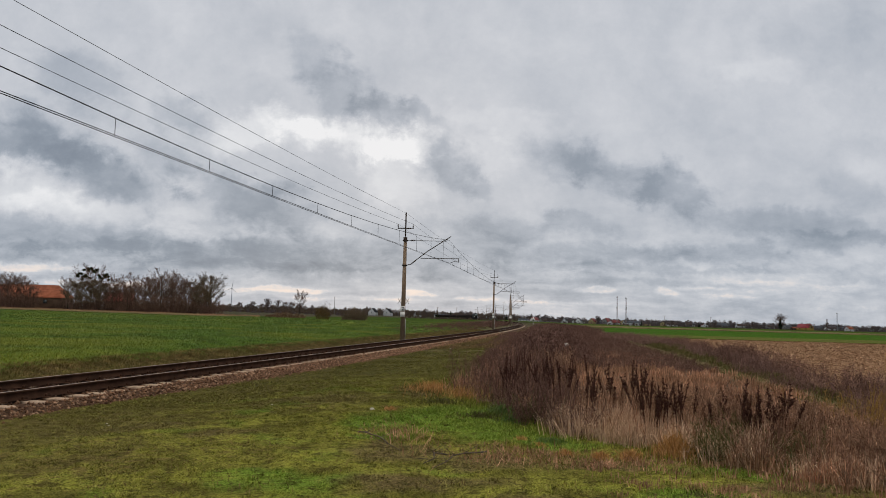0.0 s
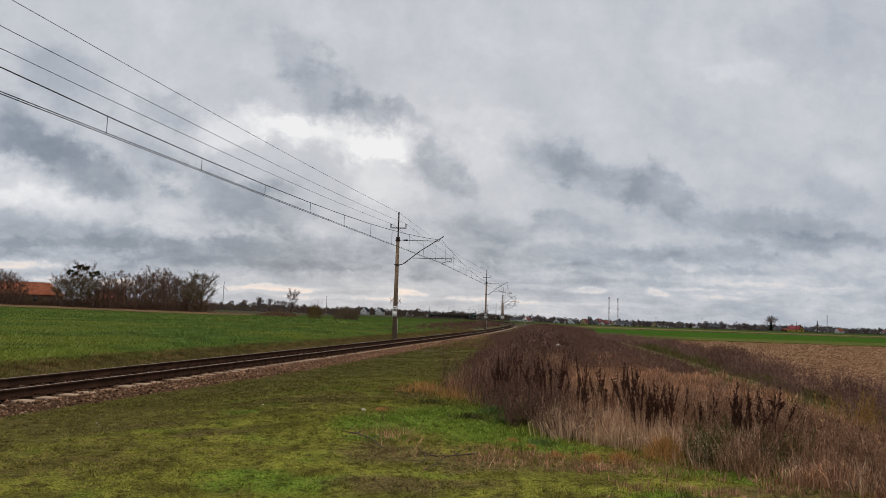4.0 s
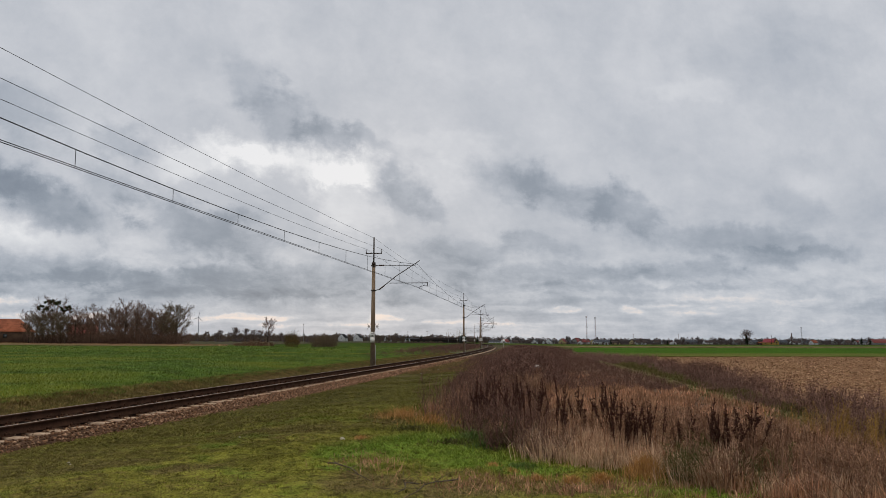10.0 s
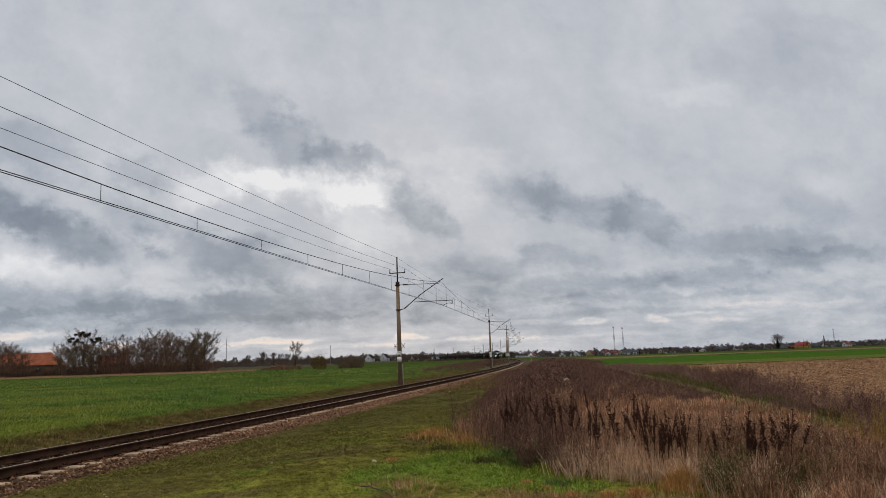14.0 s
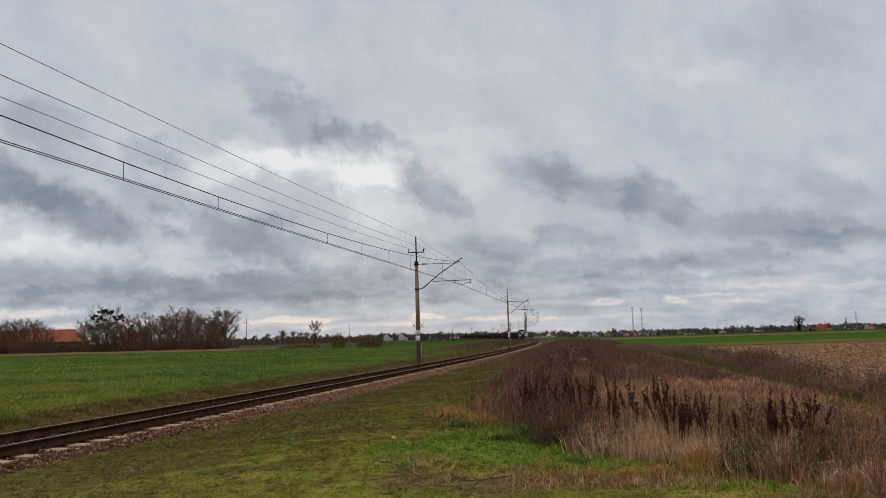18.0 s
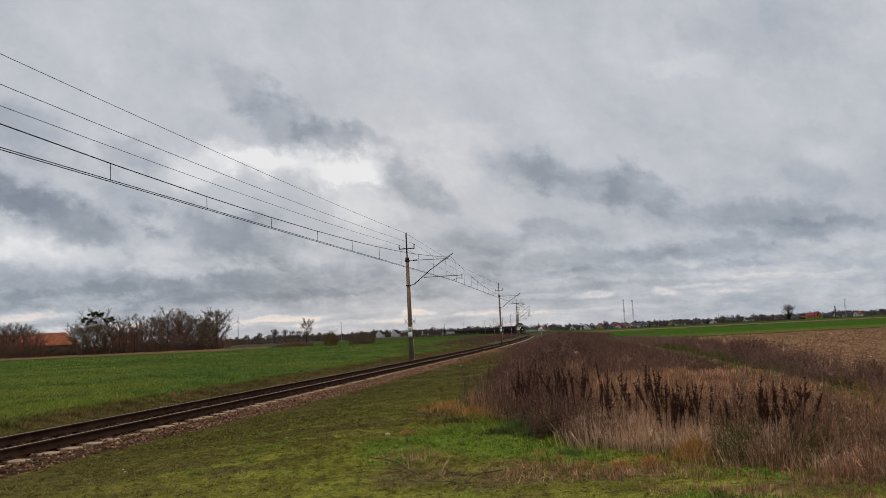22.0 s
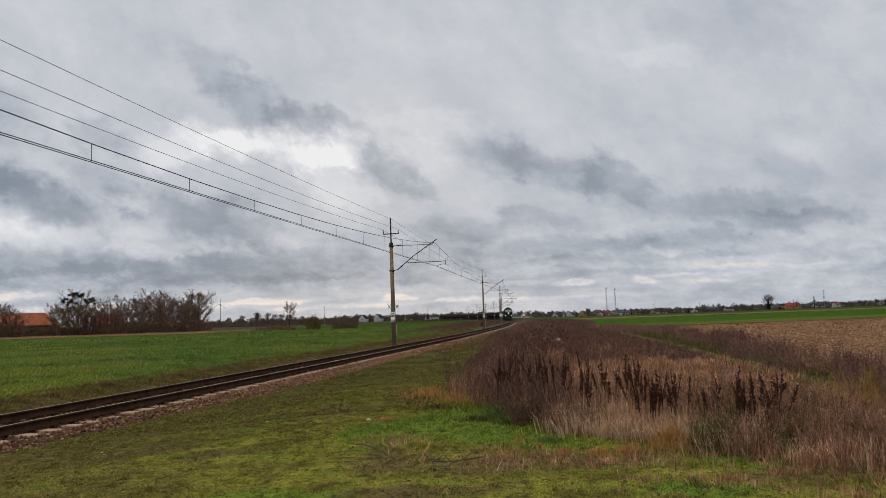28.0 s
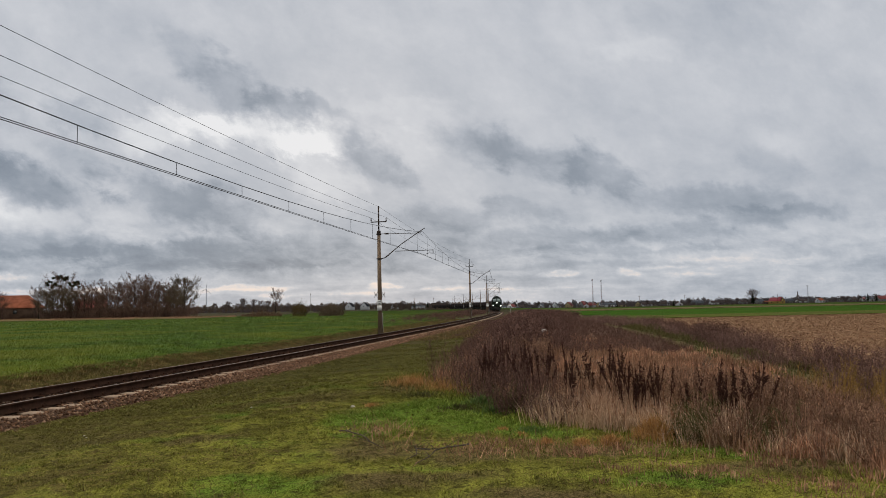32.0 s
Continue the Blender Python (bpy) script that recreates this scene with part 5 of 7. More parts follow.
def lattice_mast(k, dist, h, label, paint=False):
    e = empty("telecom_mast", label, "telecom mast", "telecom masts")
    w0, w1 = 1.0, 0.7
    n = int(h / 2.2)
    for sx, sy in ((-1, -1), (1, -1), (1, 1), (-1, 1)):
        part("leg", MB().tube([(sx * w0 / 2, sy * w0 / 2, -0.3), (sx * w1 / 2, sy * w1 / 2, h)], 0.065, 4), M_GALV, e)
    brace = MB()
    for i in range(n):
        z0, z1 = h * i / n, h * (i + 1) / n
        a, b = (w0 + (w1 - w0) * z0 / h) / 2, (w0 + (w1 - w0) * z1 / h) / 2
        for p, q in (((-a, -a), (b, -b)), ((a, -a), (b, b)), ((a, a), (-b, b)), ((-a, a), (-b, -b))):
            brace.tube([(*p, z0), (*q, z1)], 0.04, 3, cap=False)
    tagged(part("bracing", brace, M_REDPAINT if paint else M_GALV, e), kind="stuff")
    for z in (h - 0.6, h * 0.62):
        for sx in (-1, 1):
            part("antenna", MB().box((sx * 0.75, -0.3, z), (0.35, 0.3, 1.9), chamfer=0.05), M_WHITEWALL, e)
    place(e, *ahead(k, dist))


lattice_mast(0.2285, 820, 31.3, "tall slim red-white lattice telecom mast", True)
lattice_mast(0.2400, 820, 30.3, "tall slim red-white lattice telecom mast", True)
lattice_mast(0.5145, 900, 22.0, "thin grey lattice mast in the village")
for k, dist, h, r in ((0.5012, 1000, 16.0, 0.8), (0.474, 1000, 13.0, 0.3)):
    e = thing("factory_chimney", MB().tube([(0, 0, -0.3), (0, 0, h * 0.5), (0, 0, h)], [r, r * 0.85, r * 0.7], 10), M_BRICKWALL, "dark brick chimney above the village", "chimney")
    place(e, *ahead(k, dist))
pole = thing("village_pole", MB().tube([(0, 0, -0.2), (0, 0, 15)], [0.24, 0.14], 6).box((0, 0, 14), (0.7, 0.3, 0.9)), M_GREYWALL, "tall thin pole with a small head", "pole")
place(pole, *ahead(-0.139, 640))
for k, dist, h in ((0.062, 560, 9), (0.02, 600, 9), (-0.005, 610, 9), (0.045, 575, 8), (0.35, 620, 9), (0.29, 620, 9)):
    p = thing("utility_pole", MB().tube([(0, 0, -0.2), (0, 0, h)], [0.16, 0.11], 6).box((0, 0, h - 0.5), (1.6, 0.12, 0.12)), M_CONCRETE, "thin concrete utility pole with a crossarm", "utility pole", "utility poles")
    place(p, *ahead(k, dist))

# wind turbine far behind the farm
M_TURBINE = surface("turbine_paint", (0.62, 0.63, 0.65), (0.7, 0.71, 0.72), 1, 5, 0.5, 0, 0)
turb = empty("wind_turbine", "distant pale grey wind turbine", "wind turbine")
part("tower", MB().tube([(0, 0, -1), (0, 0, 62)], [1.3, 0.8], 12), M_TURBINE, turb, smooth=True)
part("nacelle", MB().box((0, 0, 62.6), (2.2, 5, 2.2), chamfer=0.5), M_TURBINE, turb)
for a in (10, 130, 250):
    c, s_ = math.sin(radians(a)), math.cos(radians(a))
    part("blade", MB().tube([(0, -3.2, 62.6), (c * 8, -3.2, 62.6 + s_ * 8), (c * 20, -3.2, 62.6 + s_ * 20)], [0.5, 0.7, 0.15], 6), M_TURBINE, turb)
place(turb, *ahead(-0.273, 2000), 0, 0.94)

# warning sign of the level crossing
sign = empty("crossing_sign", "white triangular railway warning sign on a post", "railway sign")
part("post", MB().tube([(0, 0, -0.2), (0, 0, 2.5)], 0.05, 8), M_GREYWALL, sign)
part("plate", MB().add([(-0.5, -0.07, 1.5), (0.5, -0.07, 1.5), (0, -0.07, 2.4), (-0.5, -0.05, 1.5), (0.5, -0.05, 1.5), (0, -0.05, 2.4)], [(0, 1, 2), (5, 4, 3), (0, 3, 4, 1), (1, 4, 5, 2), (2, 5, 3, 0)]), M_PLATE, sign, "white triangle")
part("mark", MB().box((0, -0.08, 1.72), (0.3, 0.01, 0.25)), M_BLACK, sign, "black bar")
place(sign, *ahead(0.1197, 150), 0, 0.98)

# ---------------------------------------------------------------- far woods and village trees
M_VILLAGETWIG = varied("village_twigs", [(0.11, 0.08, 0.07), (0.16, 0.115, 0.098), (0.13, 0.1, 0.09), (0.19, 0.14, 0.115)], 0.95, 0.1)
elm = make_tree("village_tree", 16, 12.0, 4.5, M_VILLAGETWIG, "bare tree among the village houses", twig=0.024, dense=1.9, limbs=15)
place(elm, *ahead(-0.2261, 640), 0.3, 0.9)
again(oak2, *ahead(-0.1845, 420), 0.3, 1.0)
for k, dist, sc in ((-0.245, 480, 0.7), (-0.212, 470, 0.8), (-0.225, 500, 0.75), (-0.262, 520, 0.65), (-0.25, 500, 0.55), (-0.233, 520, 0.6), (-0.203, 500, 0.75), (-0.185, 510, 0.7), (-0.168, 520, 0.6), (-0.155, 520, 0.55), (-0.275, 520, 0.5), (-0.195, 480, 0.7), (-0.02, 560, 0.9), (0.30, 560, 0.75), (0.355, 540, 0.85), (0.405, 540, 0.8), (0.27, 590, 0.75), (0.203, 640, 1.1), (0.157, 620, 0.8), (0.14, 600, 0.8), (0.095, 650, 0.9), (0.48, 560, 0.7), (0.56, 560, 0.75), (0.585, 540, 0.7)):
    again(elm, *ahead(k, dist * 1.3), 7 * k + dist, sc * (1.0 if k < -0.1 else 0.72))


def conifer(seed, h, w):
    r = np.random.default_rng(seed)
    n = 900
    t = r.random(n) ** 0.8
    z = h * (0.12 + 0.88 * t)
    a = r.uniform(0, 6.28, n)
    q = w * (1.05 - t) * r.uniform(0.5, 1.1, n) * (0.8 + 0.25 * np.sin(z * 3.1))
    b = np.stack([np.cos(a) * q * 0.25, np.sin(a) * q * 0.25, z], -1)
    tip = np.stack([np.cos(a) * q, np.sin(a) * q, z - 0.25 * q], -1)
    mb = MB()
    fan(mb, b, tip, 0.16)
    return mb


pine = empty("conifer", "tall dark conifer standing over the village", "conifer", "conifers")
part("trunk", MB().tube([(0, 0, -0.2), (0, 0, 12)], [0.25, 0.05], 6), M_BARK, pine)
part("crown", conifer(17, 12.5, 4.2), M_NEEDLES, pine)
place(pine, *ahead(0.4405, 1010), 0, 1.25)
for turn in (0.4, 1.9):
    again(oak2, *ahead(0.4405 + 0.0006 * turn, 1010 + turn), turn, 1.55)
for k, dist, sc in ((0.085, 620, 0.75), (0.012, 640, 0.75), (0.595, 530, 0.8), (0.607, 535, 0.75), (-0.005, 650, 0.8), (0.26, 600, 0.6), (0.335, 600, 0.6)):
    again(pine, *ahead(k, dist * 1.3), dist, sc * 0.8)


def woods(n, k0, k1, d0, d1, h0, h1, mat, label, seed):
    r = np.random.default_rng(seed)
    mb = MB()
    kk, dd = r.uniform(k0, k1, n), r.uniform(d0, d1, n)
    x, y = kk * dd, dd
    h = r.uniform(h0, h1, n) * (0.85 + 0.3 * lumps(x * 0.02, y * 0.02, 1.0))
    m = 190
    base = np.stack([x, y, ground_z(x, y) - 0.2], -1)
    t = r.random((n, m))
    a = r.uniform(0, 6.28, (n, m))
    q = r.random((n, m)) ** 0.6
    w = h * r.uniform(0.3, 0.5, n)
    env = np.sin(np.clip(t * 0.9 + 0.12, 0, 1) * np.pi) ** 0.6
    rad = w[:, None] * q * env
    p = base[:, None] + np.stack([np.cos(a) * rad, np.sin(a) * rad, h[:, None] * t * 0.9], -1)
    dvec = r.normal(0, 0.04, (n, m, 3)) * h[:, None, None] + np.array([0, 0, 0.05]) * h[:, None, None]
    fan(mb, p.reshape(-1, 3), (p + dvec).reshape(-1, 3), 0.46)
    return thing("far_woods", mb, mat, label, "woods", kind="stuff")


# distance haze is put into the first twig colour, lighter and greyer
M_HAZEDWOOD = varied("hazed_wood_twigs", [(0.13, 0.105, 0.1), (0.19, 0.15, 0.138), (0.15, 0.127, 0.12), (0.22, 0.16, 0.135)], 0.95, 0.05)
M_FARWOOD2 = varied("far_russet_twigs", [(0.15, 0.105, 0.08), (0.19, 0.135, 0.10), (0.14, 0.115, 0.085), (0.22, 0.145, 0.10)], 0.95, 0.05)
woods(450, -0.05, 0.14, 1500, 1800, 9, 17, M_HAZEDWOOD, "distant grey-brown woodland along the horizon", 201)
woods(1150, 0.14, 0.72, 1500, 1800, 6, 14, M_HAZEDWOOD, "distant grey-brown woodland behind the village", 211)
woods(1200, -0.72, -0.02, 1500, 1800, 8, 16, M_HAZEDWOOD, "distant low grey woodland along the horizon", 207)
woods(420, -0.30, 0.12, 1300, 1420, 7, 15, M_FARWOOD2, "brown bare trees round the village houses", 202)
woods(420, 0.12, 0.66, 1300, 1480, 5, 10, M_HAZEDWOOD, "dark bare trees and hedges round the village houses", 203)
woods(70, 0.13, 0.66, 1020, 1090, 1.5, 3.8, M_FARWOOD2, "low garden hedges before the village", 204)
woods(170, 0.13, 0.66, 1085, 1130, 1.8, 5.5, M_HAZEDWOOD, "dark hedges and garden trees among the houses", 208)
woods(60, -0.31, -0.115, 470, 540, 1.2, 3.0, M_HAZEDWOOD, "low brown scrub beyond the cereal field", 205)
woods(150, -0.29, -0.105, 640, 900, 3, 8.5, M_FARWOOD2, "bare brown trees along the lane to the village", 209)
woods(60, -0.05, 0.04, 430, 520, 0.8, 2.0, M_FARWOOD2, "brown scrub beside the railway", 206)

# ---------------------------------------------------------------- turf, weeds and straw
def blades(x, y, h, w, lean, seed, mat=None, base=None):
    """Single tapered blades at the given places."""
    r = np.random.default_rng(seed)
    n = len(x)
    z = ground_z(x, y) - 0.005 if base is None else base
    a = r.uniform(0, 6.28, n)
    b = np.stack([x, y, z], -1)
    la = r.uniform(0, 6.28, n)
    ll = lean * h * np.abs(r.normal(0, 1, n))
    tip = b + np.stack([np.cos(la) * ll, np.sin(la) * ll, h], -1)
    side = np.stack([np.cos(a), np.sin(a), np.zeros(n)], -1) * (np.broadcast_to(w, (n,)) / 2)[:, None]
    mid = b + (tip - b) * 0.55 + np.stack([np.zeros(n), np.zeros(n), 0.1 * h], -1)
    v = np.stack([b - side, b + side, mid + side * 0.7, tip, mid - side * 0.7], 1).reshape(-1, 3)
    o = 5 * np.arange(n)[:, None]
    mb = MB()
    mb.add(v, np.concatenate([o + np.array([[0, 1, 2, 4]])], 0))
    mb.f.append(o + np.array([[4, 2, 3]]))
    mb.m.append(np.zeros(n, int))
    return mb


WEED_Y = [7.4, 8.2, 9.1, 9.3, 10.4, 10.9, 11.6, 13.8, 15.4, 18, 20, 30, 50, 100, 147]
WEED_L = [5.4, 4.75, 4.0, 3.3, 3.05, 2.0, 1.65, 1.15, 0.4, -0.2, 0.4, 1.75, 4.3, 12.6, 20.0]


def weed_left(y):
    y = np.asarray(y, float)
    return np.interp(y, WEED_Y, WEED_L) + 0.22 * np.sin(y * 3.7) * np.sin(y * 1.3 + 1) + 0.12 * np.sin(y * 9.1)


def weed_right(y):
    return np.interp(y, [0, 20, 45, 80, 150], [5.7, 8.7, 12.4, 17.0, 28.0])


def scatter(n, y0, y1, left, right, seed, power=1.0):
    r = np.random.default_rng(seed)
    y = y0 + (y1 - y0) * r.random(n) ** power
    a, b = left(y), right(y)
    return a + (b - a) * r.random(n), y


def lawn_left(y):
    return track_x(y) + 1.68 + 0.5 * sm(y, 15, 26)


rl = np.random.default_rng(20)
x, y = scatter(300000, 4.3, 16, lawn_left, lambda q: np.minimum(weed_left(q) + 0.5, 6), 21, 1.25)
hh = rl.uniform(0.007, 0.026, len(x)) * np.clip(1.0 + 0.7 * grain(x, y, 1.6, 7) + 0.8 * grain(x, y, 5.0, 8), 0.15, 3)
for cx, cy, rx, ry, _t in LUSH:
    hh *= 1 + 0.6 * (1 - sm(((x - cx) / rx) ** 2 + ((y - cy) / ry) ** 2 + 0.5 * lumps(x, y, 3.0), 0.3, 1.3))
turf_near = blades(x, y, hh, 0.0075, 1.9, 22)
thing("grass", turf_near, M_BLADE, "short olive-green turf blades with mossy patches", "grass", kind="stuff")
x, y = scatter(80000, 15, 60, lawn_left, weed_left, 23, 1.6)
thing("grass", blades(x, y, rl.uniform(0.015, 0.045, len(x)) * (1 + 0.8 * grain(x, y, 1.1, 11)), 0.014, 1.6, 24), M_BLADE, "short grass on the verge of the track", "grass", kind="stuff")

M_DRY = varied("dry_grass", [(0.34, 0.168, 0.102), (0.5, 0.278, 0.172), (0.66, 0.395, 0.255), (0.22, 0.108, 0.067), (0.41, 0.204, 0.122)], 0.85, patch=(0.22, 0.135, 0.08), scale=0.5)
M_PALE = varied("pale_dry_grass", [(0.6, 0.4, 0.27), (0.82, 0.62, 0.45), (0.44, 0.28, 0.18), (0.7, 0.5, 0.35), (0.28, 0.165, 0.105)], 0.85)
M_VERGE = varied("verge_grass", [(0.15, 0.11, 0.05), (0.21, 0.14, 0.07), (0.27, 0.175, 0.085), (0.13, 0.115, 0.045), (0.2, 0.12, 0.062)], 0.9, patch=(0.16, 0.12, 0.055), scale=0.3)
M_LUSHVERGE = varied("trail_grass", [(0.055, 0.06, 0.02), (0.1, 0.1, 0.032), (0.2, 0.15, 0.075), (0.07, 0.078, 0.024), (0.15, 0.115, 0.055)], 0.9)
M_BANK = varied("bank_grass_blades", [(0.155, 0.108, 0.042), (0.21, 0.15, 0.066), (0.1, 0.1, 0.028), (0.27, 0.178, 0.088), (0.14, 0.128, 0.035)], 0.9, patch=(0.085, 0.085, 0.026), scale=0.35)
M_WEED = varied("brown_weeds", [(0.04, 0.022, 0.017), (0.21, 0.113, 0.074), (0.46, 0.27, 0.17), (0.09, 0.048, 0.034), (0.62, 0.41, 0.27)], 0.9, patch=(0.2, 0.11, 0.08), scale=0.4)
M_WEEDFAR = varied("far_brown_weeds", [(0.042, 0.024, 0.022), (0.112, 0.063, 0.053), (0.235, 0.138, 0.109), (0.062, 0.035, 0.031)], 0.9)
M_BRUSH = varied("purple_brown_brush", [(0.085, 0.05, 0.046), (0.17, 0.1, 0.086), (0.26, 0.16, 0.128), (0.12, 0.07, 0.06)], 0.9)
M_DOCK = varied("dock_seed", [(0.055, 0.027, 0.021), (0.1, 0.048, 0.035), (0.036, 0.019, 0.016), (0.075, 0.037, 0.028)], 0.9)
M_ORANGE = varied("orange_grass", [(0.5, 0.26, 0.085), (0.36, 0.19, 0.07), (0.6, 0.35, 0.14), (0.22, 0.125, 0.05), (0.44, 0.23, 0.1)], 0.85)
M_LEAF = varied("green_leaves", [(0.06, 0.11, 0.025), (0.1, 0.16, 0.035), (0.075, 0.12, 0.03)], 0.6)
M_YELLOW = varied("yellow_weed", [(0.36, 0.22, 0.06), (0.28, 0.17, 0.06), (0.2, 0.13, 0.06)], 0.85)
M_DARKWEED = varied("dark_green_weed", [(0.05, 0.058, 0.02), (0.085, 0.09, 0.032), (0.12, 0.1, 0.05)], 0.9)

def thin_out(x, y, seed, patch, amount):
    """Drop plants where a broad pattern is low."""
    q = lumps(x + 3.1, y - 1.7, patch) + np.random.default_rng(seed).normal(0, 0.25, len(x))
    k = q > amount
    return x[k], y[k]


# withered litter under the weed bed
_wy = steps((8.5, 0.7), (30, 3), 150)
_wu = np.linspace(0, 1, 12)
_wx = (weed_left(_wy) + 0.5)[:, None] + (weed_right(_wy) - weed_left(_wy) - 0.5)[:, None] * _wu[None]
_wyy = np.broadcast_to(_wy[:, None], _wx.shape)
_i, _j = np.arange(len(_wy) - 1)[:, None] * 12, np.arange(11)[None]
M_LITTER = surface("brown_litter", (0.065, 0.038, 0.026), (0.15, 0.092, 0.06), 1.2, 18, 0.95, 0, 0.9, stain=(0.09, 0.085, 0.035))
thing("weed_bed", MB().add(np.stack([_wx, _wyy, ground_z(_wx, _wyy) + 0.03], -1).reshape(-1, 3), np.stack([_i + _j, _i + _j + 1, _i + 13 + _j, _i + 12 + _j], -1).reshape(-1, 4)), M_LITTER, "brown withered plant litter under the weeds", "ground", kind="structure", smooth=True)
# tall dry grass before the farm
rk = np.random.default_rng(160)
n = 34000
y = rk.uniform(203, 229, n)
x = y * rk.uniform(-0.66, -0.235, n)
x, y = thin_out(x, y, 162, 0.12, 0.35)
thing("dry_grass", blades(x, y, rk.uniform(0.1, 0.5, len(x)), 0.06, 0.6, 161), M_DRY, "tall withered grass strip before the farm", "dry grass", kind="stuff")
# brown bank between the rails and the cereal
x, y = scatter(80000, 12, 110, lambda q: track_x(q) - 4.2, lambda q: track_x(q) - 2.0, 25, 1.5)
thing("bank_grass", blades(x, y, rl.uniform(0.03, 0.11, len(x)) * (1 + 0.6 * grain(x, y, 0.9, 9)), 0.016, 1.2, 26), M_BANK, "faded brown-green grass on the railway bank", "grass", kind="stuff")
x, y = scatter(22000, 11, 90, lambda q: track_x(q) - 4.3, lambda q: track_x(q) - 3.3, 251, 1.5)
thing("bank_grass", blades(x, y, rl.uniform(0.05, 0.13, len(x)), 0.018, 1.0, 252), M_BANK, "uneven grass fringe along the cereal", "grass", kind="stuff")
x, y = scatter(26000, 11, 110, lambda q: track_x(q) - 3.7, lambda q: track_x(q) - 2.3, 253, 1.5)
x, y = thin_out(x, y, 254, 0.7, -0.15)
thing("bank_grass", blades(x, y, rl.uniform(0.04, 0.11, len(x)), 0.014, 1.3, 255), M_VERGE, "withered tan grass on the slope of the bank", "grass", kind="stuff")
# cereal shoots
def shoot_material(name, colors, rough, patch, scale):
    n = Nodes(name)
    co = n.coord()
    r = n.t.nodes.new("ShaderNodeNewGeometry").outputs["Random Per Island"]
    col = n.ramp(r, [(i / (len(colors) - 1), c) for i, c in enumerate(colors)])
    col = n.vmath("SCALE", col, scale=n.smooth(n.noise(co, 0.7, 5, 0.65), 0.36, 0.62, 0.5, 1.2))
    col = n.mix(n.smooth(n.noise(co, scale, 4, 0.6), 0.47, 0.64, 0.0, 0.7), col, patch)
    for cx, cy, rx, ry, turn in YELLOWING:
        q = n.vmath("MULTIPLY", n.mapping(n.vmath("ADD", co, n.vmath("SCALE", n.vmath("SUBTRACT", n.noise(co, 0.2, 4, 0.6, 1), (0.5, 0.5, 0.5)), scale=9.0)), (cx, cy, 0), (0, 0, radians(turn)), (rx, ry, 1), "TEXTURE"), (1, 1, 0))
        col = n.mix(n.smooth(n.vmath("LENGTH", q), 1.1, 0.4, 0.0, 0.5), col, patch)
    return n.set(col, rough, 0, 0.2)


x, y = scatter(260000, 10, 100, lambda q: track_x(q) - 12 - 0.45 * q, lambda q: track_x(q) - 3.6 - 0.35 * grain(q, 0 * q, 0.8, 12), 27, 1.5)
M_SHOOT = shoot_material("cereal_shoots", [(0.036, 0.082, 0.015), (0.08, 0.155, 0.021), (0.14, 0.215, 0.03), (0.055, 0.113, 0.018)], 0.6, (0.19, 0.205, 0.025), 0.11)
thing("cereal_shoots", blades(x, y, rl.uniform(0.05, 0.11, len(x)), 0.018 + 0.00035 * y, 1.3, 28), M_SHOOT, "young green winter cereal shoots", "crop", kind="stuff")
x, y = scatter(60000, 84, 205, lambda q: track_x(q) - 25 - 0.62 * q, lambda q: track_x(q) - 4.2, 127, 1.2)
k = ~((y > 180) & (x < -50))
x, y = x[k], y[k]
thing("cereal_shoots", blades(x, y, rl.uniform(0.06, 0.13, len(x)), 0.05 + 0.0009 * y, 1.3, 128), M_SHOOT, "winter cereal shoots in the far part of the field", "crop", kind="stuff")


def weed_template(seed, kind):
    r = np.random.default_rng(seed)
    mb = MB()
    fb, ft = [], []
    if kind == "stalk":
        stems = r.integers(1, 4)
        for _ in range(stems):
            off = np.array([*r.normal(0, 0.05, 2), 0])
            top = off + np.array([*r.normal(0, 0.12, 2), r.uniform(0.75, 1.0)])
            mid = (off + top) / 2 + np.array([*r.normal(0, 0.03, 2), 0])
            mb.tube([off, mid, top], [0.007, 0.006, 0.003], 3, cap=False)
            for q in np.linspace(0.3, 1.0, 13):
                p = off + (top - off) * q
                d = np.array([*r.normal(0, 1, 2), r.uniform(0.2, 1.2)])
                e = p + unit(d) * r.uniform(0.06, 0.2) * (1.25 - 0.6 * q)
                fb.append(p), ft.append(e)
                for _k in range(2):
                    b = p + (e - p) * r.uniform(0.4, 1)
                    fb.append(b), ft.append(b + unit(r.normal(0, 1, 3) + [0, 0, 0.4]) * r.uniform(0.02, 0.06))
        fan(mb, fb, ft, 0.005)
    elif kind == "bushy":
        for _ in range(7):
            off = np.array([*r.normal(0, 0.06, 2), 0])
            top = off * 2 + np.array([*r.normal(0, 0.2, 2), r.uniform(0.55, 1.0)])
            mb.tube([off, (off + top) / 2 + r.normal(0, 0.03, 3), top], [0.005, 0.004, 0.002], 3, cap=False)
            for _k in range(16):
                p = off + (top - off) * r.uniform(0.15, 1)
                e = p + unit(r.normal(0, 1, 3) + [0, 0, 0.5]) * r.uniform(0.05, 0.2)
                fb.append(p), ft.append(e)
        fan(mb, fb, ft, 0.0055)
    elif kind == "far":
        for _ in range(6):
            off = np.array([*r.normal(0, 0.06, 2), 0])
            top = off * 2 + np.array([*r.normal(0, 0.2, 2), r.uniform(0.55, 1.0)])
            fb.append(off), ft.append(top)
            for _k in range(12):
                p = off + (top - off) * r.uniform(0.15, 1)
                fb.append(p), ft.append(p + unit(r.normal(0, 1, 3) + [0, 0, 0.6]) * r.uniform(0.08, 0.26))
        fan(mb, fb, ft, 0.0085)
    return np.concatenate(mb.v), [np.asarray(q) for q in mb.f]


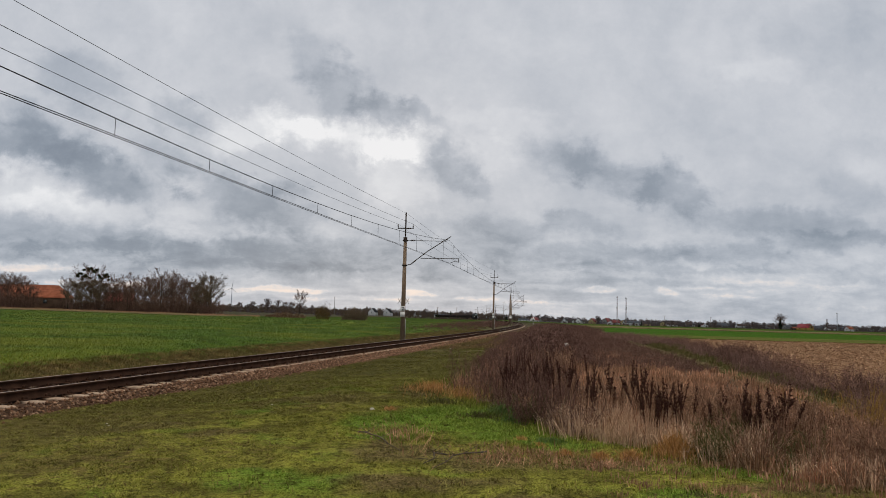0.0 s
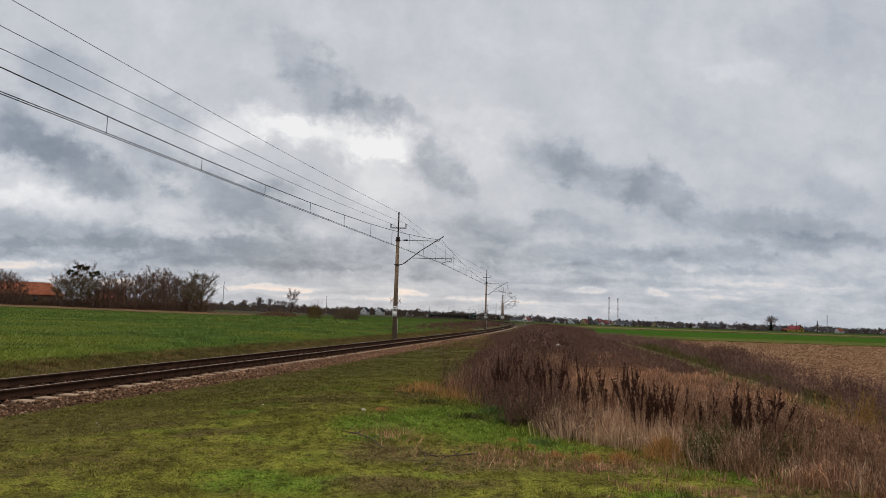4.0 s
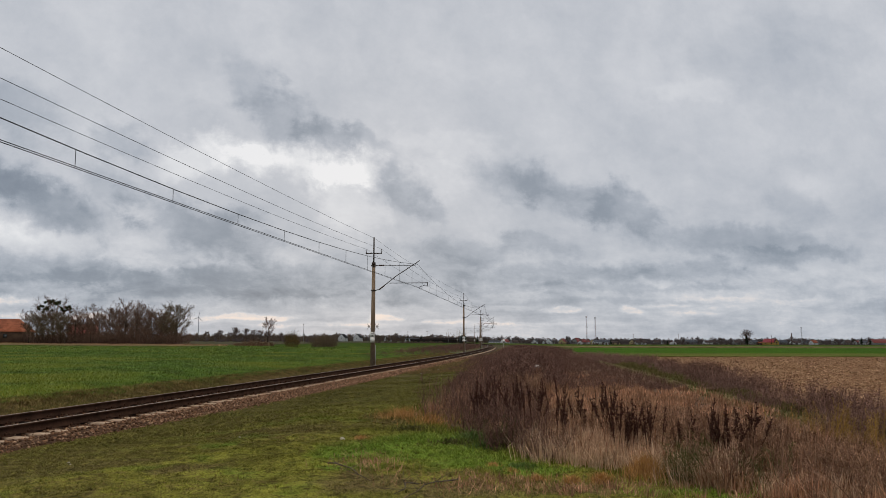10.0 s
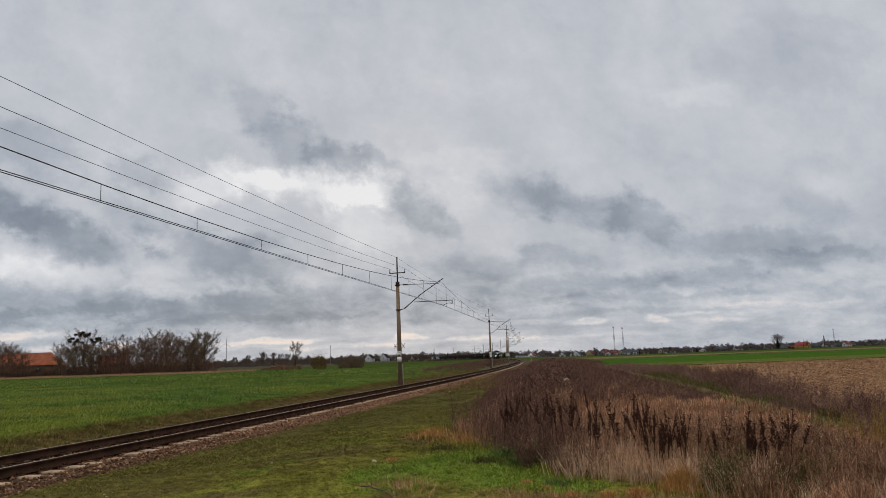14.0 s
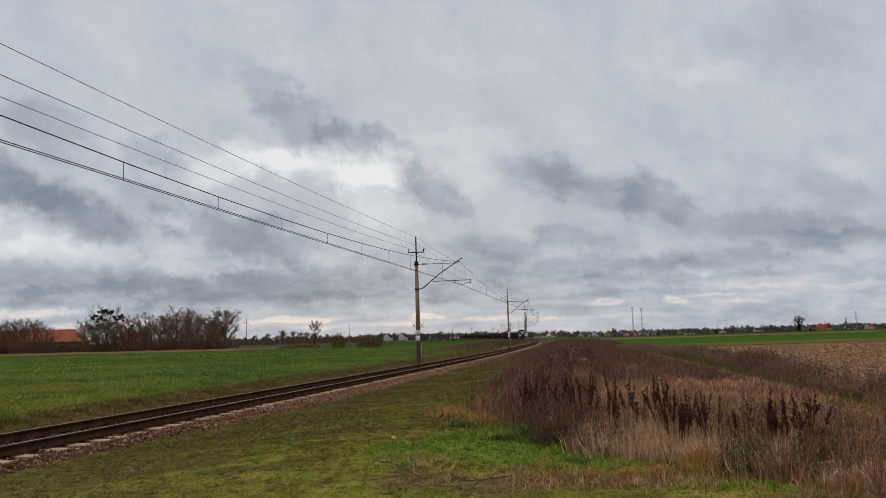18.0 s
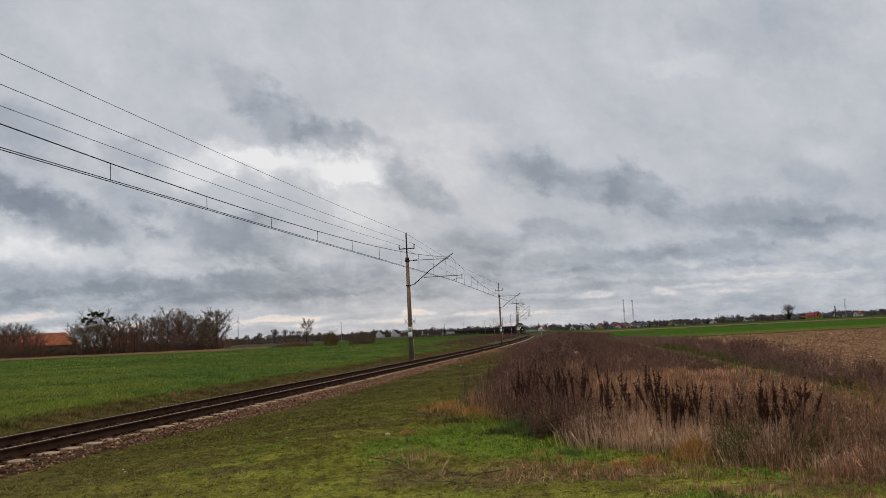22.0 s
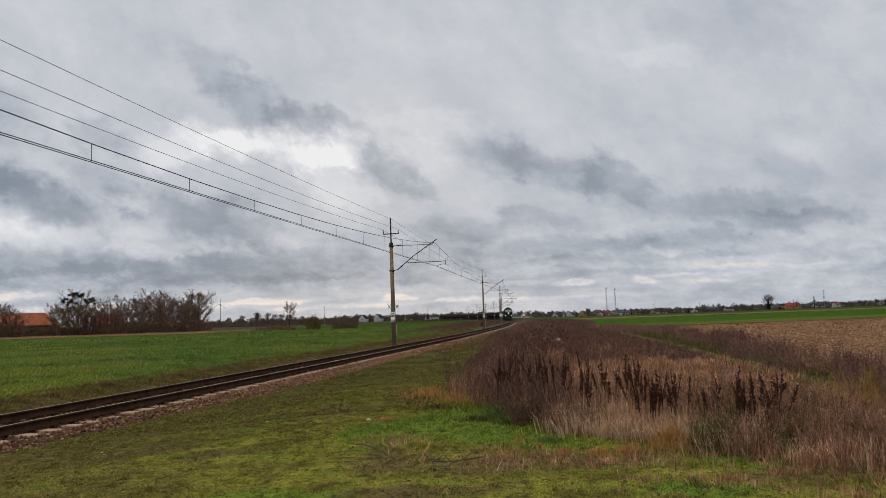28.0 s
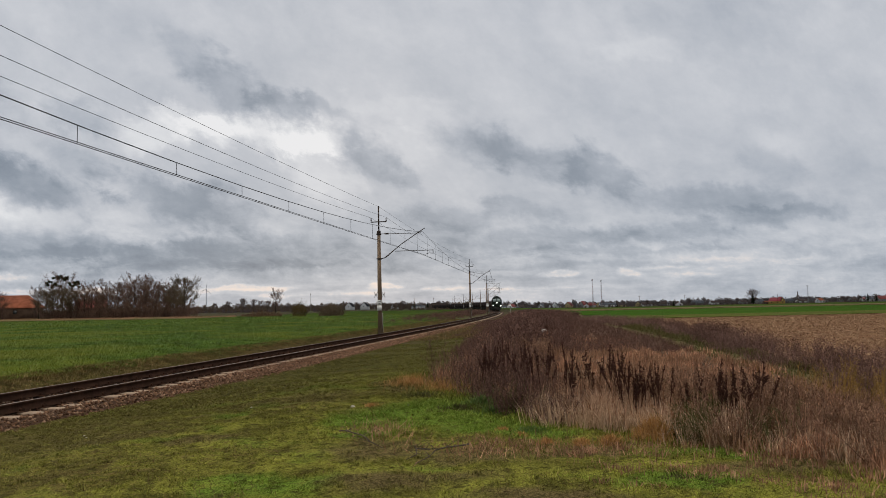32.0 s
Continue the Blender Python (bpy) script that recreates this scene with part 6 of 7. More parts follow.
def spread(templates, x, y, s, lean, seed, tall=1.0, fat=1.0):
    """Join turned, scaled and leaning copies of small plants."""
    r = np.random.default_rng(seed)
    mb = MB()
    pick = r.integers(len(templates), size=len(x))
    for k, (v, fs) in enumerate(templates):
        idx = np.where(pick == k)[0]
        if not len(idx):
            continue
        n = len(idx)
        a = r.uniform(0, 6.28, n)
        c, d = np.cos(a)[:, None], np.sin(a)[:, None]
        lx, ly = r.normal(0, lean, n)[:, None], r.normal(0, lean, n)[:, None]
        sc = s[idx][:, None]
        vx = (v[None, :, 0] * c - v[None, :, 1] * d) * sc * fat + lx * v[None, :, 2] * sc
        vy = (v[None, :, 0] * d + v[None, :, 1] * c) * sc * fat + ly * v[None, :, 2] * sc
        vz = v[None, :, 2] * sc * tall
        gz = ground_z(x[idx], y[idx]) - 0.02
        pts = np.stack([vx + x[idx][:, None], vy + y[idx][:, None], vz + gz[:, None]], -1)
        off = (len(v) * np.arange(n))[:, None, None]
        start = mb.n
        mb.v.append(pts.reshape(-1, 3))
        mb.n += n * len(v)
        for q in fs:
            mb.f.append((q[None] + off).reshape(-1, q.shape[1]) + start)
            mb.m.append(np.zeros(n * len(q), int))
    return mb


STALKS = [weed_template(100 + k, "stalk") for k in range(6)]
BUSHY = [weed_template(120 + k, "bushy") for k in range(5)]
FAR = [weed_template(130 + k, "far") for k in range(6)]


def tussocks(cx, cy, per, h, w, rad, seed, droop=0.5):
    """Clumps of blades that fan outwards and bend over."""
    r = np.random.default_rng(seed)
    n = len(cx) * per
    big = np.repeat(r.uniform(0.6, 1.15, len(cx)) * h, per)
    cx, cy = np.repeat(cx, per), np.repeat(cy, per)
    az, q = r.uniform(0, 6.28, n), np.abs(r.normal(0, 0.5, n))
    bx, by = cx + np.cos(az) * q * rad, cy + np.sin(az) * q * rad
    hh = big * r.uniform(0.45, 1.0, n)
    out = hh * np.abs(r.normal(0.1, droop * 0.6, n))
    b = np.stack([bx, by, ground_z(bx, by) - 0.01], -1)
    az = az + r.normal(0, 0.5, n)
    d = np.stack([np.cos(az), np.sin(az), np.zeros(n)], -1)
    up = np.array([0, 0, 1.0])
    mid = b + d * (out * 0.35)[:, None] + up * (hh * 0.62)[:, None]
    tip = b + d * out[:, None] + up * (hh * (1 - 0.45 * np.minimum(1, out / hh) ** 2))[:, None]
    a2 = r.uniform(0, 6.28, n)
    side = np.stack([np.cos(a2), np.sin(a2), np.zeros(n)], -1) * (w / 2) * (1 + np.hypot(bx, by) / 30)[:, None]
    v = np.stack([b - side, b + side, mid + side * 0.7, tip, mid - side * 0.7], 1).reshape(-1, 3)
    o = 5 * np.arange(n)[:, None]
    mb = MB()
    mb.add(v, o + np.array([[0, 1, 2, 4]]))
    mb.f.append(o + np.array([[4, 2, 3]]))
    mb.m.append(np.zeros(n, int))
    return mb


# near weed bed: stalks in the front belt, short dry grass behind it towards the trail
def belt(x, y):
    """How tall the weeds stand: high in the front belt and along the railway, low towards the trail."""
    k = x / y
    front = 1 - sm(y, 11.5, 15.0)
    rail_side = (1 - sm(k, 0.13, 0.22)) * (0.5 + 0.5 * sm(k, 0.03, 0.11))
    return np.clip(np.maximum(front * (0.55 + 0.45 * sm(x - weed_left(y), 0.0, 1.3)), rail_side) + 0.0, 0.0, 1)


x, y = scatter(5400, 7.6, 30, lambda q: weed_left(q) + 0.25, weed_right, 31, 1.2)
b_ = belt(x, y)
k = rl.random(len(x)) < 0.25 + 0.75 * b_
x, y, b_ = x[k], y[k], b_[k]
s = (0.22 + 0.58 * b_) * rl.uniform(0.65, 1.15, len(x)) * (0.4 + 0.6 * sm(weed_right(y) - x, 0.0, 3.5))
dark = (x / y < 0.15 + 0.1 * lumps(x, y, 0.5) + rl.normal(0, 0.03, len(x))) & (y > 11.5)
thing("weeds", spread(STALKS, x[~dark], y[~dark], s[~dark], 0.16, 32), M_WEED, "tall withered brown weeds with branching stalks", "weeds", kind="stuff")
thing("weeds", spread(STALKS, x[dark], y[dark], s[dark], 0.16, 132), M_WEEDFAR, "tall dark purple-brown weeds on the railway side", "weeds", kind="stuff")
x, y = scatter(1900, 7.6, 32, lambda q: weed_left(q) + 0.7, weed_right, 33, 1.2)
x, y = thin_out(x, y, 5, 0.5, 0.0)
k = rl.random(len(x)) < 0.15 + 0.85 * belt(x, y)
x, y = x[k], y[k]
thing("weeds", spread(BUSHY, x, y, (0.2 + 0.5 * belt(x, y)) * rl.uniform(0.7, 1.2, len(x)) * (0.4 + 0.6 * sm(weed_right(y) - x, 0.0, 3.5)), 0.14, 34), M_WEED, "dense brown withered undergrowth", "weeds", kind="stuff")
cx, cy = scatter(700, 7.7, 26, lambda q: weed_left(q) + 0.15, weed_right, 39, 1.25)
k = (cx / cy > 0.2 + 0.09 * lumps(cx, cy, 0.6)) | (cy < 12.0) | (rl.random(len(cx)) < 0.2)
cx, cy = cx[k], cy[k]
tall_c = (0.5 + 0.5 * belt(cx, cy)) * (0.4 + 0.6 * sm(weed_right(cy) - cx, 0.0, 3.5))
for lo, hi, hgt in ((0.0, 0.6, 0.34), (0.6, 0.85, 0.5), (0.85, 1.1, 0.62)):
    k = (tall_c >= lo) & (tall_c < hi)
    if k.any():
        thing("dry_grass", tussocks(cx[k], cy[k], 42, hgt, 0.010, 0.3, 40 + int(10 * hi), 0.75), M_DRY, "withered tan grass tussocks among the weeds", "dry grass", kind="stuff")
x, y = scatter(15000, 7.6, 40, lambda q: weed_left(q) + 0.3, weed_right, 35, 1.3)
x, y = thin_out(x, y, 6, 0.45, -0.3)
k = (x / y > 0.2 + 0.09 * lumps(x, y, 0.6)) | (y < 12.0) | (rl.random(len(x)) < 0.2)
x, y = x[k], y[k]
thing("dry_grass", blades(x, y, rl.uniform(0.16, 0.5, len(x)) * (0.55 + 0.65 * belt(x, y)) * (0.35 + 0.65 * sm(weed_right(y) - x, 0.0, 3.5)), 0.009 + 0.0005 * y, 0.55, 36), M_DRY, "withered tan grass among the weeds", "dry grass", kind="stuff")
rp = np.random.default_rng(37)
n = 6400
x = np.r_[rp.normal(2.86, 0.38, n), rp.normal(4.9, 0.5, 150), rp.normal(3.6, 0.12, 500)]
y = np.r_[11.2 + rp.normal(0, 0.6, n), rp.normal(8.3, 0.3, 150), rp.normal(9.25, 0.1, 500)]
k = x > weed_left(y) - 0.1
x, y = x[k], y[k]
thing("dry_grass", tussocks(x[::20], y[::20], 42, 0.52, 0.0062, 0.36, 38, 1.1), M_PALE, "pale straw-coloured tall grass clump", "dry grass", kind="stuff")
x, y = rp.uniform(1.0, 2.5, 210), rp.uniform(11.0, 15.0, 210)
k = x > weed_left(y) - 0.1
x, y = x[k], y[k]
thing("weeds", spread(BUSHY, x, y, rp.uniform(0.3, 0.7, len(x)), 0.16, 59), M_WEEDFAR, "dark brown undergrowth at the corner of the weeds", "weeds", kind="stuff")
# nearest weeds, where the bed widens towards the field
x, y = rp.uniform(3.3, 7.4, 260), rp.uniform(7.3, 9.6, 260)
k = (y > 7.3 + 2.0 * np.clip((4.6 - x) / 1.3, 0, 1)) & (x < y * 0.72 + 0.8)
x, y = x[k], y[k]
thing("weeds", spread(STALKS + BUSHY, x, y, rp.uniform(0.35, 0.8, len(x)), 0.18, 56), M_WEED, "tall withered brown weeds at the edge of the turf", "weeds", kind="stuff")
thing("dry_grass", tussocks(x[::2], y[::2], 46, 0.42, 0.007, 0.28, 57, 1.0), M_DRY, "withered tan grass at the edge of the turf", "dry grass", kind="stuff")
x, y = rp.uniform(4.0, 6.2, 60), rp.uniform(8.0, 8.9, 60)
k = x > weed_left(y) - 0.5
thing("dry_grass", tussocks(x[k], y[k], 40, 0.4, 0.006, 0.3, 62, 1.2), M_PALE, "bleached tan grass before the nearest weeds", "dry grass", kind="stuff")
x, y = np.r_[rp.normal(3.45, 0.18, 28), rp.normal(4.2, 0.25, 10), rp.normal(1.5, 0.3, 10)], np.r_[rp.normal(9.5, 0.13, 28), rp.normal(9.1, 0.15, 10), rp.normal(12.3, 0.3, 10)]
thing("leafy_weeds", spread(BUSHY, x, y, rp.uniform(0.32, 0.62, 48), 0.15, 58, fat=1.2), M_DARKWEED, "dark olive bushy weeds before the withered bed", "weeds", kind="stuff")
# further weeds, to the far end of the bed
x, y = scatter(9500, 26, 90, weed_left, weed_right, 41, 1.3)
tall_far = (1 - sm(x / y, 0.15, 0.21) * (1 - sm(y, 70, 95))) * (0.2 + 0.8 * sm(x / y, 0.085, 0.135))
thing("weeds", spread(FAR, x, y, (0.28 + 0.72 * tall_far) * rl.uniform(0.6, 1.35, len(x)) * np.where((np.abs(x / y - 0.162) < 0.014) & (y < 48), 0.35, 1.0), 0.12, 42, fat=1.0), M_WEEDFAR, "withered brown weeds along the track", "weeds", kind="stuff")
x, y = scatter(2600, 48, 200, lambda q: track_x(q) + 2.3 + 1.6 * (1 - sm(q, 50, 90)), lambda q: np.minimum(weed_left(np.minimum(q, 90)) + 1.0, track_x(q) + 9), 143, 1.2)
thing("weeds", spread(FAR, x, y, rl.uniform(0.22, 0.5, len(x)) * (0.5 + 0.5 * sm(y, 55, 75)) * (1 - 0.8 * sm(y, 85, 110)), 0.14, 144, fat=2.0), M_WEEDFAR, "low withered weeds beside the ballast", "weeds", kind="stuff")
x, y = scatter(30000, 45, 170, lambda q: track_x(q) + 2.0, lambda q: track_x(q) + 9, 145, 1.3)
thing("bank_grass", blades(x, y, rl.uniform(0.05, 0.16, len(x)) * (1 - 0.5 * sm(y, 80, 110)), 0.04, 0.7, 146), M_VERGE, "faded brown-green grass beside the ballast", "grass", kind="stuff")
x, y = scatter(1900, 85, 190, lambda q: track_x(q) + 6.5, weed_right, 43)
thing("weeds", spread(FAR, x, y, rl.uniform(0.45, 0.85, len(x)), 0.12, 44, fat=2.2), M_WEEDFAR, "withered brown weeds beyond the bend", "weeds", kind="stuff")
x, y = scatter(1500, 62, 240, lambda q: track_x(q) - 9, lambda q: track_x(q) - 3.2, 45)
thing("weeds", spread(FAR, x, y, rl.uniform(0.35, 1.0, len(x)) * sm(y, 50, 130), 0.12, 46, fat=2.0), M_WEEDFAR, "withered brown weeds on the railway bank", "weeds", kind="stuff")
# low shrubs beyond the trail
x, y = scatter(1150, 13, 66, lambda q: field_edge(q) - 0.9 - 0.01 * q, lambda q: field_edge(q) + 0.6, 47, 1.5)
x, y = thin_out(x, y, 8, 0.5, 0.12)
thing("weeds", spread(BUSHY, x, y, rl.uniform(0.3, 0.72, len(x)) * (1.25 - 0.4 * sm(y, 22, 45)), 0.14, 48, fat=1.3), M_BRUSH, "low purple-brown brush beside the field trail", "weeds", kind="stuff")
x, y = scatter(350, 55, 80, lambda q: 10 + 0.07 * q, lambda q: 13 + 0.1 * q, 49)
thing("weeds", spread(FAR, x, y, rl.uniform(0.4, 0.8, len(x)), 0.12, 50, fat=1.4), M_BRUSH, "low brown brush at the field corner", "weeds", kind="stuff")
# separate dark bushes standing along the edge of the stubble
cy = np.r_[rp.uniform(13, 40, 20), rp.uniform(38, 62, 8)]
cx = field_edge(cy) - rp.uniform(-0.7, 0.5, len(cy))
x, y = np.repeat(cx, 9) + rp.normal(0, 0.3, 9 * len(cx)), np.repeat(cy, 9) + rp.normal(0, 0.4, 9 * len(cx))
thing("weeds", spread(BUSHY, x, y, np.repeat(rp.uniform(0.55, 1.0, len(cx)), 9) * rp.uniform(0.75, 1.15, len(x)), 0.14, 148, fat=1.1), M_WEEDFAR, "dark withered bushes between trail and stubble", "weeds", kind="stuff")
# green and dark undergrowth at the foot of the weeds
x, y = scatter(14000, 7.5, 20, lambda q: weed_left(q) - 0.35, lambda q: weed_left(q) + 1.4, 51)
thing("grass", blades(x, y, rl.uniform(0.04, 0.12, len(x)), 0.010, 0.6, 52), M_BLADE, "longer green grass at the foot of the weeds", "grass", kind="stuff")
x, y = scatter(16000, 9, 62, lambda q: trail_mid(q) - 0.5, lambda q: field_edge(q) - 0.3, 53, 1.5)
thing("grass", blades(x, y, rl.uniform(0.04, 0.14, len(x)), 0.02, 0.7, 54), M_LUSHVERGE, "grass along the field trail", "grass", kind="stuff")


# dock plants: one dark spike cluster each
def build_dock(seed):
    r = np.random.default_rng(seed)
    d = empty("dock_plant", "dead dock plant with dark brown seed spikes", "weed", "dock plants")
    for k in range(r.integers(1, 4)):
        lean, high = r.normal(0, 0.13, 2) * (1 if k else 0.5), r.uniform(0.68, 1.0) if k else 1.0
        line = np.array([(0, 0, 0), (*(lean * 0.35 + r.normal(0, 0.012, 2)), high * 0.5), (*(lean + r.normal(0, 0.02, 2)), high)])
        part("stem", MB().tube(line, [0.007, 0.006, 0.003], 4), M_DOCK, d)
        for m in range(r.integers(2, 5)):
            z0 = r.uniform(0.5, 0.8) * high if m else 0.55 * high
            p0 = np.array([np.interp(z0, line[:, 2], line[:, i]) for i in range(3)])
            a, rise = r.uniform(0, 6.28), r.uniform(0.1, 0.24) * high
            out = r.uniform(0.025, 0.075)
            top = p0 + [np.cos(a) * out, np.sin(a) * out, rise] if m else line[2]
            mid = (p0 + top) / 2 + [np.cos(a) * out * 0.3, np.sin(a) * out * 0.3, -0.01]
            n = 58 if m else 120
            t = r.random(n)
            # seeds sit in whorls with gaps between them
            t = np.clip(t + 0.03 * np.sin(t * 40), 0, 1)[:, None]
            c = (1 - t) ** 2 * p0 + 2 * t * (1 - t) * (2 * mid - (p0 + top) / 2) + t ** 2 * top
            fat = (0.5 + 1.2 * t * (1.1 - t) ** 0.6) * (0.85 + 0.3 * np.abs(np.sin(t * 9 + seed))) * r.uniform(0.85, 1.3)
            tip = c + np.stack([r.normal(0, 0.017, n), r.normal(0, 0.017, n), r.uniform(-0.008, 0.026, n)], -1) * fat
            mb = MB()
            fan(mb, c, tip, 0.0105)
            mb.tube([p0, mid, top], [0.004, 0.0035, 0.002], 3)
            part("seed_spike", mb, M_DOCK, d)
    return d



# place and height
DOCKS = [(2.83, 14.88, 1.04), (2.66, 14.93, 0.88), (2.98, 14.9, 0.9), (2.31, 11.49, 0.95), (2.21, 11.64, 0.92), (2.34, 11.74, 0.83), (2.69, 12.03, 1.04), (3.04, 12.26, 1.04), (3.06, 12.61, 0.9), (2.89, 12.39, 0.84), (2.91, 11.22, 1.04), (2.98, 11.23, 0.84), (2.96, 11.39, 0.87), (2.99, 11.13, 1.04), (2.96, 11.33, 0.84), (3.02, 10.7, 0.93), (3.02, 10.71, 0.81), (2.89, 10.78, 0.87), (3.16, 10.7, 0.72), (2.98, 10.74, 0.66), (3.31, 10.84, 0.61), (3.25, 10.6, 0.9), (3.33, 10.6, 0.92), (3.41, 10.5, 0.85), (3.62, 10.4, 0.7), (3.62, 10.41, 0.58), (3.59, 10.45, 0.57), (3.77, 9.7, 0.98), (3.86, 9.92, 0.85), (3.66, 9.99, 0.82), (3.8, 9.6, 0.8), (4.12, 9.73, 0.73), (3.91, 9.72, 0.73), (3.93, 9.6, 0.91), (3.88, 9.64, 0.78), (3.96, 9.6, 0.81), (4.13, 9.6, 0.89), (4.28, 9.6, 0.96), (4.23, 9.63, 0.89), (4.29, 9.77, 0.86), (1.28, 14.76, 1.03), (1.4, 14.52, 0.97), (1.24, 14.78, 0.91), (1.35, 14.71, 0.91), (1.83, 16.72, 1.04), (1.69, 16.97, 1.0), (1.67, 16.78, 0.83), (1.79, 15.74, 1.04), (1.73, 15.75, 1.0), (1.75, 13.71, 0.93), (1.58, 14.08, 0.77), (2.04, 14.52, 1.04), (1.99, 14.57, 0.9), (1.97, 14.66, 0.98), (1.93, 13.14, 1.04), (1.88, 13.16, 0.92), (2.0, 12.55, 1.03), (2.25, 13.48, 1.04), (2.04, 13.83, 0.88)]
dock_kinds = [build_dock(60 + k) for k in range(9)]
rd = np.random.default_rng(61)
for i, (dx, dy, high) in enumerate(DOCKS):
    ob, tu = dock_kinds[i % 9], rd.uniform(0, 6)
    if i < 9:
        place(ob, dx, dy, tu, high, 0.02)
    else:
        again(ob, dx, dy, tu, high, 0.02)


# tufts and small plants on the turf
def tuft(name, x, y, n, h, w, rad, mat, label, seed, lean=0.5):
    r = np.random.default_rng(seed)
    a, q = r.uniform(0, 6.28, n), np.abs(r.normal(0, rad * 0.5, n))
    px, py = x + np.cos(a) * q, y + np.sin(a) * q
    return thing(name, blades(px, py, h * r.uniform(0.3, 0.85, n) * (1.1 - 0.5 * np.minimum(1, q / rad)), w, lean, seed + 1), mat, label, "grass tuft", "grass tufts", kind="stuff")


TUFTS = [(2.95, 9.75, 1300, 0.42, 0.27), (-0.15, 17.4, 700, 0.36, 0.8), (0.5, 16.4, 500, 0.32, 0.7), (2.0, 9.6, 320, 0.14, 0.14), (2.35, 9.55, 420, 0.17, 0.18), (1.6, 9.75, 260, 0.13, 0.12), (1.35, 10.3, 160, 0.1, 0.12), (-0.85, 13.6, 260, 0.12, 0.16), (1.15, 10.9, 200, 0.1, 0.14)]
for i, (tx, ty, n, h, rad) in enumerate(TUFTS):
    tuft("grass_tuft", tx, ty, n, h, 0.008, rad, M_ORANGE, "withered orange grass tuft on the turf", 70 + 2 * i, 0.45 if i == 0 else 0.9)
for i, (tx, ty, n, h, rad) in enumerate([(2.6, 7.6, 160, 0.07, 0.3), (1.55, 10.75, 380, 0.12, 0.3), (0.7, 13.0, 380, 0.14, 0.4), (1.2, 12.3, 420, 0.2, 0.3), (0.1, 15.2, 500, 0.16, 0.7), (1.1, 13.4, 500, 0.25, 0.4)]):
    tuft("leafy_weed", tx, ty, n, h, 0.016, rad, M_LEAF if i % 2 else M_DARKWEED, "low dark green leafy weed on the turf", 110 + 2 * i, 0.9)
x = np.r_[rd.normal(0.95, 0.5, 700), rd.normal(2.0, 0.8, 700), rd.normal(-0.55, 0.25, 500)]
y = np.r_[rd.normal(9.6, 0.25, 700), rd.normal(9.1, 0.25, 700), rd.normal(11.0, 0.5, 500)]
thing("dry_grass", blades(x, y, rd.uniform(0.03, 0.13, len(x)), 0.006, 1.1, 90), M_DRY, "sparse withered stalks on the bare turf", "dry grass", kind="stuff")

# small tussocks all over the turf, and along the trail
cx, cy = scatter(2400, 4.2, 20, lambda q: lawn_left(q) + 0.2, lambda q: weed_left(q) - 0.1, 96, 1.2)
thing("grass", tussocks(cx, cy, 24, 0.05, 0.008, 0.08, 97, 1.0), M_BLADE, "small grass tussocks on the turf", "grass", kind="stuff")
cx, cy = scatter(520, 12, 62, lambda q: trail_mid(q) + 0.7, lambda q: field_edge(q) - 0.2, 98, 1.4)
thing("grass", tussocks(cx, cy, 26, 0.24, 0.012, 0.3, 99, 0.9), M_LUSHVERGE, "grass tussocks between trail and field", "grass", kind="stuff")
cx, cy = np.r_[rd.uniform(3.4, 6.5, 60), rd.uniform(1.5, 4.0, 18)], np.r_[rd.uniform(7.0, 8.6, 60), rd.uniform(8.2, 9.4, 18)]
thing("dry_grass", tussocks(cx, cy, 24, 0.16, 0.008, 0.2, 94, 1.0), M_DRY, "low withered grass before the weeds", "dry grass", kind="stuff")
cx, cy = np.r_[rd.uniform(3.2, 5.6, 110), rd.uniform(1.6, 3.2, 45)], np.r_[rd.uniform(6.0, 7.5, 110), rd.uniform(7.2, 8.4, 45)]
cx, cy = thin_out(cx, cy, 163, 1.3, -0.1)
thing("dry_grass", tussocks(cx, cy, 26, 0.11, 0.006, 0.2, 164, 1.3), M_DRY, "matted russet grass on the turf", "dry grass", kind="stuff")
x, y = scatter(5000, 4.6, 10.5, lambda q: -0.45 * q, lambda q: np.minimum(weed_left(q), 0.62 * q), 165, 1.1)
x, y = thin_out(x, y, 166, 1.1, 0.05)
thing("dry_grass", blades(x, y, rd.uniform(0.025, 0.075, len(x)), 0.006, 1.2, 167), M_VERGE, "short brown withered blades in the turf", "dry grass", kind="stuff")
sapling = thing("bare_sapling", shrub_mesh(44, 1.2, 0.45, 9, 0.005, 2.2), M_WEEDFAR, "thin bare brown sapling at the edge of the weeds", "shrub", "bare saplings")
place(sapling, 0.35, 21.2)
again(sapling, 0.85, 20.6, 2.0, 0.75)
# yellow stalks at the outer end of the weed bed
x, y = rd.normal(6.7, 0.5, 70), rd.normal(11.6, 1.0, 70)
thing("yellow_weeds", spread(STALKS, x, y, rd.uniform(0.45, 0.85, 70), 0.14, 95), M_YELLOW, "yellowed weed stalks among brown weeds", "weeds", kind="stuff")
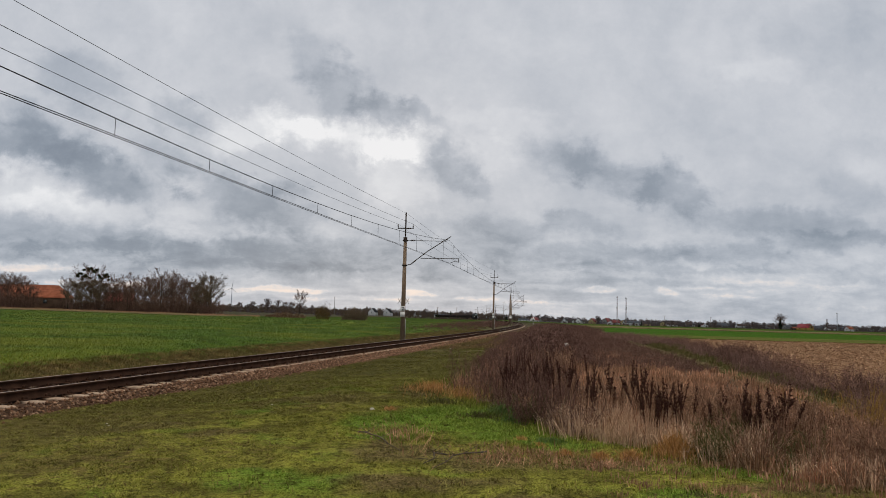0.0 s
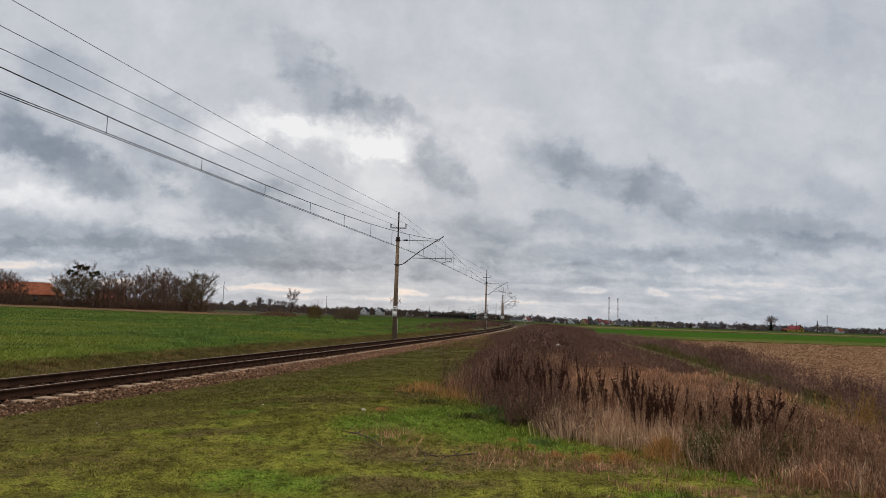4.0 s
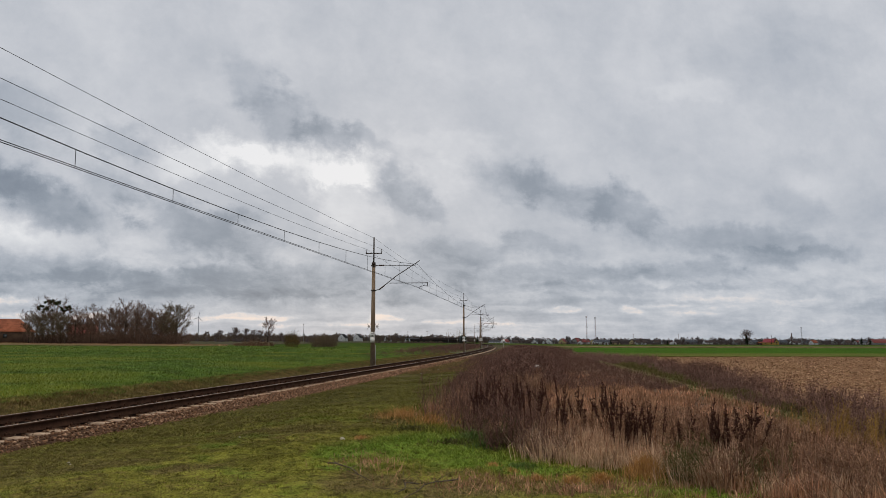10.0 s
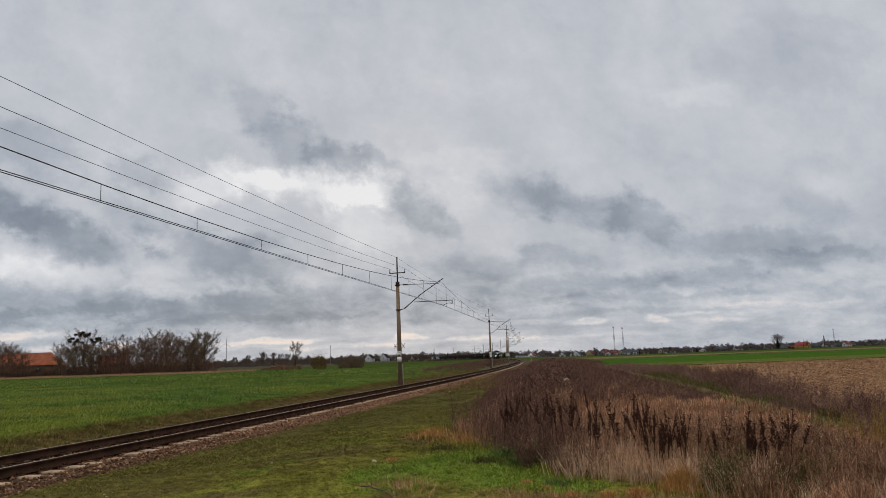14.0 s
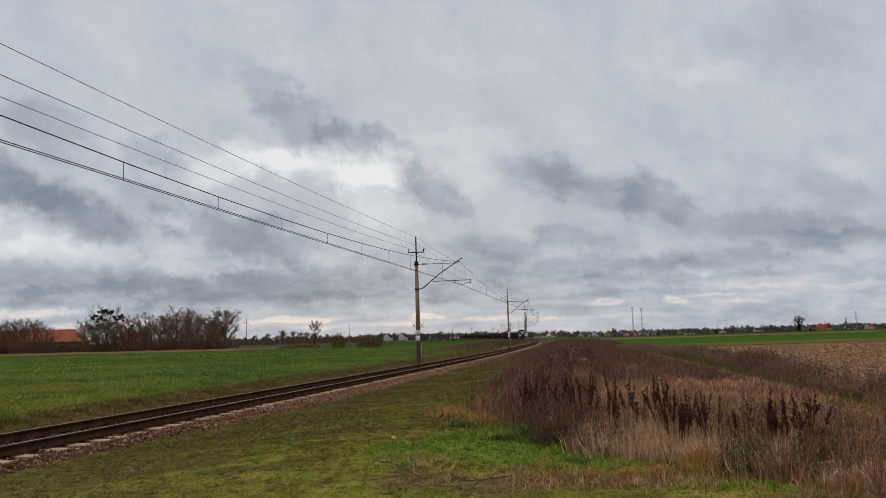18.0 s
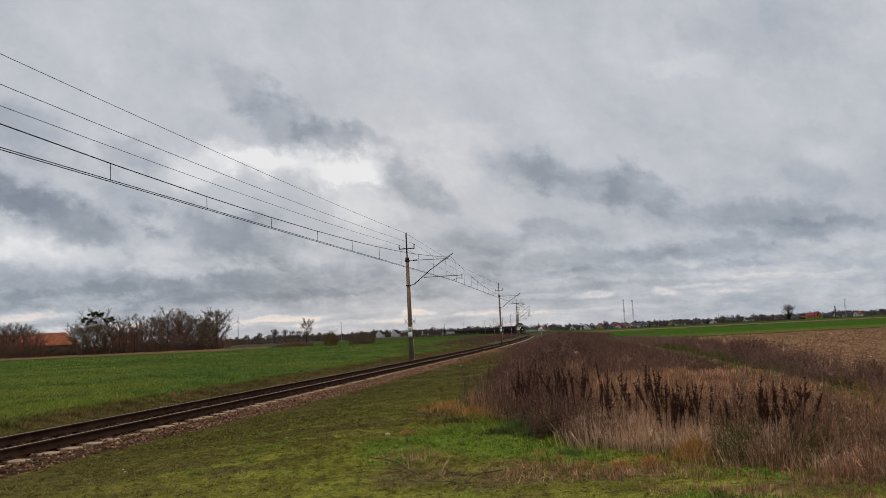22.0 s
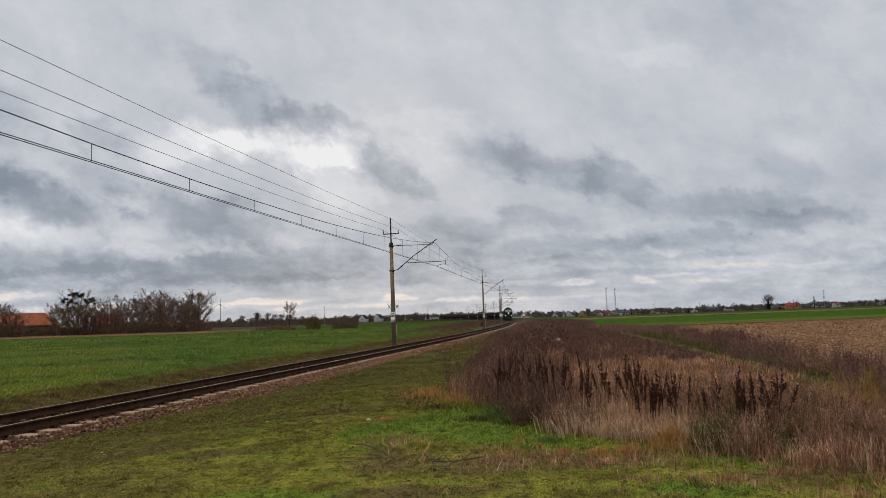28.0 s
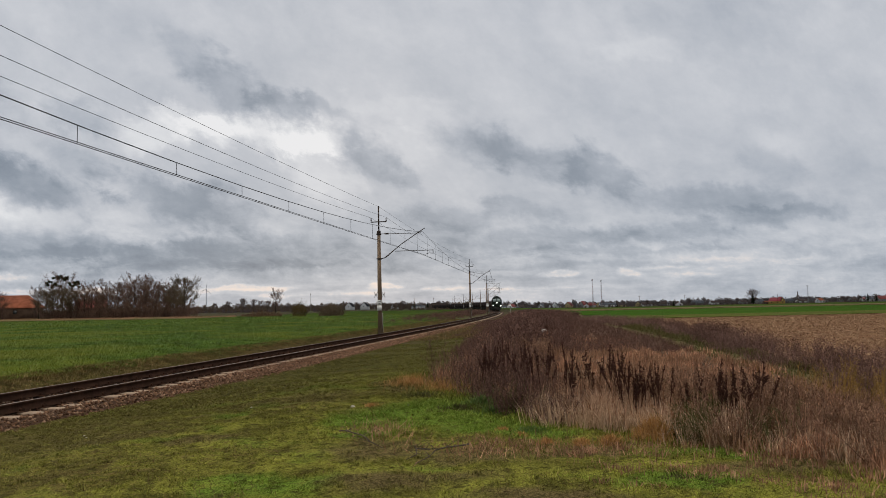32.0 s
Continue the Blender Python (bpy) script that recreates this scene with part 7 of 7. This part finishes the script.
# fallen branches lying in the turf
M_BRANCH = surface("grey_dead_wood", (0.075, 0.06, 0.05), (0.13, 0.105, 0.085), 4, 40, 0.9, 0, 0.2)
for i, (p, q) in enumerate([((-1.14, 11.03), (-0.49, 9.45)), ((0.61, 9.66), (-0.09, 8.65)), ((0.1, 9.4), (-0.12, 8.8))]):
    r = np.random.default_rng(130 + i)
    t = np.linspace(0, 1, 6)
    px, py = p[0] + (q[0] - p[0]) * t + r.normal(0, 0.03, 6), p[1] + (q[1] - p[1]) * t
    pz = ground_z(px, py) + 0.03 + 0.05 * np.sin(t * 3.1)
    line = np.stack([px, py, pz], -1)
    e = empty("fallen_branch", "grey dead branch with thin twigs lying on turf", "branch", "fallen branches")
    part("limb", MB().tube(line, np.linspace(0.011, 0.004, 6), 6), M_BRANCH, e)
    tw = MB()
    for k in range(9):
        b = line[r.integers(1, 5)] + r.normal(0, 0.02, 3) * [1, 1, 0]
        tw.tube([b, b + np.array([*r.normal(0, 0.14, 2), r.uniform(0.0, 0.14)])], [0.004, 0.0015], 3)
    tagged(part("twigs", tw, M_BRANCH, e), kind="stuff")


def pebble(name, x, y, size, mat, label, seed, lift=0.3):
    r = np.random.default_rng(seed)
    bm = bmesh.new()
    bmesh.ops.create_icosphere(bm, subdivisions=2, radius=1)
    for v in bm.verts:
        k = 1 + 0.22 * noise.noise(v.co * 1.7 + Vector((seed, 0, 0)))
        v.co = Vector((v.co.x * size[0] * k, v.co.y * size[1] * k, v.co.z * size[2] * k))
    me = bpy.data.meshes.new(name)
    bm.to_mesh(me)
    bm.free()
    me.materials.append(mat)
    ob = new(name, me)
    ob.location = (x, y, float(ground_z(x, y)) + size[2] * lift)
    return tagged(ob, label, "stone")


M_STONE = surface("pale_stone", (0.34, 0.31, 0.26), (0.46, 0.43, 0.37), 8, 60, 0.85, 0, 0.3)
M_WHITESTONE = surface("whitish_stone", (0.5, 0.48, 0.45), (0.62, 0.6, 0.56), 6, 40, 0.85, 0, 0.3)
pebble("stone", -1.18, 13.8, (0.045, 0.04, 0.032), M_STONE, "pale stone lying on the turf", 1)
pebble("boulder", 7.62, 47.0, (0.22, 0.2, 0.13), M_WHITESTONE, "pale boulder half hidden among weeds", 2, 1.0)
for i, (px, py) in enumerate([(-5.35, 12.6), (-5.15, 12.2), (-3.2, 14.9), (-4.5, 11.0), (0.6, 45.0), (1.2, 50.0), (1.8, 51.0), (-0.2, 13.5)]):
    pebble("stone", px, py, (0.008 + 0.001 * py, 0.008 + 0.0008 * py, 0.005 + 0.0006 * py), M_STONE, "small pale stone beside the track", 3 + i)

# maize straw on the harvested field
rstr = np.random.default_rng(140)
n = 170000
y = 12 + 66 * rstr.random(n) ** 1.25
x = field_edge(y) + 0.3 + (y * 0.55 + 2) * rstr.random(n)
a = rstr.uniform(0, 6.28, n)
ln, wd = rstr.uniform(0.03, 0.11, n) * (1 + y / 80), rstr.uniform(0.005, 0.012, n) * (1 + y / 60)
tilt = rstr.normal(0, 0.25, n)
dvec = np.stack([np.cos(a), np.sin(a), tilt], -1) * (ln / 2)[:, None]
svec = np.stack([-np.sin(a), np.cos(a), rstr.normal(0, 0.4, n)], -1) * (wd / 2)[:, None]
c = np.stack([x, y, ground_z(x, y) + 0.075 + np.abs(tilt) * ln / 2], -1)
v = np.stack([c - dvec - svec, c + dvec - svec, c + dvec + svec, c - dvec + svec], 1).reshape(-1, 3)
thing("maize_straw", MB().add(v, np.arange(4 * n).reshape(-1, 4)), M_STRAW, "scattered pale maize straw and stubble", "straw", kind="stuff")

# ---------------------------------------------------------------- sleepers, one by one
def sleeper_mesh(seed):
    r = np.random.default_rng(seed)
    mb = MB().box((0, 0, -0.08), (2.5 + r.normal(0, 0.03), 0.23, 0.16), chamfer=0.02)
    return mb.mesh("sleeper", M_SLEEPER)


SLEEPERS = [sleeper_mesh(k) for k in range(5)]
chair = MB()
chair.box((0, 0, 0.01), (0.36, 0.17, 0.025), chamfer=0.008)
for sx in (-0.1, 0.1):
    chair.box((sx, 0, 0.045), (0.055, 0.12, 0.06), chamfer=0.012)
    chair.disc((sx * 1.05, 0, 0.07), (0, 0, 1), 0.022, 0.03, 6)
CHAIR = chair.mesh("rail_chair", M_RAIL)
rz = np.random.default_rng(150)
s0 = s_of(8.0)
for i in range(290):
    sx, sy, sh = on_track(s0 + i * 0.655 + rz.normal(0, 0.045))
    m = Matrix.Translation((sx, sy, SLEEPER_Z + rz.normal(0, 0.006))) @ Matrix.Rotation(-sh + rz.normal(0, 0.02), 4, "Z")
    ob = part("sleeper", SLEEPERS[i % 5], None, track, at=m)
    if i < 110:
        for off in (-0.7525, 0.7525):
            part("rail_chair", CHAIR, None, ob, at=Matrix.Translation((off, 0, 0)))


# ---------------------------------------------------------------- what moves
def motions():
    times = [0, 4, 8, 12, 16, 20, 24, 28, 32]
    walk(cloud_deck, [(0, pose(0, 0, 0)), (32, pose(-50.0, 0, 0))])
    walk(loco, [(t, riding(TRAIN_S0 + TRAIN_V * t, LOCO_L)) for t in times])
    for k, wg in enumerate(WAGONS):
        start = TRAIN_S0 + LOCO_L + 1.0 + k * (WAGON_L + 0.9)
        walk(wg, [(t, riding(start + TRAIN_V * t, WAGON_L)) for t in times])


motions()
